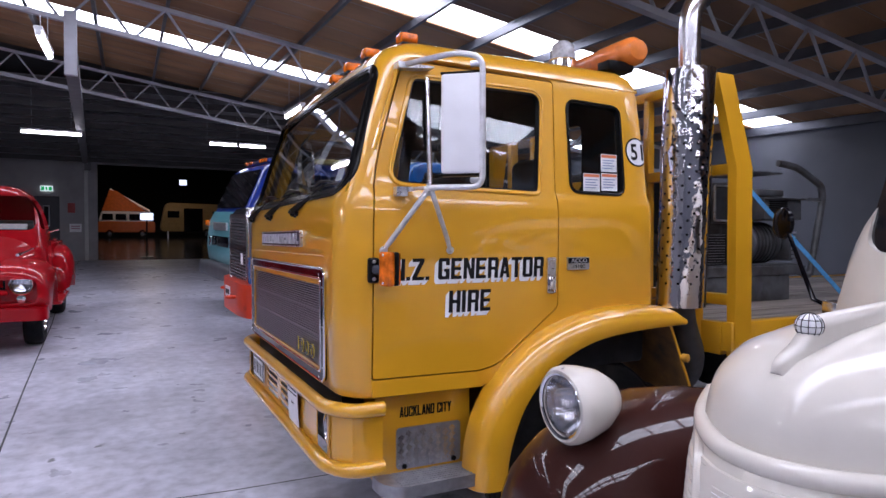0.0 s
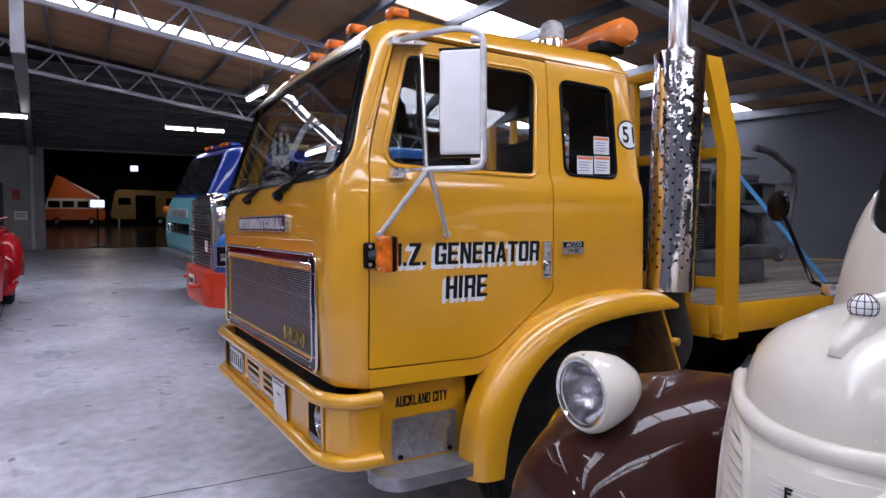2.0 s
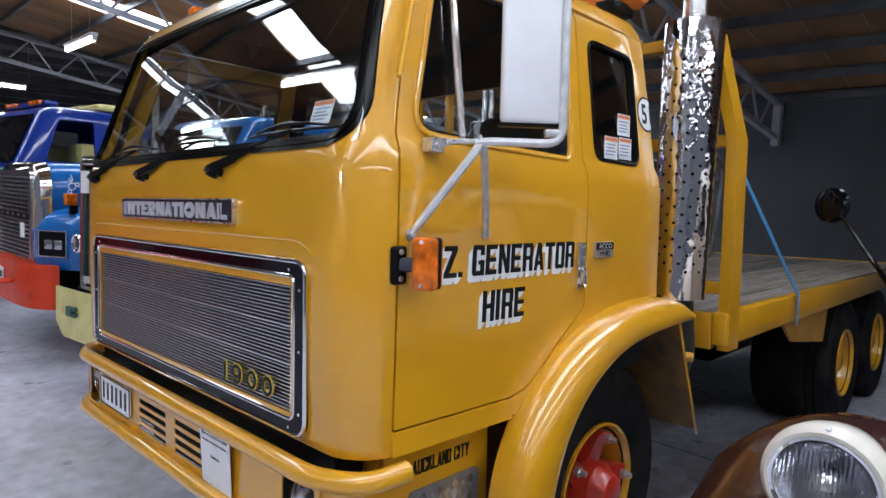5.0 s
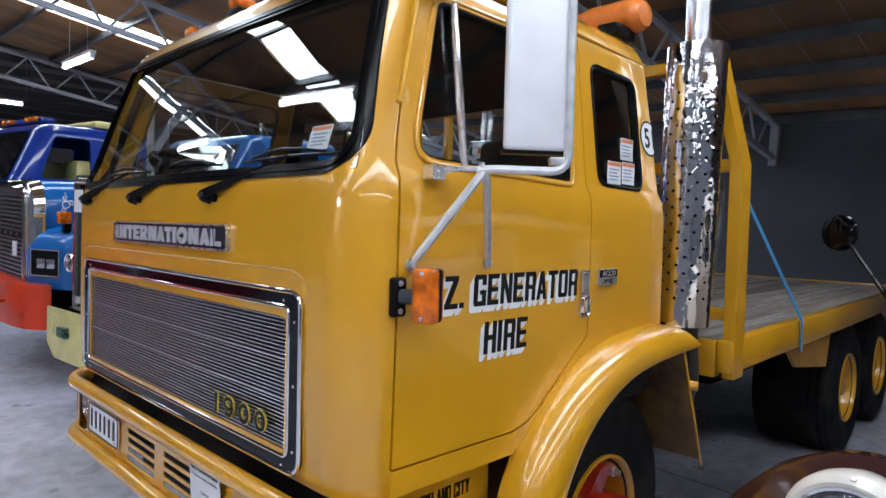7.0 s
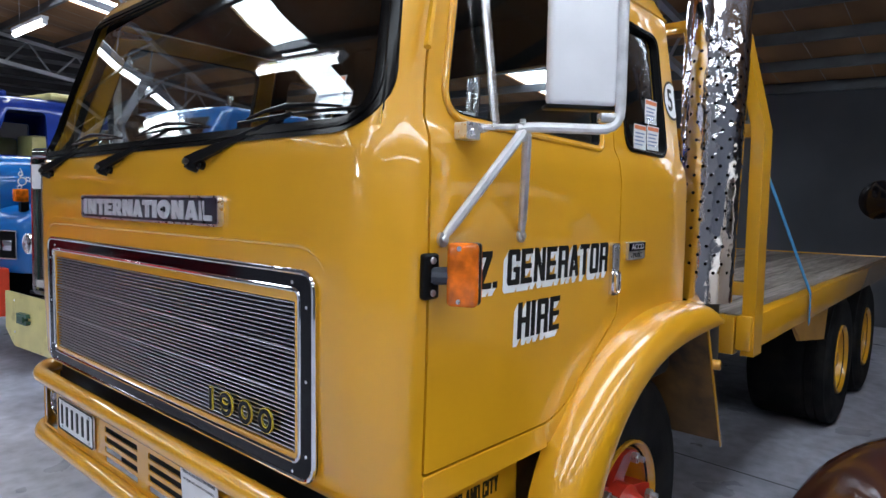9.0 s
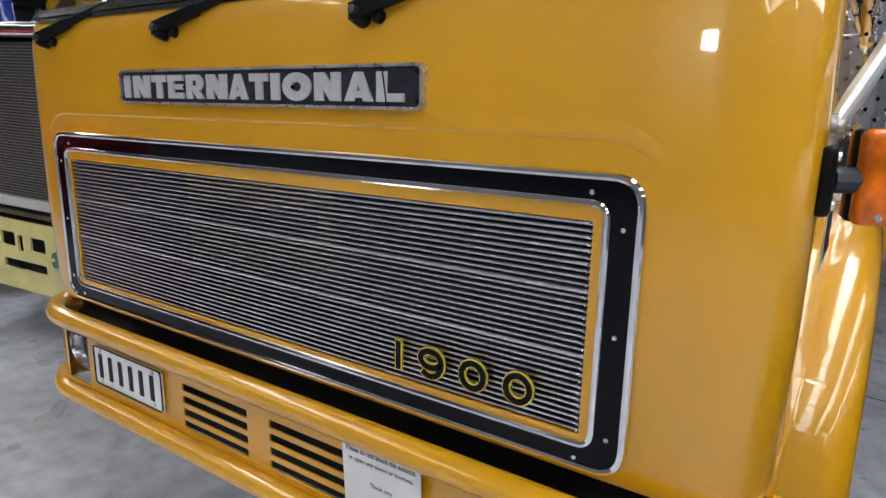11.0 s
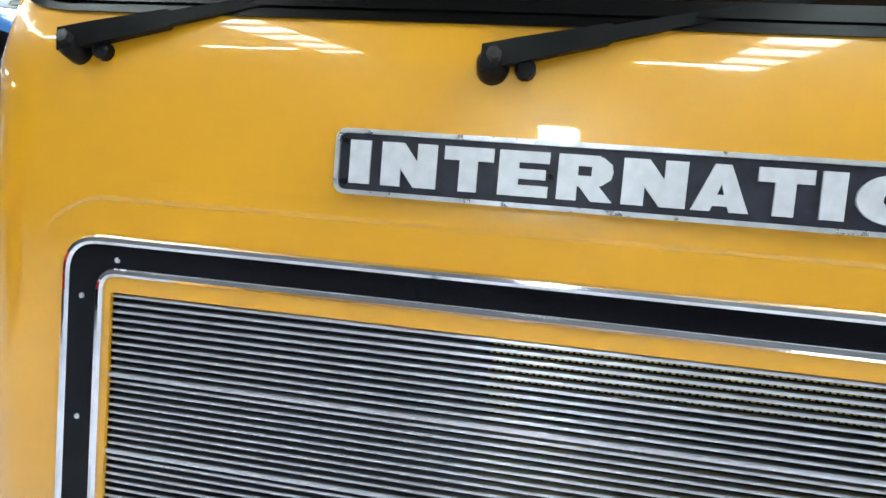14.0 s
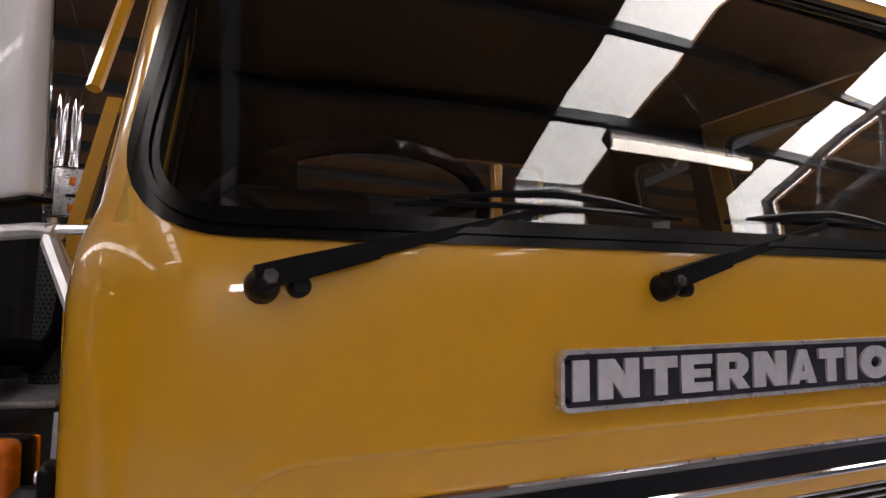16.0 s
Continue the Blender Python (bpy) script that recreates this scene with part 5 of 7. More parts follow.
for s in (-1, 1):
    y0 = YC + s * 0.97
    bm = B()
    loft(bm, [[(x, YC + s * y, z) for z in (fz0, fz1)] for x, y in ((0.808, 0.962), (0.815, 0.997), (0.835, 1.037), (0.87, 1.077), (0.92, 1.089), (1.0, 1.089))], cap=False, closed=False)
    part("bumper_corner", bm, YELLOW, bp)
    hl = thing("headlamp", "round clear headlamp set into the bumper", "")
    hl.parent = truck
    hl.location.x = 0.012
    hl.location.y, hl.location.z = 0.025 * (s + 1), 0.006 * (s + 1)
    part("lamp_box", box(0.90, 0.92, YC + s * 0.863 - 0.1, YC + s * 0.863 + 0.1, 0.72, 0.925), BLACK, hl, smooth=0)
    part("reflector", lathe(B(), [(0.0, 0.03), (0.04, 0.025), (0.07, 0.0)], (0.862, YC + s * 0.863, 0.823), (1, 0, 0), 24, cap=False), REFLECTOR, hl)
    part("lens", lathe(B(), [(0.075, 0.0), (0.06, -0.012), (0.03, -0.02), (0.0, -0.022)], (0.862, YC + s * 0.863, 0.823), (1, 0, 0), 24, cap=False), RIBBED, hl).visible_shadow = False
    part("lamp_ring", lathe(B(), [(0.078, 0.0), (0.082, -0.01), (0.072, -0.012)], (0.862, YC + s * 0.863, 0.823), (1, 0, 0), 24, cap=False), CHROME, hl)
np_ = thing("number_plate", "white number plate with black characters", "")
np_.parent = truck
np_.location.x = 0.035
part("plate", prism(B(), rrect(4.304, 4.661, 0.767, 0.894, 0.012), "x", 0.790, 0.795), WHITE, np_)
part("plate_rim", frame_ring(B(), rrect(4.308, 4.657, 0.771, 0.890, 0.012), 0.004, "x", 0.787, 0.794), INK, np_)
for k in range(6):
    y = 4.64 - k * 0.054
    part("character_bar", box(0.7875, 0.790, y - 0.026, y - 0.008, 0.793, 0.87), INK, np_, smooth=0)
for yy in (4.345, 4.62):
    for zz in (0.782, 0.88):
        part("bolt", lathe(B(), [(0.006, 0), (0.005, 0.004), (0, 0.005)], (0.79, yy, zz), (-1, 0, 0), 8), STEEL, np_)
nt_ = part("notice", bx(B(), -0.001, 0.001, -0.105, 0.105, -0.27, 0.0, m=pose(0.812, 3.507, 0.952, 0, -3, 0)), PAPER, truck, "white paper notice taped to the bumper", smooth=0)
for k, (s, z) in enumerate((("Please do not touch the exhibits", 0.905), ("or open any doors or bonnets.", 0.88), ("Thank you", 0.83))):
    wd = (0.185, 0.175, 0.06)[k]
    word("notice_text", s, INK, nt_, Matrix.Translation((0.8098 + (0.954 - z) * 0.052, 3.507 + wd / 2, z)) @ front @ pose(0, 0, 0, -3, 0, 0), wd, 0.013, depth=0.0006)
# dark gear behind the bumper and under the cab
part("front_crossmember", box(0.90, 1.0, YC - 0.95, YC + 0.95, 0.74, 0.98), BLACK, truck)
part("radiator_shroud", box(1.0, 1.5, YD - 0.55, YD + 0.55, 0.6, 1.02), INNER, truck)
part("axle_beam", box(2.18, 2.33, YD - 0.95, YD + 0.95, 0.42, 0.56, 0.02), BLACK, truck)
for s in (-1, 1):
    part("chassis_rail", box(0.95, 8.0, YD + s * 0.43 - 0.04, YD + s * 0.43 + 0.04, 0.72, 0.97), BLACK, truck)
    wheel("front_wheel", truck, 2.19, YD + s * 1.09, 0.53 if s < 0 else 0.61, 0.53, 0.26, s, 0.262, YELLOW, REDHUB, studs=5, spokes=True)
    for xx in (5.78, 7.02):
        wheel("rear_wheel", truck, xx, YD + s * 1.225, 0.515 if s < 0 else 0.6, 0.515, 0.56, s, 0.262, YELLOW, YELLOW_B, studs=0, dish=0.1)
part("rear_axle_case", box(5.6, 7.2, YD - 0.25, YD + 0.25, 0.35, 0.75, 0.08, 3), BLACK, truck)

# flat deck
deck = thing("flat_deck", "yellow steel-edged timber truck deck", "")
deck.parent = truck
for s in (-1, 1):
    part("side_rail", box(2.965, 8.25, *sorted((YD + s * 1.303, YD + s * 1.235)), 1.055, 1.214, 0.008), YELLOW, deck)
    part("deck_guard", prism(B(), [(4.1, 1.05), (5.2, 1.05), (5.1, 0.78), (4.35, 0.88)], "y", *sorted((YD + s * 1.22, YD + s * 1.2))), YELLOW_B, deck)
part("end_rail", box(8.19, 8.25, YD - 1.23, YD + 1.23, 1.06, 1.21, 0.006), YELLOW, deck)
part("front_rail", box(2.965, 3.03, YD - 1.23, YD + 1.23, 1.03, 1.208, 0.006), YELLOW, deck)
random.seed(4)
for k in range(13):
    y = YD - 1.232 + k * 0.19
    part("plank", bx(B(), 3.035, 8.185, y + 0.003, y + 0.185, 1.165, 1.2, 0.004, 1, m=Matrix.Translation((0, 0, random.uniform(-0.004, 0.003)))), WOOD, deck, smooth=0)
for k in range(9):
    part("bearer", box(3.1 + k * 0.62, 3.18 + k * 0.62, YD - 1.2, YD + 1.2, 1.02, 1.16), BLACK, deck, smooth=0)
hb = thing("headboard", "yellow steel box-section headboard frame", "")
hb.parent = truck
for s in (-1, 1):
    py = [YD + s * q for q in (1.310, 1.255)]
    bm = B()
    # post bends inward above the knee
    loft(bm, [[(x, y, z) for x, y in ((2.985, a), (3.11, a), (3.11, c), (2.985, c))] for a, c, z in ((py[0], py[1], 1.03), (py[0], py[1], 2.05), (YD + s * 1.185, YD + s * 1.13, 2.58))])
    part("post", bm, YELLOW, hb, smooth=20)
    part("slim_upright", box(3.0, 3.05, *sorted((YD + s * 0.61, YD + s * 0.655)), 1.2, 2.55, 0.004), YELLOW, hb)
    part("inner_upright", box(3.0, 3.07, *sorted((YD + s * 0.93, YD + s * 0.99)), 1.2, 2.55, 0.005), YELLOW, hb)
part("crossbar", box(3.0, 3.08, YD - 1.26, YD + 1.26, 2.015, 2.075, 0.006), YELLOW, hb)
part("crossbar", box(3.0, 3.08, YD - 1.26, YD + 1.26, 1.30, 1.36, 0.006), YELLOW, hb)
part("crossbar", box(3.0, 3.08, YD - 1.15, YD + 1.15, 2.52, 2.58, 0.006), YELLOW, hb)
part("kick_panel", box(2.90, 2.985, YD - 1.1, YD + 1.1, 0.95, 1.3, 0.006), YELLOW, hb)

# chrome stack with a drilled heat shield
DENTED = mat("dented_chrome", (0.80, 0.79, 0.83), 0.05, 1.0, var=0.04, bump=1.0, bscale=38.0, stretch=(1.0, 1.0, 0.6))
for nd in DENTED.node_tree.nodes:
    if nd.bl_idname == "ShaderNodeBump":
        nd.inputs["Distance"].default_value = 0.0016
stk = thing("exhaust_stack", "chrome vertical exhaust stack with a dented drilled heat shield", "")
stk.parent = truck
cx, cy = 2.765, 2.80
NA, NR = 24, 27


def shield_r(z):
    return 0.124 + 0.008 * (z - 1.4)


def lean_x(z):
    return 2.745 + 0.055 * (z - 1.4)


bm = B()
zs0, zs1 = 1.41, 2.40
cell_z = (zs1 - zs0) / NR


def sp(a, z):
    q = 1.0 if 1.38 < z < 2.43 else 0.35
    e = Vector((math.cos(a), math.sin(a), 0)) * 7.0 + Vector((0, 0, z * 27))
    d = q * (0.0026 * noise.noise(e) + 0.0014 * noise.noise(e * 2.1))
    r = shield_r(z) + d
    return (lean_x(z) + r * math.cos(a), cy + r * math.sin(a), z)


cache = {}


def vv(a, z):
    key = (round((a % (2 * math.pi)) * 1e4) % 62832, round(z * 1e5))
    if key not in cache:
        cache[key] = bm.verts.new(sp(a, z))
    return cache[key]


for i in range(NA):
    da = 2 * math.pi / NA
    for j in range(NR):
        a, z = da * i, zs0 + cell_z * j
        outer8 = [vv(a, z), vv(a + da / 2, z), vv(a + da, z), vv(a + da, z + cell_z / 2), vv(a + da, z + cell_z), vv(a + da / 2, z + cell_z), vv(a, z + cell_z), vv(a, z + cell_z / 2)]
        if (i + j) % 2 == 0:
            hole = []
            for k in range(8):
                t = 2 * math.pi * (k + 0) / 8 - 3 * math.pi / 4
                hole.append(bm.verts.new(sp(a + da / 2 + math.cos(t) * 0.007 / 0.12, z + cell_z / 2 + math.sin(t) * 0.007)))
            for k in range(8):
                bm.faces.new((outer8[k], outer8[(k + 1) % 8], hole[(k + 1) % 8], hole[k]))
        else:
            c = vv(a + da / 2, z + cell_z / 2)
            for k in range(8):
                bm.faces.new((outer8[k], outer8[(k + 1) % 8], c))
for za, zb in ((1.30, zs0), (zs1, 2.57)):
    n = 4
    for i in range(NA * 2):
        da = math.pi / NA
        for j in range(n):
            z0_, z1_ = za + (zb - za) * j / n, za + (zb - za) * (j + 1) / n
            bm.faces.new((vv(da * i, z0_), vv(da * (i + 1), z0_), vv(da * (i + 1), z1_), vv(da * i, z1_)))
part("heat_shield", bm, DENTED, stk, "dented chrome shield drilled with holes", 60)
part("muffler", lathe(B(), [(0.09, 1.3), (0.092, 2.55), (0.06, 2.56)], (cx - 0.025, cy, 0), (0.05, 0, 1), 28), BLACK, stk)
bm = B()
lathe(bm, [(0.056, 2.5), (0.056, 2.79)], (cx + 0.04, cy, 0), (0, 0, 1), 28, cap=False)
part("tail_pipe", bm, CHROME_W, stk, "chrome tail pipe")
part("tip_bend", tube(B(), [(cx + 0.04, cy, 2.78), (cx + 0.04, cy, 2.83), (cx + 0.048, cy, 2.88), (cx + 0.068, cy, 2.925), (cx + 0.10, cy, 2.96), (cx + 0.135, cy, 2.98)], 0.0565, 24, cap=False), CHROME_W, stk, "bent chrome tip")
# solid black tube fills the tip up to its mouth
part("tip_bore", tube(B(), [(cx + 0.06, cy, 2.91), (cx + 0.068, cy, 2.925), (cx + 0.10, cy, 2.96), (cx + 0.134, cy, 2.979)], 0.053, 20, cap=True), BLACK, stk, "black tube filling the bent tip")
part("exhaust_elbow", tube(B(), bend([(cx - 0.02, cy + 0.01, 1.34), (cx - 0.01, cy + 0.01, 1.22), (cx + 0.10, cy + 0.04, 1.02), (cx + 0.11, cy + 0.08, 0.90), (cx + 0.02, cy + 0.3, 0.76)], 0.12, 8), 0.082, 18), mat("sooty_pipe", (0.06, 0.058, 0.06), 0.5, 0.3, var=0.25, scale=8), stk, "dull grey exhaust pipe elbow")


# ---- neighbouring vehicles ----
def dome_section(x, hw, z0, z1, p=2.6, n=20, yc=0.0):
    """Arch from -hw to hw, from z0 up to z1."""
    out = []
    for j in range(n + 1):
        a = math.pi * j / n
        c, s = math.cos(a), math.sin(a)
        out.append((x, yc - hw * math.copysign(abs(c) ** (2 / p), c), z0 + (z1 - z0) * abs(s) ** (2 / p)))
    return out


def simple_wheel(parent, x, y, r, w, s, rim=None):
    t = thing("wheel", "", "")
    t.parent = parent
    t.matrix_basis = pose(x, y, r)
    part("tyre", lathe(B(), [(r * 0.55, 0.01), (r * 0.62, -0.012), (r * 0.9, -0.006), (r * 0.97, 0.015), (r, 0.04), (r, w - 0.03), (r * 0.95, w), (r * 0.5, w)], (0, 0, 0), (0, -s, 0), 36, cap=False), TYRE, t)
    part("rim", lathe(B(), [(r * 0.57, 0.0), (r * 0.55, -0.01), (r * 0.5, 0.02), (r * 0.3, 0.05), (r * 0.25, 0.02), (0.02, 0.01), (0.0, 0.01)], (0, 0, 0), (0, -s, 0), 28, cap=False), rim or CHROME_W, t)
    return t


def lamp(parent, x, y, z, r, bezel=None, ax=(-1, 0, 0)):
    hl = thing("headlamp", "round glass headlamp with a chrome bezel", "")
    hl.parent = parent
    ax = Vector(ax)
    part("reflector", lathe(B(), [(0.0, -r * 0.12), (r * 0.25, -r * 0.05), (r * 0.6, -r * 0.02), (r * 0.95, 0.0)], (x, y, z), ax, 28, cap=False), REFLECTOR, hl)
    part("lens", lathe(B(), [(r, 0.0), (r * 0.9, r * 0.12), (r * 0.6, r * 0.25), (r * 0.3, r * 0.3), (0.0, r * 0.32)], (x, y, z), ax, 28, cap=False), RIBBED, hl, "clear ribbed lens").visible_shadow = False
    part("bezel", lathe(B(), [(r * 1.18, -r * 0.2), (r * 1.16, r * 0.06), (r * 1.06, r * 0.14), (r * 0.97, r * 0.08)], (x, y, z), ax, 28, cap=False), bezel or CHROME, hl)
    return hl


# red pickup; local x runs back from the nose
pk = thing("red_pickup", "glossy red 1950s pickup truck parked facing the aisle", "pickup truck", m=pose(-1.80, 9.54, 0, 0, 0, 90) @ Matrix.Scale(1.03, 4))
bm = B()
loft(bm, [dome_section(x, hw, z0, z1, p) for x, hw, z0, z1, p in ((0.05, 0.42, 0.85, 1.06, 2.6), (0.10, 0.50, 0.80, 1.14, 2.6), (0.22, 0.56, 0.76, 1.2, 2.6), (0.5, 0.6, 0.74, 1.26, 2.6), (0.9, 0.66, 0.74, 1.3, 2.8), (1.3, 0.72, 0.74, 1.36, 3.0), (1.5, 0.78, 0.74, 1.38, 3.2))])
part("bonnet", bm, REDP, pk, "red rounded bonnet", 60)
clip = mesh_of(loft(B(), [dome_section(x, hw, z0, z1, p_, 32) for x, hw, z0, z1, p_ in ((-0.03, 0.86, 0.60, 0.95, 5), (0.0, 0.92, 0.56, 1.0, 5), (0.06, 0.955, 0.53, 1.04, 5), (0.16, 0.97, 0.50, 1.075, 5), (0.45, 0.98, 0.50, 1.115, 5.5), (0.9, 0.98, 0.5, 1.12, 5.5), (1.2, 0.96, 0.48, 1.08, 5), (1.42, 0.92, 0.45, 0.98, 4.5), (1.6, 0.86, 0.42, 0.82, 4))]))
clip = carve(clip, mesh_of(prism(B(), rrect(-0.85, 0.85, 0.62, 0.905, 0.09, 6), "x", -0.3, 0.11)))
for rng in ((0.66, 1.2), (-1.2, -0.66)):
    clip = carve(clip, mesh_of(prism(B(), [(0.72 + 0.43 * math.cos(a), 0.40 + 0.43 * math.sin(a)) for a in (2 * math.pi * j / 32 for j in range(32))], "y", *rng)))
part("front_fenders", clip, REDP, pk, "red full-width front fenders with a recessed grille", 45)
part("hood_emblem", lathe(B(), [(0.03, 0.0), (0.02, 0.012), (0.0, 0.014)], (0.05, -0.42, 1.015), (-1, 0, 0.5), 12), CHROME, pk)
# black sheet paints in the shade at the back of the recess
part("grille_shadow", box(0.10, 0.12, -0.52, 0.52, 0.70, 0.88, 0.01), GLOSSBLACK, pk, "black sheet standing in for a dark grille opening")
part("grille_bar", loft(B(), [[(x_, y, 0.745 + h * q) for x_, h in ((0.0, 0.04), (-0.02, 0.0), (0.0, -0.04), (0.09, -0.04), (0.09, 0.04))] for y, q in ((-0.56, 0.6), (-0.42, 1.0), (0.0, 1.1), (0.42, 1.0), (0.56, 0.6))]), REDP, pk, "red grille cross bar", 40)
for s in (-1, 1):
    part("grille_bullet", lathe(B(), [(0.07, 0.0), (0.065, 0.05), (0.04, 0.085), (0.0, 0.095)], (0.06, s * 0.40, 0.745), (-1, 0, 0), 20), REDP, pk)
    lamp(pk, 0.02, s * 0.69, 0.84, 0.112)
    part("parking_lamp", lathe(B(), [(0.05, 0.0), (0.045, 0.02), (0.0, 0.03)], (0.10, s * 0.68, 0.665), (-1, 0, 0), 16), CHROME_W, pk)
part("bumper", prism(B(), rpoly([(-0.12, -0.88), (-0.06, -0.96), (0.25, -0.96), (0.25, 0.96), (-0.06, 0.96), (-0.12, 0.88)], 0.05), "z", 0.42, 0.575), REDP, pk, "red painted bumper")
cabp = [(1.42, 0.70, 0.8, 1.34, 4), (1.5, 0.80, 0.6, 1.42, 4), (1.62, 0.82, 0.5, 1.6, 4), (1.85, 0.81, 0.45, 1.98, 3.6), (2.0, 0.80, 0.45, 2.06, 3.4), (2.4, 0.80, 0.45, 2.09, 3.4), (2.65, 0.78, 0.45, 2.0, 3.4), (2.75, 0.72, 0.5, 1.85, 3.2)]
cabm = mesh_of(loft(B(), [dome_section(*a, n=28) for a in cabp]))
inner = mesh_of(loft(B(), [dome_section(x + (0.05 if i == 0 else -0.05 if i == len(cabp) - 1 else 0), hw - 0.05, z0 + 0.05, z1 - 0.05, p, n=28) for i, (x, hw, z0, z1, p) in enumerate(cabp)]))
cabm = carve(cabm, inner)
cabm = carve(cabm, mesh_of(prism(B(), rpoly([(-0.68, 1.45), (0.68, 1.45), (0.60, 1.92), (-0.60, 1.92)], 0.12), "x", 1.2, 1.95)))
cabm = carve(cabm, mesh_of(prism(B(), rpoly([(1.72, 1.46), (2.4, 1.46), (2.4, 1.88), (1.92, 1.88)], 0.06), "y", -1.2, 1.2)))
part("cab", cabm, REDP, pk, "red rounded cab", 40)
part("windscreen", loft(B(), [[(1.63, y, 1.42) for y in (-0.66, 0.66)], [(1.815, y, 1.94) for y in (-0.58, 0.58)]], cap=False, closed=False), GLASS, pk)
part("windscreen_bar", tube(B(), [(1.55, 0, 1.42), (1.78, 0, 1.88)], 0.012, 6), REDP, pk)
part("seat", box(2.2, 2.5, -0.65, 0.65, 0.9, 1.5, 0.08, 3), SEAT, pk)
part("dashboard", box(1.62, 2.0, -0.68, 0.68, 1.25, 1.40, 0.04), SEAT, pk)
part("dash_papers", bx(B(), 0, 0.09, -0.56, 0.54, -0.003, 0.003, m=pose(1.70, 0, 1.45, 0, -54, 0)), PAPER, pk, "white papers on the dashboard", smooth=0)
part("bed", box(2.8, 4.7, -0.75, 0.75, 0.62, 1.2, 0.02), REDP, pk)
for s in (-1, 1):
    bm = B()
    loft(bm, [dome_section(x, hw, z0, z1, 2.5, 14, s * 0.80) for x, hw, z0, z1 in ((2.85, 0.10, 0.45, 0.6), (2.95, 0.18, 0.5, 0.95), (3.2, 0.2, 0.65, 1.12), (3.6, 0.2, 0.75, 1.16), (3.95, 0.2, 0.6, 1.08), (4.2, 0.17, 0.4, 0.75), (4.3, 0.1, 0.4, 0.5))])
    part("rear_fender", bm, REDP, pk, "red rounded rear fender", 60)
part("running_board", box(1.5, 2.9, -0.98, 0.98, 0.40, 0.45, 0.01), REDP, pk)
for s in (-1, 1):
    for x in (0.72, 3.6):
        simple_wheel(pk, x, s * 0.85, 0.37, 0.2, s)
    part("bonnet_strip", tube(B(), [(0.45, s * 0.60, 1.165), (0.6, s * 0.625, 1.18), (1.1, s * 0.70, 1.22)], [0.022, 0.013, 0.008], 8), CHROME, pk, "chrome bonnet trim")
    part("door_handle", tube(B(), [(2.3, s * 0.83, 1.3), (2.45, s * 0.845, 1.3)], 0.014, 8), CHROME, pk)
part("mirror_stub", tube(B(), [(1.66, -0.82, 1.42), (1.64, -0.95, 1.46)], 0.012, 6), CHROME, pk)

# blue bonneted truck with an orange-red bumper; local x runs back from the grille
bt = thing("blue_truck", "blue bonneted truck with chrome grille and orange-red bumper", "truck", m=pose(1.427, 9.0, 0, 0, 0, 2.5))
sec = [(0.02, 0.62, 0.95, 1.80, 7), (0.14, 0.642, 0.95, 1.85, 7), (0.3, 0.65, 0.95, 1.86, 7), (1.2, 0.7, 0.95, 1.88, 7), (1.6, 0.75, 0.95, 1.9, 7)]
part("bonnet", loft(B(), [dome_section(*a, n=28) for a in sec]), BLUE_L, bt, "mid-blue bonnet", 40)
part("chrome_cowl", loft(B(), [dome_section(x, hw, 0.95, z1, 7, 28) for x, hw, z1 in ((-0.03, 0.60, 1.80), (0.0, 0.635, 1.835), (0.09, 0.65, 1.86))]), CHROME, bt, "chrome grille cowl", 40)
part("grille_frame", frame_ring(B(), rrect(-0.50, 0.50, 0.90, 1.72, 0.03), 0.05, "x", -0.06, 0.0), CHROME_W, bt)
part("grille_back", box(-0.03, 0.0, -0.5, 0.5, 0.9, 1.72), BLACK, bt)
for k in range(20):
    z = 0.925 + k * 0.041
    if k != 10:
        part("grille_slat", box(-0.055, -0.03, -0.5, 0.5, z - 0.009, z + 0.009, 0.003, 1), CHROME_W, bt)
for k in range(9):
    part("grille_upright", box(-0.05, -0.03, -0.45 + k * 0.112, -0.44 + k * 0.112, 0.91, 1.71), CHROME_W, bt)
part("name_bar", box(-0.062, -0.03, -0.5, 0.5, 1.315, 1.365), BLACK, bt)
for k in range(5):
    part("name_letter_bar", box(-0.066, -0.06, -0.40 + k * 0.18, -0.33 + k * 0.18, 1.325, 1.355), CHROME_W, bt)
part("paper_tag", box(-0.07, -0.066, -0.38, -0.25, 1.13, 1.27), PAPER, bt, smooth=0)
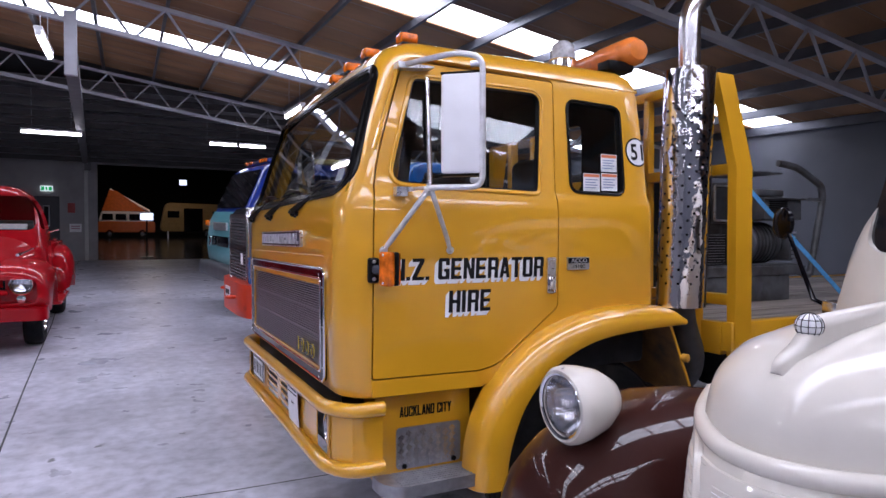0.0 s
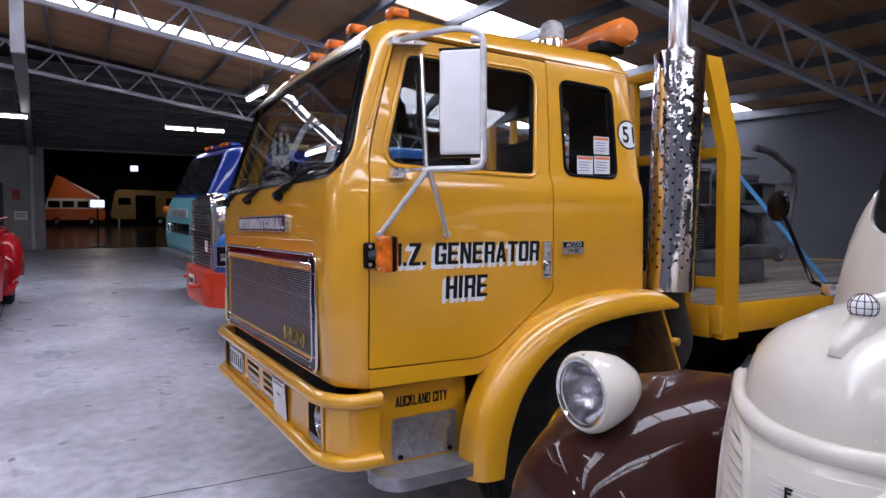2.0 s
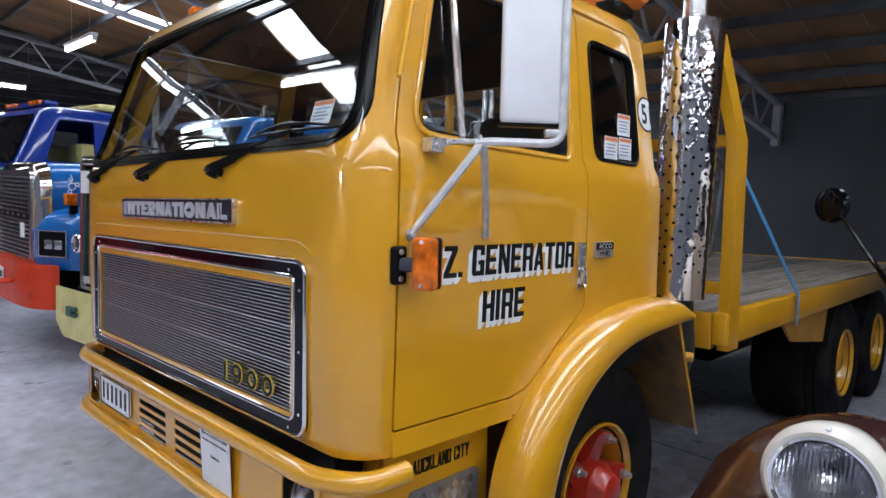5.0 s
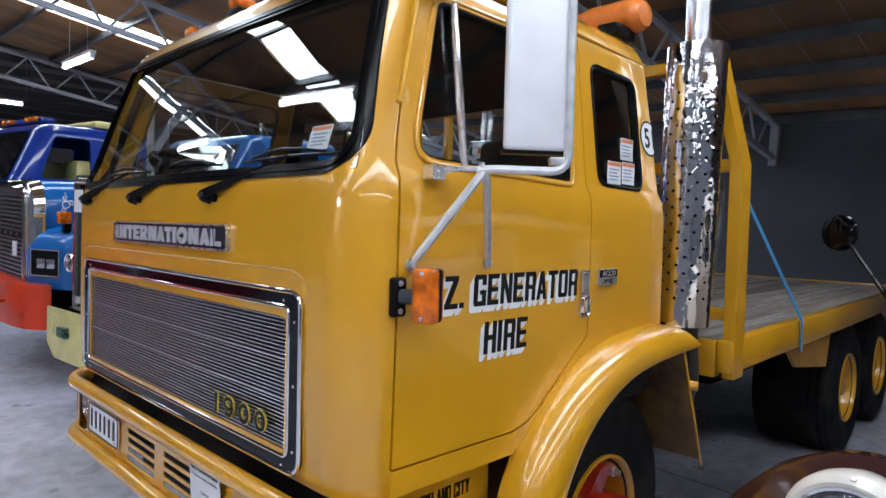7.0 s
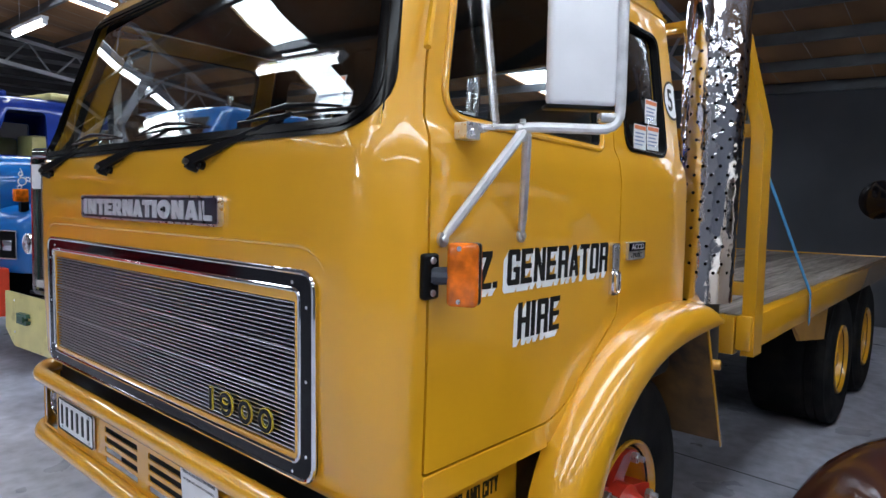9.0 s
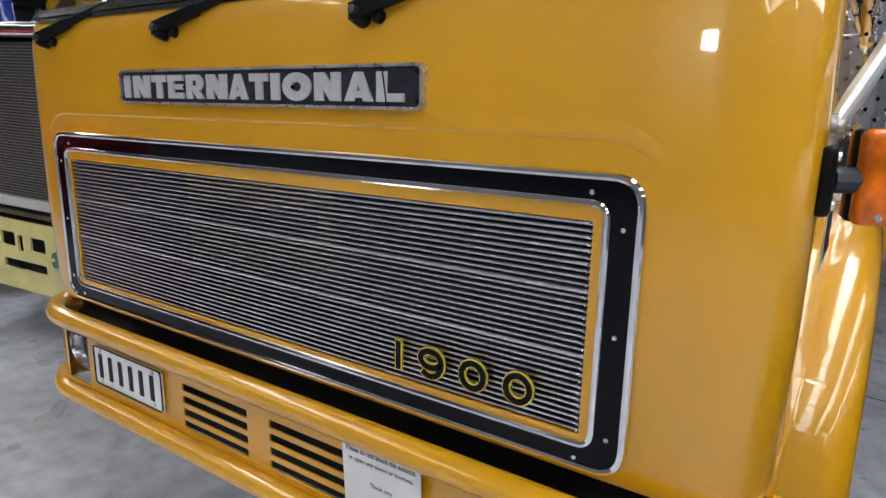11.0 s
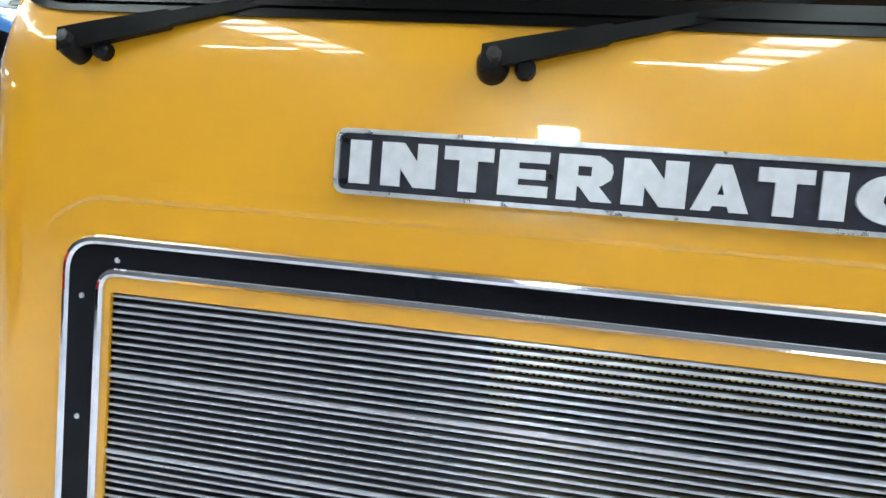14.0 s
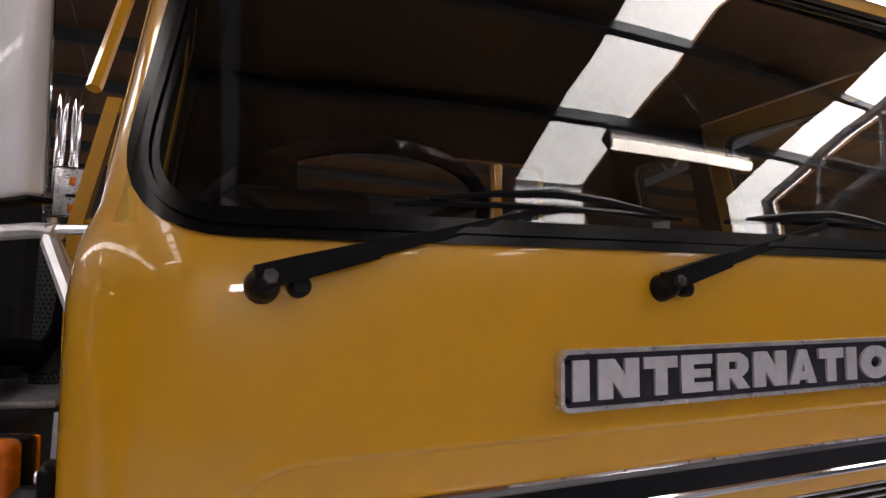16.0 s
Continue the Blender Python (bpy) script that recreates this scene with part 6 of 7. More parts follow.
for s in (-1, 1):
    plan = [(-0.035, 0.58), (-0.02, 0.63), (0.15, 0.90), (0.22, 0.97), (0.34, 1.01), (1.4, 1.03), (1.4, 0.57)]
    bm = B()
    loft(bm, [[(x + dx, s * min(y, hw), z) for x, y in plan] for z, dx, hw in ((0.86, 0.02, 1.03), (0.90, 0.0, 1.03), (1.22, 0.0, 1.03), (1.30, 0.02, 1.025), (1.36, 0.06, 1.0), (1.40, 0.12, 0.96), (1.425, 0.20, 0.90), (1.435, 0.30, 0.82))])
    part("fender", bm, BLUE_L, bt, "mid-blue fender with a slanted front", 40)
    fm = Matrix.Translation((0.068, s * 0.77, 0.0)) @ Matrix(((0.56, -0.83, 0, 0), (s * 0.83, s * 0.56, 0, 0), (0, 0, 1, 0), (0, 0, 0, 1)))  # local x along the slanted face, y out of it
    part("lamp_recess", bx(B(), -0.135, 0.135, 0.004, 0.012, 0.99, 1.215, m=fm), BLACK, bt, "black headlamp recess")
    for xa, xb, za, zb in ((-0.145, 0.145, 1.215, 1.225), (-0.145, 0.145, 0.98, 0.99), (-0.145, -0.135, 0.99, 1.215), (0.135, 0.145, 0.99, 1.215)):
        part("lamp_frame", bx(B(), xa, xb, 0.004, 0.03, za, zb, 0.003, 1, m=fm), CHROME_W, bt, "bright lamp surround")
    for xa in (-0.085, 0.012):
        part("head_lamp", bx(B(), xa, xa + 0.085, 0.012, 0.028, 1.05, 1.14, 0.01, 2, m=fm), mat("lamp_glass_flat", (0.4, 0.4, 0.44), 0.12, 0.8) if "lamp_glass_flat" not in bpy.data.materials else bpy.data.materials["lamp_glass_flat"], bt, "square chrome headlamp")
    part("amber_lamp", box(0.14, 0.24, *sorted((s * 0.77, s * 0.87)), 1.465, 1.575, 0.012), AMBER, bt)
    part("lamp_stalk", box(0.18, 0.24, *sorted((s * 0.80, s * 0.86)), 1.38, 1.475), BLACK, bt)
    part("side_marker", box(0.42, 0.52, *sorted((s * 1.025, s * 1.04)), 1.24, 1.285), mat("marker_brass", (0.5, 0.3, 0.05), 0.4) if "marker_brass" not in bpy.data.materials else bpy.data.materials["marker_brass"], bt)
    simple_wheel(bt, 0.95, s * 0.98, 0.5, 0.28, s, BLUE_L)
bm = B()
prism(bm, rpoly([(-0.15, -0.45), (-0.10, -0.74), (0.02, -0.88), (0.07, -0.90), (0.07, 0.90), (0.02, 0.88), (-0.10, 0.74), (-0.15, 0.45)], [0.2, 0.15, 0.04, 0, 0, 0.04, 0.15, 0.2]), "z", 0.50, 0.905)
part("bumper", bm, ORANGE, bt, "scuffed orange-red steel bumper", 30)
for xx, yy in ((-0.2, -0.30), (-0.06, 0.84)):
    part("tow_ring", tube(B(), [(xx + 0.055 * math.cos(a), yy + 0.06 * math.sin(a), 0.72) for a in (2 * math.pi * j / 16 for j in range(16))], 0.018, 8, closed=True), ORANGE, bt)
part("plate", box(-0.168, -0.16, -0.05, 0.25, 0.68, 0.82), WHITE, bt, "white number plate", smooth=0)
part("plate_bar", box(-0.172, -0.168, -0.02, 0.22, 0.72, 0.78), INK, bt, smooth=0)
bm = B()
for cx_, cz_, r_ in ((0.255, 1.635, 0.032), (0.245, 1.70, 0.016), (0.30, 1.655, 0.016), (0.235, 1.585, 0.016)):
    tube(bm, [(cx_ + r_ * math.cos(a), -0.658, cz_ + r_ * math.sin(a)) for a in (2 * math.pi * j / 16 for j in range(16))], 0.005, 5, closed=True)
tube(bm, bend([(0.24, -0.658, 1.75), (0.262, -0.658, 1.71), (0.24, -0.658, 1.67)], 0.02), 0.005, 5)
tube(bm, bend([(0.345, -0.658, 1.64), (0.31, -0.658, 1.63), (0.285, -0.658, 1.655)], 0.02), 0.005, 5)
part("scroll_motif", bm, WHITE, bt, "white painted scroll motif")
part("cab_block", loft(B(), [[(x, y, z) for x, y in rpoly([(xf, -hw), (xf, hw), (3.2, hw), (3.2, -hw)], 0.12)] for z, xf, hw in ((0.9, 1.6, 1.12), (1.85, 1.6, 1.15), (1.92, 1.64, 1.13), (2.42, 1.95, 1.02), (2.5, 2.05, 0.95))]), BLUE_L, bt, "blue cab", 40)
part("cab_windscreen", loft(B(), [[(x, y, z) for y in (-w_, w_)] for x, z, w_ in ((1.635, 1.95, 0.98), (1.915, 2.38, 0.88))], cap=False, closed=False), bpy.data.materials["dark_glass"] if "dark_glass" in bpy.data.materials else mat("dark_glass", (0.01, 0.01, 0.012), 0.03, coat=0.5), bt, "dark windscreen")
for s in (-1, 1):
    part("side_window", loft(B(), [[(x, s * w_, z) for x in (xa, 2.85)] for xa, z, w_ in ((1.95, 1.96, 1.135), (2.15, 2.36, 1.045))], cap=False, closed=False), bpy.data.materials["dark_glass"], bt, "dark side window")
    part("exhaust_stack", lathe(B(), [(0.07, 0.9), (0.075, 2.1), (0.045, 2.13), (0.045, 2.9)], (3.35, s * 1.0, 0), (0, 0, 1), 18, cap=False), CHROME, bt, "chrome exhaust stack")
part("chassis", box(0.2, 7.0, -0.45, 0.45, 0.5, 0.85), BLACK, bt)

# teal cab-over truck with a dark blue upper cab
tt = thing("teal_truck", "teal and dark blue cab-over truck", "truck", m=pose(1.60, 12.65, 0, 0, 0, 5.0) @ Matrix.Scale(1.08, 4))
low = [(0.74, 0.10, 1.12), (0.84, 0.02, 1.18), (1.05, 0.0, 1.2), (1.25, 0.01, 1.2), (1.5, 0.04, 1.19), (1.68, 0.12, 1.17)]
up = [(1.68, 0.13, 1.16), (1.74, 0.17, 1.15), (2.38, 0.46, 1.06), (2.46, 0.54, 1.0), (2.50, 0.7, 0.9)]


def ring4(z, xf, hw, xr, rf=0.2, rr=0.08):
    return [(x, y, z) for x, y in rpoly([(xf, -hw), (xf, hw), (xr, hw), (xr, -hw)], [rf, rf, rr, rr], 6)]


part("lower_cab", loft(B(), [ring4(z, x, hw, 1.9) for z, x, hw in low]), TEAL, tt, "teal lower cab", 40)
uc = carve(mesh_of(loft(B(), [ring4(z, x, hw, 1.88) for z, x, hw in up])), mesh_of(loft(B(), [ring4(z, x + 0.05, hw - 0.05, 1.83) for z, x, hw in ((1.60, 0.13, 1.16), (1.74, 0.17, 1.15), (2.38, 0.46, 1.06), (2.44, 0.5, 1.02))])))
uc = carve(uc, mesh_of(prism(B(), rpoly([(-1.0, 1.76), (1.0, 1.76), (0.92, 2.36), (-0.92, 2.36)], 0.08), "x", -0.2, 0.75)))
uc = carve(uc, mesh_of(prism(B(), rpoly([(0.5, 1.78), (1.1, 1.78), (1.1, 2.32), (0.68, 2.32)], 0.05), "y", -1.4, 1.4)))
uc = carve(uc, mesh_of(prism(B(), rpoly([(1.25, 1.80), (1.7, 1.80), (1.7, 2.3), (1.25, 2.3)], 0.05), "y", -1.4, 1.4)))
part("upper_cab", uc, BLUE, tt, "dark blue upper cab", 40)
part("windscreen", loft(B(), [[(0.155, y, 1.75) for y in (-1.0, 1.0)], [(0.44, y, 2.37) for y in (-0.93, 0.93)]], cap=False, closed=False), bpy.data.materials["dark_glass"], tt, "dark windscreen")
part("seat_yellow", box(1.0, 1.3, -0.9, -0.4, 1.4, 2.05, 0.06), CREAMY, tt, "yellow seat")
part("seat_yellow", box(1.0, 1.3, 0.3, 0.9, 1.4, 2.05, 0.06), CREAMY, tt, "yellow seat")
part("upper_grille", box(-0.01, 0.03, -0.5, 0.5, 1.36, 1.5, 0.02), STEEL, tt)
part("lower_grille", box(-0.01, 0.03, -0.62, 0.62, 1.08, 1.26, 0.03), GLOSSBLACK, tt)
for s in (-1, 1):
    lamp(tt, 0.0, s * 0.80, 1.16, 0.085)
    part("amber_lamp", box(-0.02, 0.2, *sorted((s * 1.0, s * 1.215)), 1.42, 1.53, 0.03), AMBER, tt)
    simple_wheel(tt, 0.9, s * 1.1, 0.5, 0.28, s)
part("bumper", box(-0.12, 0.25, -1.2, 1.2, 0.54, 0.80, 0.06, 3), mat("grey_bumper", (0.12, 0.12, 0.13), 0.4, 0.3), tt, "grey steel bumper")
part("light_bar", box(0.62, 0.8, -0.75, 0.75, 2.5, 2.58, 0.03), BLUE, tt)
for yy in (-0.6, -0.45, -0.3, 0.3, 0.6):
    part("marker_lamp", box(0.58, 0.66, yy - 0.04, yy + 0.04, 2.52, 2.58, 0.01), AMBER, tt)
part("wind_deflector", box(1.2, 1.9, -0.95, 0.95, 2.5, 2.6, 0.04), CREAMY, tt, "yellow roof panel")
part("chassis", box(0.4, 7.0, -0.45, 0.45, 0.5, 0.85), BLACK, tt)

# pale yellow truck with a steel mesh radiator next to the yellow truck
pt = thing("pale_truck", "pale yellow and green truck with a tall steel radiator", "truck", m=pose(1.50, 6.78, 0, 0, 0, 8.0))
fb = mesh_of(prism(B(), rpoly([(-0.98, 0.82), (-0.98, 0.53), (-0.86, 0.41), (0.64, 0.41), (0.77, 0.53), (0.77, 0.82)], 0.015), "x", -0.03, -0.018))
for y0, y1, z0, z1 in ((-0.276, 0.111, 0.532, 0.585), (-0.28, -0.149, 0.654, 0.735), (-0.08, -0.035, 0.64, 0.735), (-0.008, 0.12, 0.662, 0.745)):
    fb = carve(fb, mesh_of(prism(B(), rrect(y0, y1, z0, z1, 0.01, 2), "x", -0.1, 0.1)))
part("bumper", fb, CREAMY, pt, "pale yellow slotted steel bumper", 30)
for s in (-1, 1):
    bm = B()
    for dz in (-0.038, 0.038):
        prism(bm, rpoly([(s * 0.37, 0.645 + dz * 0.3), (s * 0.385, 0.645 + dz * 1.1), (s * 0.53, 0.645 + dz), (s * 0.53, 0.645 + dz * 0.5), (s * 0.43, 0.645 + dz * 0.3)], 0.004), "x", -0.06, -0.028)
    bx(bm, -0.07, -0.028, *sorted((s * 0.41, s * 0.51)), 0.62, 0.67, 0.006, 1)
    part("emblem", bm, GREEN, pt, "dark green animal-shaped emblem plate", smooth=0)
    for zz in (0.52, 0.76):
        part("bolt", lathe(B(), [(0.008, 0), (0.006, 0.006), (0, 0.007)], (-0.03, s * 0.62, zz), (-1, 0, 0), 8), STEEL, pt)
    part("green_cowl", loft(B(), [[(x, s * y, z) for x, y in ((0.13, 0.585), (0.15, 0.62), (0.20, 0.67), (0.36, 0.78), (0.6, 0.84))] for z in (0.87, 1.3, 1.70, 1.82)], cap=False, closed=False), GREEN, pt, "dark green side cowl")
    part("lower_cowl", loft(B(), [[(x, s * y, z) for x, y in ((0.125, 0.585), (0.145, 0.62), (0.195, 0.67), (0.355, 0.78), (0.6, 0.84))] for z in (0.815, 0.87)], cap=False, closed=False), CREAMY, pt)
    lamp(pt, 0.16, s * 0.83, 1.16, 0.07)
    part("lamp_bracket", tube(B(), [(0.175, s * 0.83, 1.16), (0.42, s * 0.80, 1.16)], [0.06, 0.03], 12), GREEN, pt)
    simple_wheel(pt, 1.0, s * 0.9, 0.5, 0.28, s, CREAMY)
part("cowl_strip", tube(B(), [(0.125, -0.583, 0.82), (0.125, -0.583, 1.82)], 0.014, 8), CREAMY, pt, "cream edge strip")
part("radiator_frame", frame_ring(B(), rrect(-0.56, 0.60, 0.83, 1.82, 0.02), 0.028, "x", 0.10, 0.22), CHROME_W, pt, "bright steel radiator frame")
part("radiator_sill", box(0.102, 0.14, -0.535, 0.575, 0.855, 0.906), mat("pale_grey_paint", (0.6, 0.58, 0.58), 0.4, var=0.1, scale=8), pt, "pale grey lower bar")
part("radiator_mesh", box(0.15, 0.19, -0.55, 0.59, 0.84, 1.80), mat("mesh_grey", (0.06, 0.058, 0.06), 0.55, 0.5, var=0.3, scale=60), pt, "grey radiator mesh")
MESHW = mat("mesh_wire_grey", (0.26, 0.25, 0.25), 0.5, 0.5, var=0.2, scale=30)
for k in range(52):
    part("mesh_wire", box(0.14, 0.15, -0.55, 0.59, 0.91 + k * 0.0172, 0.914 + k * 0.0172), MESHW, pt, smooth=0)
part("top_tank", box(0.09, 0.27, -0.57, 0.61, 1.82, 1.9, 0.03, 3), CHROME, pt, "chrome radiator top")
part("filler_cap", lathe(B(), [(0.05, 0), (0.05, 0.03), (0.03, 0.05), (0.03, 0.12), (0, 0.12)], (0.1, -0.4, 1.9), (0, 0, 1), 16), CHROME, pt)
part("bonnet", box(0.2, 1.5, -0.62, 0.62, 1.0, 1.86, 0.06, 3), GREEN, pt, "dark green bonnet")
part("paper_tag", box(0.085, 0.093, 0.45, 0.58, 1.60, 1.78), PAPER, pt, "white information card", smooth=0)
# cab takes the near-black interior colour to stand for shade
part("cab_block", box(3.3, 4.6, -0.85, 1.1, 0.9, 2.3, 0.1, 4), INNER, pt, "cab coloured near black for shade")
part("exhaust_shield", lathe(B(), [(0.095, 1.0), (0.1, 1.02), (0.1, 2.24), (0.095, 2.26)], (3.0, -1.06, 0), (0, 0, 1), 24), bpy.data.materials["mesh_grey"], pt, "grey perforated exhaust shield")
bm = B()
for i in range(22):
    for j in range(44):
        a = 2 * math.pi * (i + 0.5 * (j % 2)) / 22
        lathe(bm, [(0.0085, 0.0), (0.008, 0.001)], (3.0 + 0.1 * math.cos(a), -1.06 + 0.1 * math.sin(a), 1.06 + j * 0.0265), (math.cos(a), math.sin(a), 0), 6)
tagged(part("shield_hole", bm, BLACK, pt, "rows of dark round holes", smooth=0), "rows of dark round holes", kind="stuff")
for yy in (-1.1, -1.02):
    part("exhaust_pipe", tube(B(), [(3.02, yy, 2.2), (3.02, yy, 2.78), (3.03, yy, 2.84), (3.06, yy, 2.9)], 0.03, 16, cap=False), CHROME, pt, "chrome exhaust pipe")
part("lamp_plate", box(2.86, 2.87, -1.21, -1.03, 2.13, 2.40, 0.004), STEEL, pt, "bright steel plate with small amber lamps")
part("plate_guard", tube(B(), bend([(2.86, -1.2, 2.41), (2.86, -0.99, 2.41), (2.86, -0.985, 2.12), (2.86, -1.25, 2.12)], 0.03), 0.006, 8), CHROME, pt, "bent wire guard")
for zz in (2.17, 2.33):
    part("amber_lamp", box(2.852, 2.86, -1.135, -1.105, zz - 0.025, zz + 0.025, 0.004), AMBER, pt)
part("plate_emblem", box(2.856, 2.86, -1.17, -1.09, 2.235, 2.255, 0.003), INK, pt, "small dark emblem", smooth=0)
part("air_intake", tube(B(), bend([(2.5, -1.25, 1.85), (2.5, -1.22, 1.45), (2.75, -1.1, 1.33), (3.2, -0.8, 1.3)], 0.2), 0.1, 16), GLOSSBLACK, pt, "black rubber intake pipe")
part("step_plate", box(2.3, 3.2, -1.2, -0.7, 1.12, 1.16, 0.01), ALU, pt, "worn aluminium step plate")
# black boxes added here to hide floor that showed too bright
part("engine_bay", box(0.8, 3.0, -0.8, -0.5, 0.9, 1.45, 0.03), BLACK, pt)
part("battery_box", box(1.7, 2.9, -1.12, -0.55, 0.5, 1.12, 0.02), BLACK, pt, "black engine box added to cover bright floor")
part("mudguard", box(0.35, 1.68, -1.16, -0.6, 1.06, 1.12, 0.02), GREEN, pt, "dark green flat mudguard")
part("chassis", box(0.1, 6.5, -0.5, 0.5, 0.5, 0.78), BLACK, pt)
# panel, axle and sump are added, unseen, to shade the floor
part("underbody", box(0.12, 6.5, -0.72, 0.72, 0.785, 0.805), BLACK, pt, "black panel added to shade the floor below")
part("front_axle", box(0.9, 1.12, -0.8, 0.8, 0.36, 0.5, 0.03), BLACK, pt)
part("sump", box(0.5, 2.2, -0.42, 0.42, 0.32, 0.5, 0.05), BLACK, pt)
# the gear beside the bonnet stands square to the hall
SQUARE = pt.matrix_basis.inverted() @ pose(1.45, 6.62, 0)
for ob in list(pt.children):
    if ob.name.split(".")[0] in ("cab_block", "exhaust_shield", "shield_hole", "exhaust_pipe", "lamp_plate", "plate_guard", "plate_emblem", "air_intake", "step_plate", "engine_bay", "battery_box", "mudguard") or (ob.name.startswith("amber_lamp") and ob.data.vertices[0].co.x > 2):
        ob.matrix_basis = SQUARE @ ob.matrix_basis

# cream and maroon vintage truck
fg = thing("vintage_truck", "cream vintage truck with maroon brown front fenders", "truck", m=pose(1.08, 1.18, 0))
HOOD = [(0.076, 0.02, 1.312, 1.322), (0.082, 0.055, 1.312, 1.365), (0.097, 0.095, 1.31, 1.415), (0.125, 0.145, 1.308, 1.455), (0.17, 0.20, 1.305, 1.485), (0.24, 0.255, 1.30, 1.508), (0.32, 0.305, 1.29, 1.525), (0.43, 0.355, 1.2, 1.543), (0.6, 0.40, 1.0, 1.56), (0.8, 0.445, 0.95, 1.58), (1.2, 0.535, 0.95, 1.61), (1.34, 0.575, 0.95, 1.615)]
part("bonnet", loft(B(), [dome_section(x, hw, z0, z1, 2.3, 40) for x, hw, z0, z1 in HOOD]), CREAM, fg, "cream rounded bonnet", 60)
part("bonnet_seam", tube(B(), [(x, 0.0, z1 + 0.001) for x, hw, z0, z1 in HOOD[7:]], 0.003, 6), GLOSSBLACK, fg)


# prow-shaped grille
def prow(y, x0=0.0):
    return x0 + 2.6 * y * y


def nose_x(z):
    k = [(0.4, -0.03), (0.9, -0.01), (1.13, 0.012), (1.22, 0.02), (1.26, 0.034), (1.32, 0.065)]
    for (a, xa), (c, xc) in zip(k, k[1:]):
        if z <= c:
            return xa + (xc - xa) * (z - a) / (c - a)
    return k[-1][1]


ys = [-0.335 + 0.67 * j / 24 for j in range(25)]
part("grille_shell", loft(B(), [[(prow(y, nose_x(z)) + 0.022, y, z) for y in ys] + [(0.6, 0.40, z), (0.6, -0.40, z)] for z in (0.45, 0.8, 1.0, 1.13, 1.2, 1.26, 1.30)]), GLOSSBLACK, fg, "black sheet standing in for a dark grille opening", 50)
for k in range(29):
    z = 0.52 + k * 0.0262
    for s in (-1, 1):
        yy = [s * (0.075 + 0.26 * j / 14) for j in range(15)]
        part("grille_bar", tube(B(), [(prow(y, nose_x(z)) + 0.011, y, z) for y in yy], [0.006] + [0.0105] * 13 + [0.007], 8), CREAM, fg, "cream grille bar")
rim = [(prow(y, 0.062), y, 1.296 + 0.022 * (abs(y) / 0.36) ** 2) for y in ys]
part("grille_top_rim", tube(B(), rim, 0.021, 12), CREAM, fg, "cream rolled rim")
for s in (-1, 1):
    part("grille_side_rim", tube(B(), bend([rim[0 if s < 0 else -1], (prow(0.345) + 0.02, s * 0.35, 1.12), (prow(0.355) - 0.02, s * 0.36, 0.5)], 0.08), 0.02, 8), CREAM, fg, "cream rolled rim")
    part("centre_rib", tube(B(), bend([(prow(0.25, 0.05), s * 0.25, 1.282), (prow(0.11, 0.03), s * 0.115, 1.258), (prow(0.09, 0.006), s * 0.09, 1.10), (prow(0.075, -0.008), s * 0.078, 0.9), (prow(0.06, -0.03), s * 0.062, 0.5)], 0.09, 8), 0.014, 10), CREAM, fg)
    part("upper_band", loft(B(), [[(prow(s * y, nose_x(z)) + 0.004, s * y, z) for y in (0.0, 0.056, 0.112, 0.168, 0.224, 0.28, 0.335)] for z in (1.258, 1.27, 1.282, 1.295)], cap=False, closed=False), CREAM, fg, "cream band below the rim")
cz = (0.5, 0.8, 1.0, 1.13, 1.2, 1.245, 1.275)
part("centre_column", loft(B(), [[(prow(y, nose_x(z)) - 0.004, y, z) for y in (-w_, -w_ / 2, -0.02, 0.0, 0.02, w_ / 2, w_)] + [(nose_x(z) + 0.06, w_, z), (nose_x(z) + 0.06, -w_, z)] for z, w_ in ((0.5, 0.06), (0.8, 0.07), (1.0, 0.08), (1.13, 0.088), (1.2, 0.092), (1.235, 0.105), (1.262, 0.14))]), CREAM, fg, "cream centre column", 60)
sh = part("name_shield", loft(B(), [[(prow(y, nose_x(z)) - 0.0065, y, z) for y in (-w_, -w_ / 2, 0.0, w_ / 2, w_)] + [(nose_x(z) + 0.01, w_, z), (nose_x(z) + 0.01, -w_, z)] for z, w_ in ((0.98, 0.02), (1.08, 0.035), (1.232, 0.055))]), CREAM, fg, "cream name shield")
for k in range(5):
    z = 1.207 - k * 0.0248
    for o in (((0.0, 0.004, 0.0, 0.02), (0.004, 0.013, 0.0165, 0.02), (0.004, 0.011, 0.0085, 0.012)), ((0.0, 0.0035, 0.0, 0.016), (0.0105, 0.014, 0.0, 0.016), (0.0025, 0.0115, 0.0155, 0.02), (0.0035, 0.0105, 0.006, 0.009)), ((0.0, 0.004, 0.0, 0.02), (0.004, 0.0135, 0.0165, 0.02), (0.0105, 0.014, 0.01, 0.0165), (0.004, 0.012, 0.0085, 0.0115), (0.009, 0.013, 0.0, 0.0085)), ((0.0, 0.004, 0.0015, 0.0185), (0.0025, 0.0125, 0.0, 0.0035), (0.0025, 0.0125, 0.0165, 0.02), (0.0095, 0.0135, 0.0025, 0.009)), ((0.0, 0.004, 0.0015, 0.0185), (0.01, 0.014, 0.0015, 0.0185), (0.0025, 0.0115, 0.0, 0.0035), (0.0025, 0.0115, 0.0165, 0.02)))[k]:
        x = nose_x(z + 0.01) - 0.008
        part("letter_shape", box(x, x + 0.004, 0.012 - o[1], 0.012 - o[0], z + o[2], z + o[3]), INK, sh, "dark letter shape", smooth=0)
part("emblem", lathe(B(), [(0.012, 0.0), (0.010, 0.003), (0.0, 0.004)], (nose_x(1.165) - 0.004, -0.024, 1.165), (-1, -0.12, 0), 18), INK, sh, "small dark round emblem")
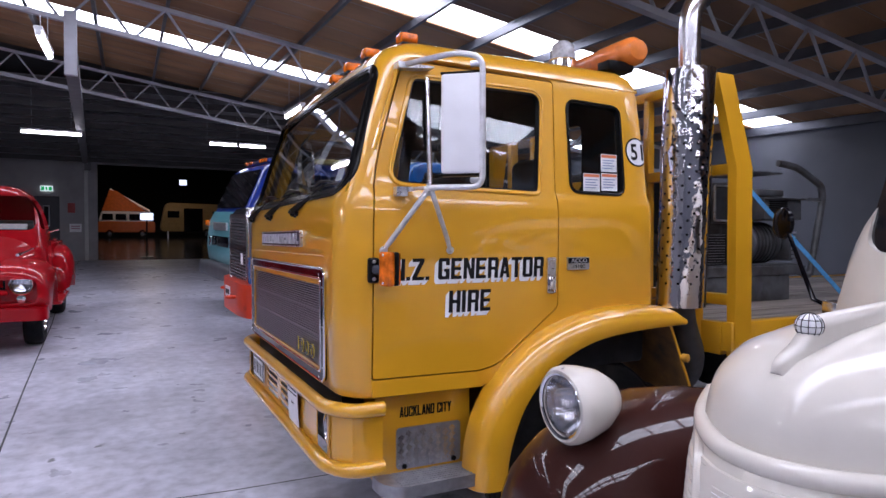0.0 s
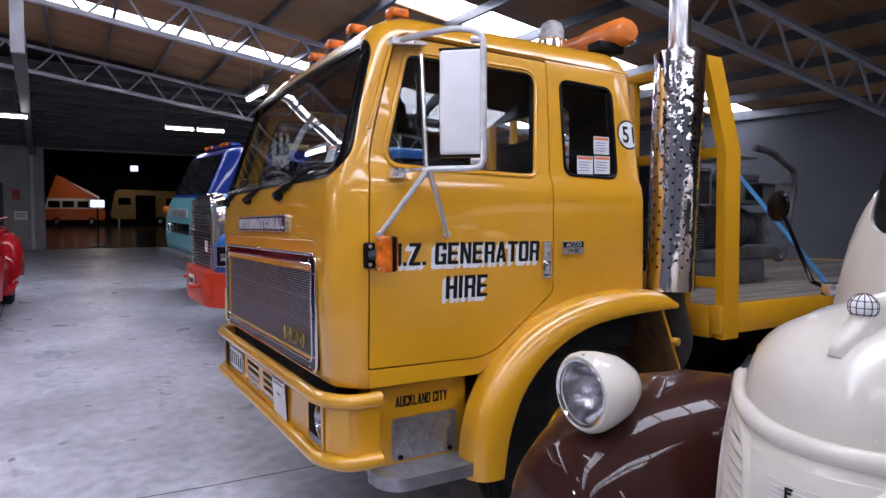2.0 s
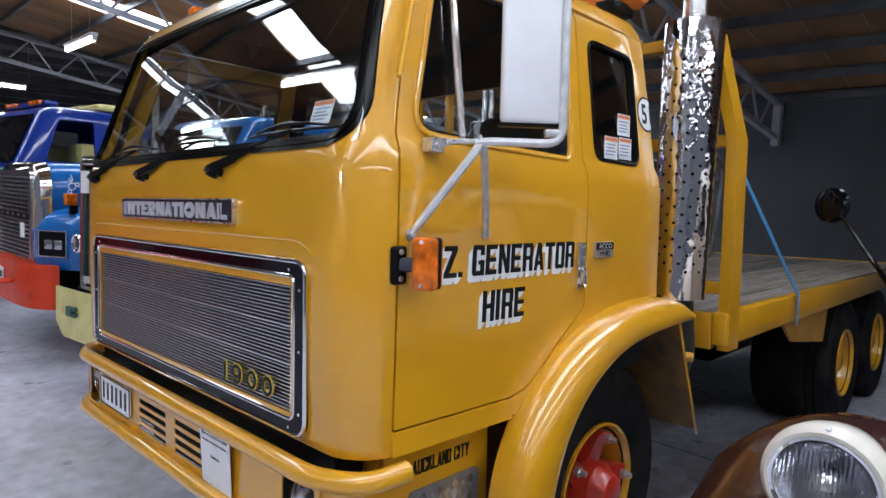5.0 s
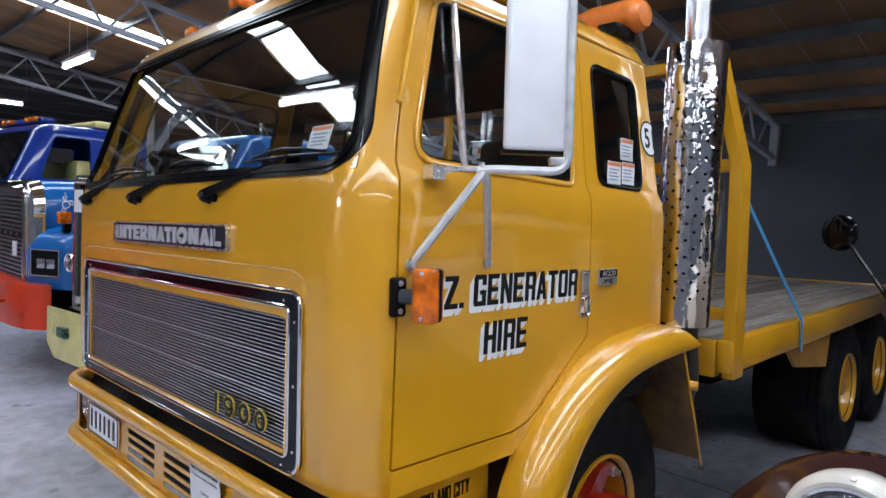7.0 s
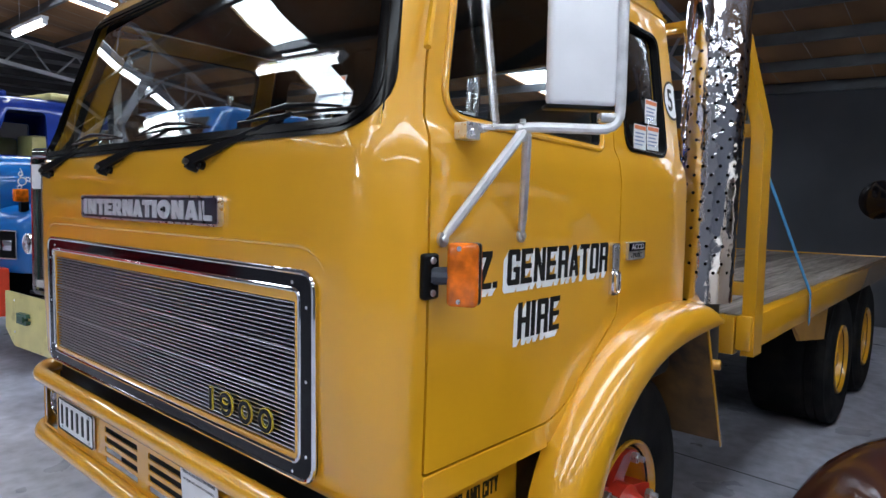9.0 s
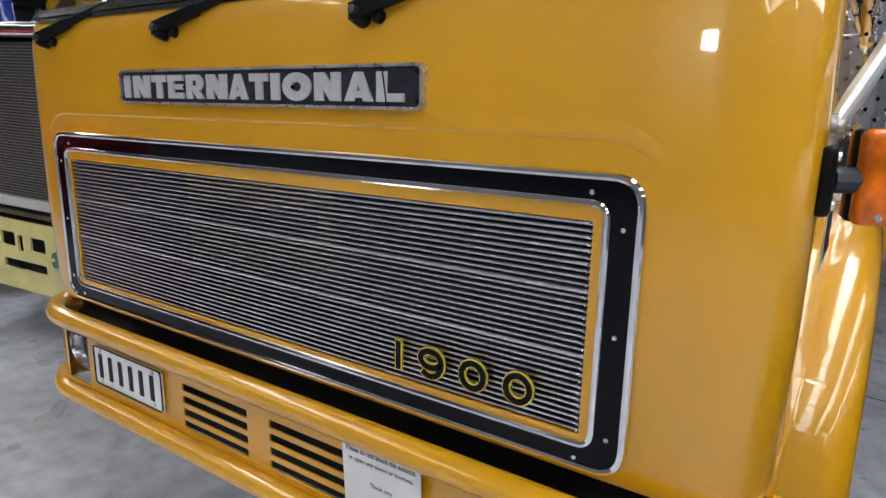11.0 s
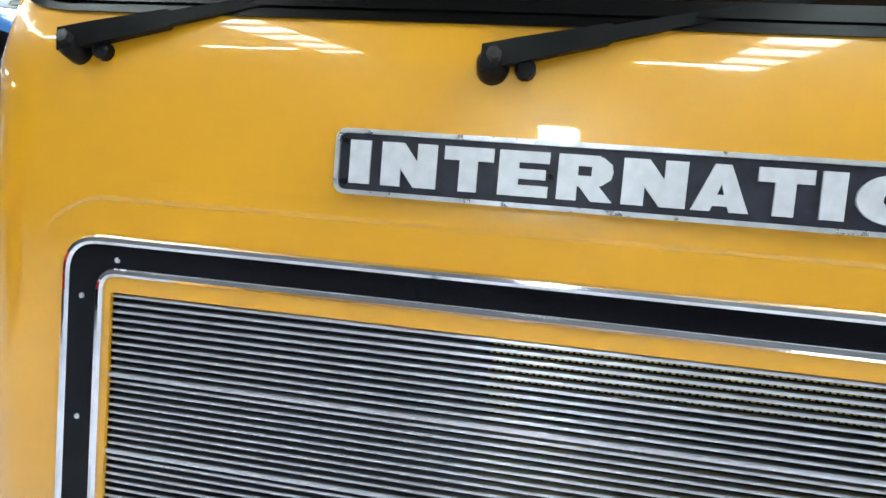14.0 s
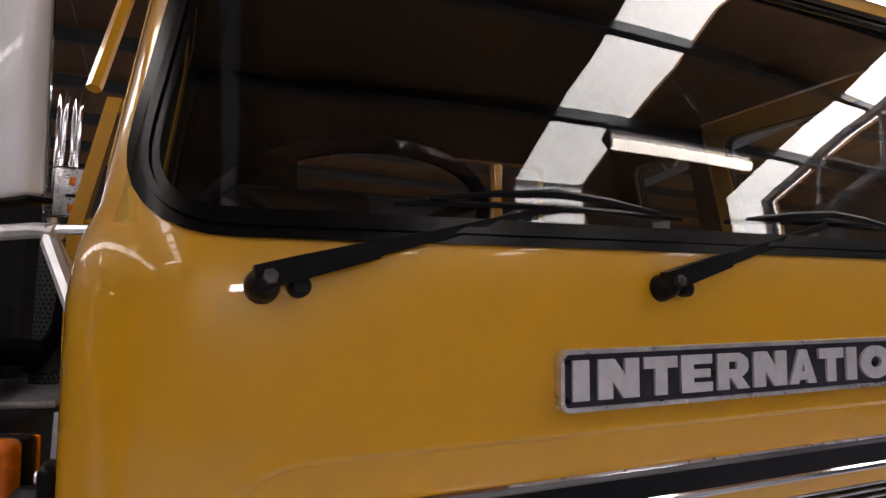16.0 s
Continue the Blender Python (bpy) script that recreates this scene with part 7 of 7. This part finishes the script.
for k in range(16):
    z = 1.222 - k * 0.009
    w_ = 0.05 - 0.0012 * k
    part("shield_line", tube(B(), [(prow(y, nose_x(z)) - 0.0065, y, z) for y in (-w_, -w_ / 2, 0.0, w_ / 2, w_)], 0.0008, 4), WHITE, sh)
orn = thing("bonnet_ornament", "white winged ornament with a black globe", "")
orn.parent = fg
FIN = ((0.124, 0.004, 1.462, 1.474), (0.13, 0.011, 1.458, 1.483), (0.15, 0.016, 1.46, 1.498), (0.185, 0.02, 1.47, 1.514), (0.215, 0.021, 1.47, 1.545), (0.25, 0.02, 1.47, 1.570), (0.5, 0.016, 1.51, 1.588), (0.8, 0.012, 1.56, 1.603), (1.25, 0.006, 1.60, 1.62))
part("fin", loft(B(), [[(x, q * w_, z0 + (z1 - z0) * h) for q, h in ((-1.3, 0), (-1, 0.3), (-1, 0.75), (-0.7, 0.93), (0, 1.0), (0.7, 0.93), (1, 0.75), (1, 0.3), (1.3, 0))] for x, w_, z0, z1 in FIN]), CREAM, orn, smooth=60)
part("globe", lathe(B(), [(0.026 * math.sin(q), -0.026 * math.cos(q)) for q in (math.pi * j / 12 for j in range(13))], (0.225, 0.0, 1.548), (0, 0, 1), 24, cap=False), WHITE, orn)
bm = B()
for k in range(6):
    a = math.pi * k / 6
    tube(bm, [(0.225 + 0.0263 * math.cos(t) * math.cos(a), 0.0263 * math.cos(t) * math.sin(a), 1.548 + 0.0263 * math.sin(t)) for t in (2 * math.pi * j / 20 for j in range(20))], 0.001, 4, closed=True)
for zz in (-0.013, 0.0, 0.013):
    r_ = math.sqrt(0.0263 ** 2 - zz ** 2)
    tube(bm, [(0.225 + r_ * math.cos(t), r_ * math.sin(t), 1.548 + zz) for t in (2 * math.pi * j / 20 for j in range(20))], 0.001, 4, closed=True)
part("globe_lines", bm, INK, orn, "black globe lines")
for s in (-1, 1):
    bm = B()
    loft(bm, [dome_section(x, hw, z0, z1, 2.3, 24, s * yc) for x, hw, z0, z1, yc in ((0.03, 0.08, 0.66, 0.74, 0.71), (0.045, 0.16, 0.58, 0.87, 0.72), (0.07, 0.225, 0.53, 0.965, 0.73), (0.11, 0.275, 0.5, 1.035, 0.735), (0.2, 0.32, 0.48, 1.10, 0.74), (0.35, 0.35, 0.6, 1.155, 0.74), (0.55, 0.36, 0.75, 1.187, 0.74), (0.75, 0.36, 0.75, 1.177, 0.74), (0.95, 0.355, 0.7, 1.142, 0.74), (1.2, 0.35, 0.5, 1.075, 0.74), (1.45, 0.34, 0.42, 0.965, 0.72), (1.7, 0.32, 0.4, 0.75, 0.70), (1.85, 0.3, 0.4, 0.5, 0.70))])
    part("front_fender", bm, BROWN, fg, "glossy maroon brown fender", 70)
    hp = thing("headlamp", "cream torpedo headlamp on the fender", "")
    hp.parent = fg
    ax = Vector((-1.0, 0.0, -0.03)).normalized()
    o = (0.145, s * 0.686, 1.206)
    part("lamp_shell", lathe(B(), [(0.0, -0.205), (0.03, -0.195), (0.065, -0.165), (0.095, -0.115), (0.112, -0.055), (0.117, -0.02), (0.115, 0.0), (0.105, 0.012), (0.094, 0.008), (0.092, -0.005)], o, ax, 36, cap=False), CREAM, hp)
    part("chrome_ring", lathe(B(), [(0.098, 0.008), (0.096, 0.015), (0.09, 0.012)], o, ax, 36, cap=False), CHROME, hp)
    part("reflector", lathe(B(), [(0.0, -0.085), (0.03, -0.078), (0.06, -0.055), (0.092, -0.004)], o, ax, 36, cap=False), REFLECTOR, hp)
    part("bulb", lathe(B(), [(0.0, -0.02), (0.016, -0.03), (0.02, -0.05), (0.012, -0.075), (0.0, -0.08)], o, ax, 14, cap=False), CHROME_W, hp)
    lens = part("lens", lathe(B(), [(0.092, 0.0), (0.08, 0.010), (0.05, 0.019), (0.02, 0.023), (0.0, 0.0235)], o, ax, 40, cap=False), RIBBED, hp, "ribbed clear lens")
    lens.visible_shadow = False
    part("lens_gasket", lathe(B(), [(0.0965, 0.006), (0.094, 0.013), (0.0905, 0.007)], o, ax, 36, cap=False), INK, hp, "dark rubber gasket")
    part("rim_screw", lathe(B(), [(0.006, 0.0), (0.005, 0.003), (0.0, 0.003)], (o[0] - 0.005, o[1], o[2] + 0.112), (-0.6, 0, 1), 8), STEEL, hp)
    part("lamp_foot", lathe(B(), [(0.045, -0.12), (0.03, -0.06), (0.035, 0.0)], (0.2, s * 0.70, 1.13), (0, 0, 1), 16), BROWN, hp)
    mr = thing("side_mirror", "round black mirror on a black arm", "")
    mr.parent = fg
    part("mirror_arm", tube(B(), [(1.50, s * 0.74, 1.42), (1.47, s * 0.80, 1.45), (1.56, s * 0.94, 1.62), (1.63, s * 1.05, 1.755)], [0.009, 0.010, 0.009, 0.008], 8), GLOSSBLACK, mr)
    part("mirror_head", lathe(B(), [(0.0, -0.022), (0.045, -0.019), (0.068, -0.007), (0.072, 0.004), (0.068, 0.01), (0.0, 0.01)], (1.63, s * 1.06, 1.755), (0.93, s * -0.38, 0), 28), GLOSSBLACK, mr)
    part("arm_bracket", box(1.46, 1.54, *sorted((s * 0.68, s * 0.76)), 1.40, 1.45, 0.006), CHROME_W, mr)
    simple_wheel(fg, 0.65, s * 0.92, 0.42, 0.2, s, CREAM)
    part("grille_hook", tube(B(), [(0.28, s * 0.42, 0.88), (0.24, s * 0.47, 0.895), (0.22, s * 0.52, 0.88)], 0.012, 8), CREAM, fg)
part("apron", box(-0.02, 0.4, -0.45, 0.45, 0.4, 0.62, 0.08, 3), BROWN, fg)
part("bumper", prism(B(), rpoly([(-0.35, -0.9), (-0.38, 0.0), (-0.35, 0.9), (-0.30, 0.9), (-0.33, 0.0), (-0.30, -0.9)], 0.03), "z", 0.42, 0.56), CREAM, fg, "cream bumper")
vc = [(1.30, 0.60, 0.95, 1.60, 3.0), (1.36, 0.68, 0.6, 1.66, 3.6), (1.42, 0.72, 0.5, 1.84, 4.2), (1.48, 0.735, 0.5, 1.97, 4.2), (1.57, 0.74, 0.5, 2.05, 4.0), (1.72, 0.745, 0.5, 2.09, 3.6), (2.2, 0.75, 0.5, 2.12, 3.4), (2.7, 0.74, 0.5, 2.05, 3.2), (2.8, 0.66, 0.55, 1.9, 3.0)]
vm = mesh_of(loft(B(), [dome_section(*a, n=32) for a in vc]))
vi = mesh_of(loft(B(), [dome_section(x + (0.06 if i == 0 else -0.05 if i == len(vc) - 1 else 0), hw - 0.05, z0 + 0.05, z1 - 0.05, p, n=32) for i, (x, hw, z0, z1, p) in enumerate(vc)]))
vm = carve(vm, vi)
for y0, y1 in ((-0.585, -0.03), (0.03, 0.585)):
    vm = carve(vm, mesh_of(prism(B(), rrect(y0, y1, 1.655, 1.93, 0.09), "x", 1.2, 1.8)))
vm = carve(vm, mesh_of(prism(B(), rpoly([(1.74, 1.58), (2.4, 1.58), (2.4, 1.93), (1.80, 1.93)], 0.06), "y", -1.2, 1.2)))
part("cab", vm, CREAM, fg, "cream rounded cab", 40)
part("windscreen", loft(B(), [[(1.425, y, 1.63) for y in (-0.6, 0.6)], [(1.545, y, 1.95) for y in (-0.585, 0.585)]], cap=False, closed=False), mat("dark_screen", (0.012, 0.012, 0.014), 0.04, coat=0.6), fg, "dark split windscreen")
part("tray", box(2.9, 5.5, -0.85, 0.85, 0.8, 1.05, 0.02), BROWN, fg)

# generator set on the deck
gs = thing("generator_set", "old grey engine generator set on a steel base", "generator", m=LEAN)
GREYM = mat("grey_machine_paint", (0.085, 0.088, 0.095), 0.5, 0.2, var=0.3, scale=8, stain=(0.035, 0.03, 0.028), stain_scale=6)
GDARK = mat("oily_engine_metal", (0.03, 0.03, 0.032), 0.45, 0.4, var=0.4, scale=14)
for y0 in (3.46, 4.1):
    part("base_beam", box(3.72, 4.80, y0, y0 + 0.12, 1.39, 1.458, 0.006), GREYM, gs)
    part("skid_block", box(3.72, 4.62, y0 + 0.01, y0 + 0.11, 1.2, 1.39, 0.006), GREYM, gs, "grey steel skid")
part("base_plate", box(3.72, 4.78, 3.47, 4.2, 1.458, 1.47), GREYM, gs, smooth=0)
part("alternator", lathe(B(), [(0.06, -0.02), (0.13, 0.0), (0.155, 0.03), (0.155, 0.07), (0.165, 0.08), (0.165, 0.34), (0.15, 0.38), (0.13, 0.42)], (4.30, 3.74, 1.63), (1, 0, 0), 28), GREYM, gs, "grey alternator body")
for k in range(6):
    part("alternator_rib", lathe(B(), [(0.165, 0.0), (0.172, 0.004), (0.172, 0.012), (0.165, 0.016)], (4.40 + k * 0.04, 3.74, 1.63), (1, 0, 0), 28, cap=False), GDARK, gs)
part("fan_ring", lathe(B(), [(0.12, 0.0), (0.135, -0.015), (0.14, 0.0), (0.14, 0.04), (0.12, 0.04)], (4.24, 3.66, 1.62), (1, -0.3, 0), 28), STEEL, gs, "bright pulley ring")
part("fan_hub", lathe(B(), [(0.05, -0.03), (0.05, 0.05), (0.0, 0.05)], (4.22, 3.66, 1.62), (1, -0.3, 0), 16), GDARK, gs)
part("end_cover", box(4.74, 4.80, 3.56, 3.9, 1.49, 1.75, 0.02), GREYM, gs)
for k in range(7):
    part("vent_slat", box(4.765, 4.805, 3.545, 3.565, 1.515 + k * 0.031, 1.533 + k * 0.031), STEEL, gs, smooth=0)
part("engine_block", box(3.95, 4.22, 3.55, 4.0, 1.47, 1.80, 0.03, 3), GDARK, gs, "dark oily engine block")
part("control_box", box(4.36, 4.80, 3.5, 3.95, 1.81, 1.965, 0.006), GREYM, gs)
bm = B()
for i in range(13):
    for j in range(7):
        bx(bm, 4.415 + i * 0.0165, 4.427 + i * 0.0165, 3.493, 3.4995, 1.842 + j * 0.0165, 1.852 + j * 0.0165)
part("vent_grid", bm, BLACK, gs, "dark vent holes", smooth=0)
part("box_lid", box(4.34, 4.82, 3.48, 3.97, 1.965, 1.975, 0.003), GREYM, gs)
part("tank", box(4.30, 4.62, 3.52, 3.9, 1.985, 2.04, 0.015), GREYM, gs)
part("switch_panel", box(3.79, 3.985, 3.48, 3.56, 1.775, 2.06, 0.008), GDARK, gs)
part("panel_frame", frame_ring(B(), rrect(3.81, 3.965, 1.80, 2.035, 0.004, 1), 0.014, "y", 3.47, 3.48), STEEL, gs, smooth=0)
part("radiator_core", box(3.75, 3.95, 3.52, 4.1, 1.47, 1.70), GDARK, gs)
for k in range(12):
    part("radiator_wire", box(3.745, 3.955, 3.512, 3.518, 1.48 + k * 0.019, 1.483 + k * 0.019), STEEL, gs, smooth=0)
part("hoop_pipe", tube(B(), bend([(4.52, 3.5, 2.239), (4.74, 3.5, 2.22), (5.04, 3.5, 2.09), (5.06, 3.5, 1.99), (4.93, 3.52, 1.35), (4.80, 3.55, 1.42)], 0.08), 0.026, 10), GREYM, gs, "bent grey pipe")
part("hoop_clip", box(4.86, 5.05, 3.49, 3.51, 1.96, 1.985), GREYM, gs, smooth=0)
part("canopy_rail", tube(B(), bend([(4.0, 3.52, 2.0), (4.13, 3.52, 2.13), (4.25, 3.52, 2.17)], 0.06), 0.02, 8), GREYM, gs)
part("top_sheet", box(4.18, 4.57, 3.5, 3.95, 2.158, 2.168), GREYM, gs, "loose metal top sheet", smooth=0)

bm = B()
P = [Vector(p) for p in ((3.10, 2.70, 1.98), (4.06, 2.638, 1.222), (4.065, 2.636, 1.21), (4.065, 2.636, 1.04))]
loft(bm, [[p + Vector(o) for o in ((-0.013, -0.002, -0.008), (0.013, -0.002, 0.008), (0.013, 0.002, 0.008), (-0.013, 0.002, -0.008))] for p in P])
st_ = part("tie_down_strap", bm, STRAP, m=LEAN, smooth=20)
tagged(st_, "blue webbing tie-down strap from headboard to deck rail", "strap")

# things in the dark hall beyond
def kombi():
    k = thing("camper_van", "orange and white camper van with a raised roof tent", "van", m=pose(-1.75, 50, 0) @ Matrix.Diagonal((0.82, 1, 1, 1)))
    KO = mat("orange_van_paint", (0.55, 0.12, 0.02), 0.35, coat=0.5)
    body = mesh_of(loft(B(), [[(x, s, z) for x, z in rpoly([(0.0, 0.45), (4.4, 0.45), (4.4, 1.2), (0.0, 1.2)], 0.15)] for s in (0.0, 1.75)]))
    part("body", body, KO, k, "orange lower body", 30)
    part("upper_body", loft(B(), [[(x, s, z) for x, z in rpoly([(0.05, 1.2), (4.3, 1.2), (4.1, 1.9), (0.3, 1.9)], 0.15)] for s in (0.05, 1.7)]), WHITE, k, "white upper body", 30)
    for x in (0.35, 1.35, 2.4, 3.4):
        part("window", box(x, x + 0.8, 0.03, 0.06, 1.3, 1.72), GLOSSBLACK, k, smooth=0)
    part("roof_tent", prism(B(), [(0.3, 1.92), (3.7, 1.92), (1.5, 3.3), (0.9, 3.4)], "y", 0.3, 1.5), KO, k, "orange raised roof tent", smooth=20)
    part("roof_lid", tube(B(), [(0.9, 0.9, 3.42), (4.0, 0.9, 1.95)], 0.1, 6), WHITE, k)
    for x in (0.9, 3.4):
        t = simple_wheel(k, x, 0.0, 0.32, 0.2, -1)


kombi()
cv = thing("caravan", "cream vintage caravan with a dark open door", "caravan", m=pose(2.2, 50.5, 0))
CV = mat("caravan_cream", (0.30, 0.21, 0.10), 0.5)
part("body", loft(B(), [[(x, s, z) for x, z in rpoly([(0.0, 0.5), (5.2, 0.5), (5.0, 2.5), (0.4, 2.6)], 0.4)] for s in (0.0, 2.0)]), CV, cv, "cream caravan body", 30)
part("doorway", box(1.6, 2.9, -0.02, 0.02, 0.5, 2.2), GLOSSBLACK, cv, smooth=0)
part("window", box(0.5, 1.3, -0.02, 0.02, 1.5, 2.0), GLOSSBLACK, cv, smooth=0)
part("window", box(3.6, 4.5, -0.02, 0.02, 1.5, 2.0), GLOSSBLACK, cv, smooth=0)
simple_wheel(cv, 3.2, -0.02, 0.35, 0.2, -1)
part("jack_leg", box(0.5, 0.6, 0.3, 0.4, 0.0, 0.5), STEEL, cv)
mo = thing("information_screen", "lit white information screen on a stand", "screen", m=pose(0.78, 28.5, 0) @ Matrix.Diagonal((0.8, 1, 1, 1)))
part("screen", box(-0.3, 0.3, -0.02, 0.02, 1.50, 1.78), mat("lit_screen", (0.75, 0.85, 1.0), 0.4, emit=1.6), mo, smooth=0)
part("screen_back", box(-0.33, 0.33, 0.02, 0.06, 1.47, 1.81, 0.01), BLACK, mo)
part("stand_post", box(-0.04, 0.04, 0.02, 0.08, 0.03, 1.5), BLACK, mo)
part("stand_foot", box(-0.3, 0.3, -0.2, 0.3, 0.0, 0.03), BLACK, mo)
hl_ = thing("hall_light", "bright lit panel high in the dark hall", "light", m=pose(3.87, 52, 0))
part("panel", box(-0.25, 0.25, 0, 0.05, 3.95, 4.35), bpy.data.materials["lit_screen"], hl_, smooth=0)
part("post", box(-0.05, 0.05, 0.05, 0.1, 0.0, 4.3), BLACK, hl_)
# lamp added out of view to brighten the camper van
lmp = thing("hall_lamp", "unseen warm lamp added to light the camper van", "ceiling light", m=pose(1.5, 47.5, 6.9))
part("shade", box(-0.6, 0.6, -0.3, 0.3, 0.0, 0.1), BLACK, lmp)
part("diffuser", box(-0.55, 0.55, -0.25, 0.25, -0.02, 0.0), mat("warm_fill", (1.0, 0.8, 0.55), 0.4, emit=80.0), lmp, smooth=0)
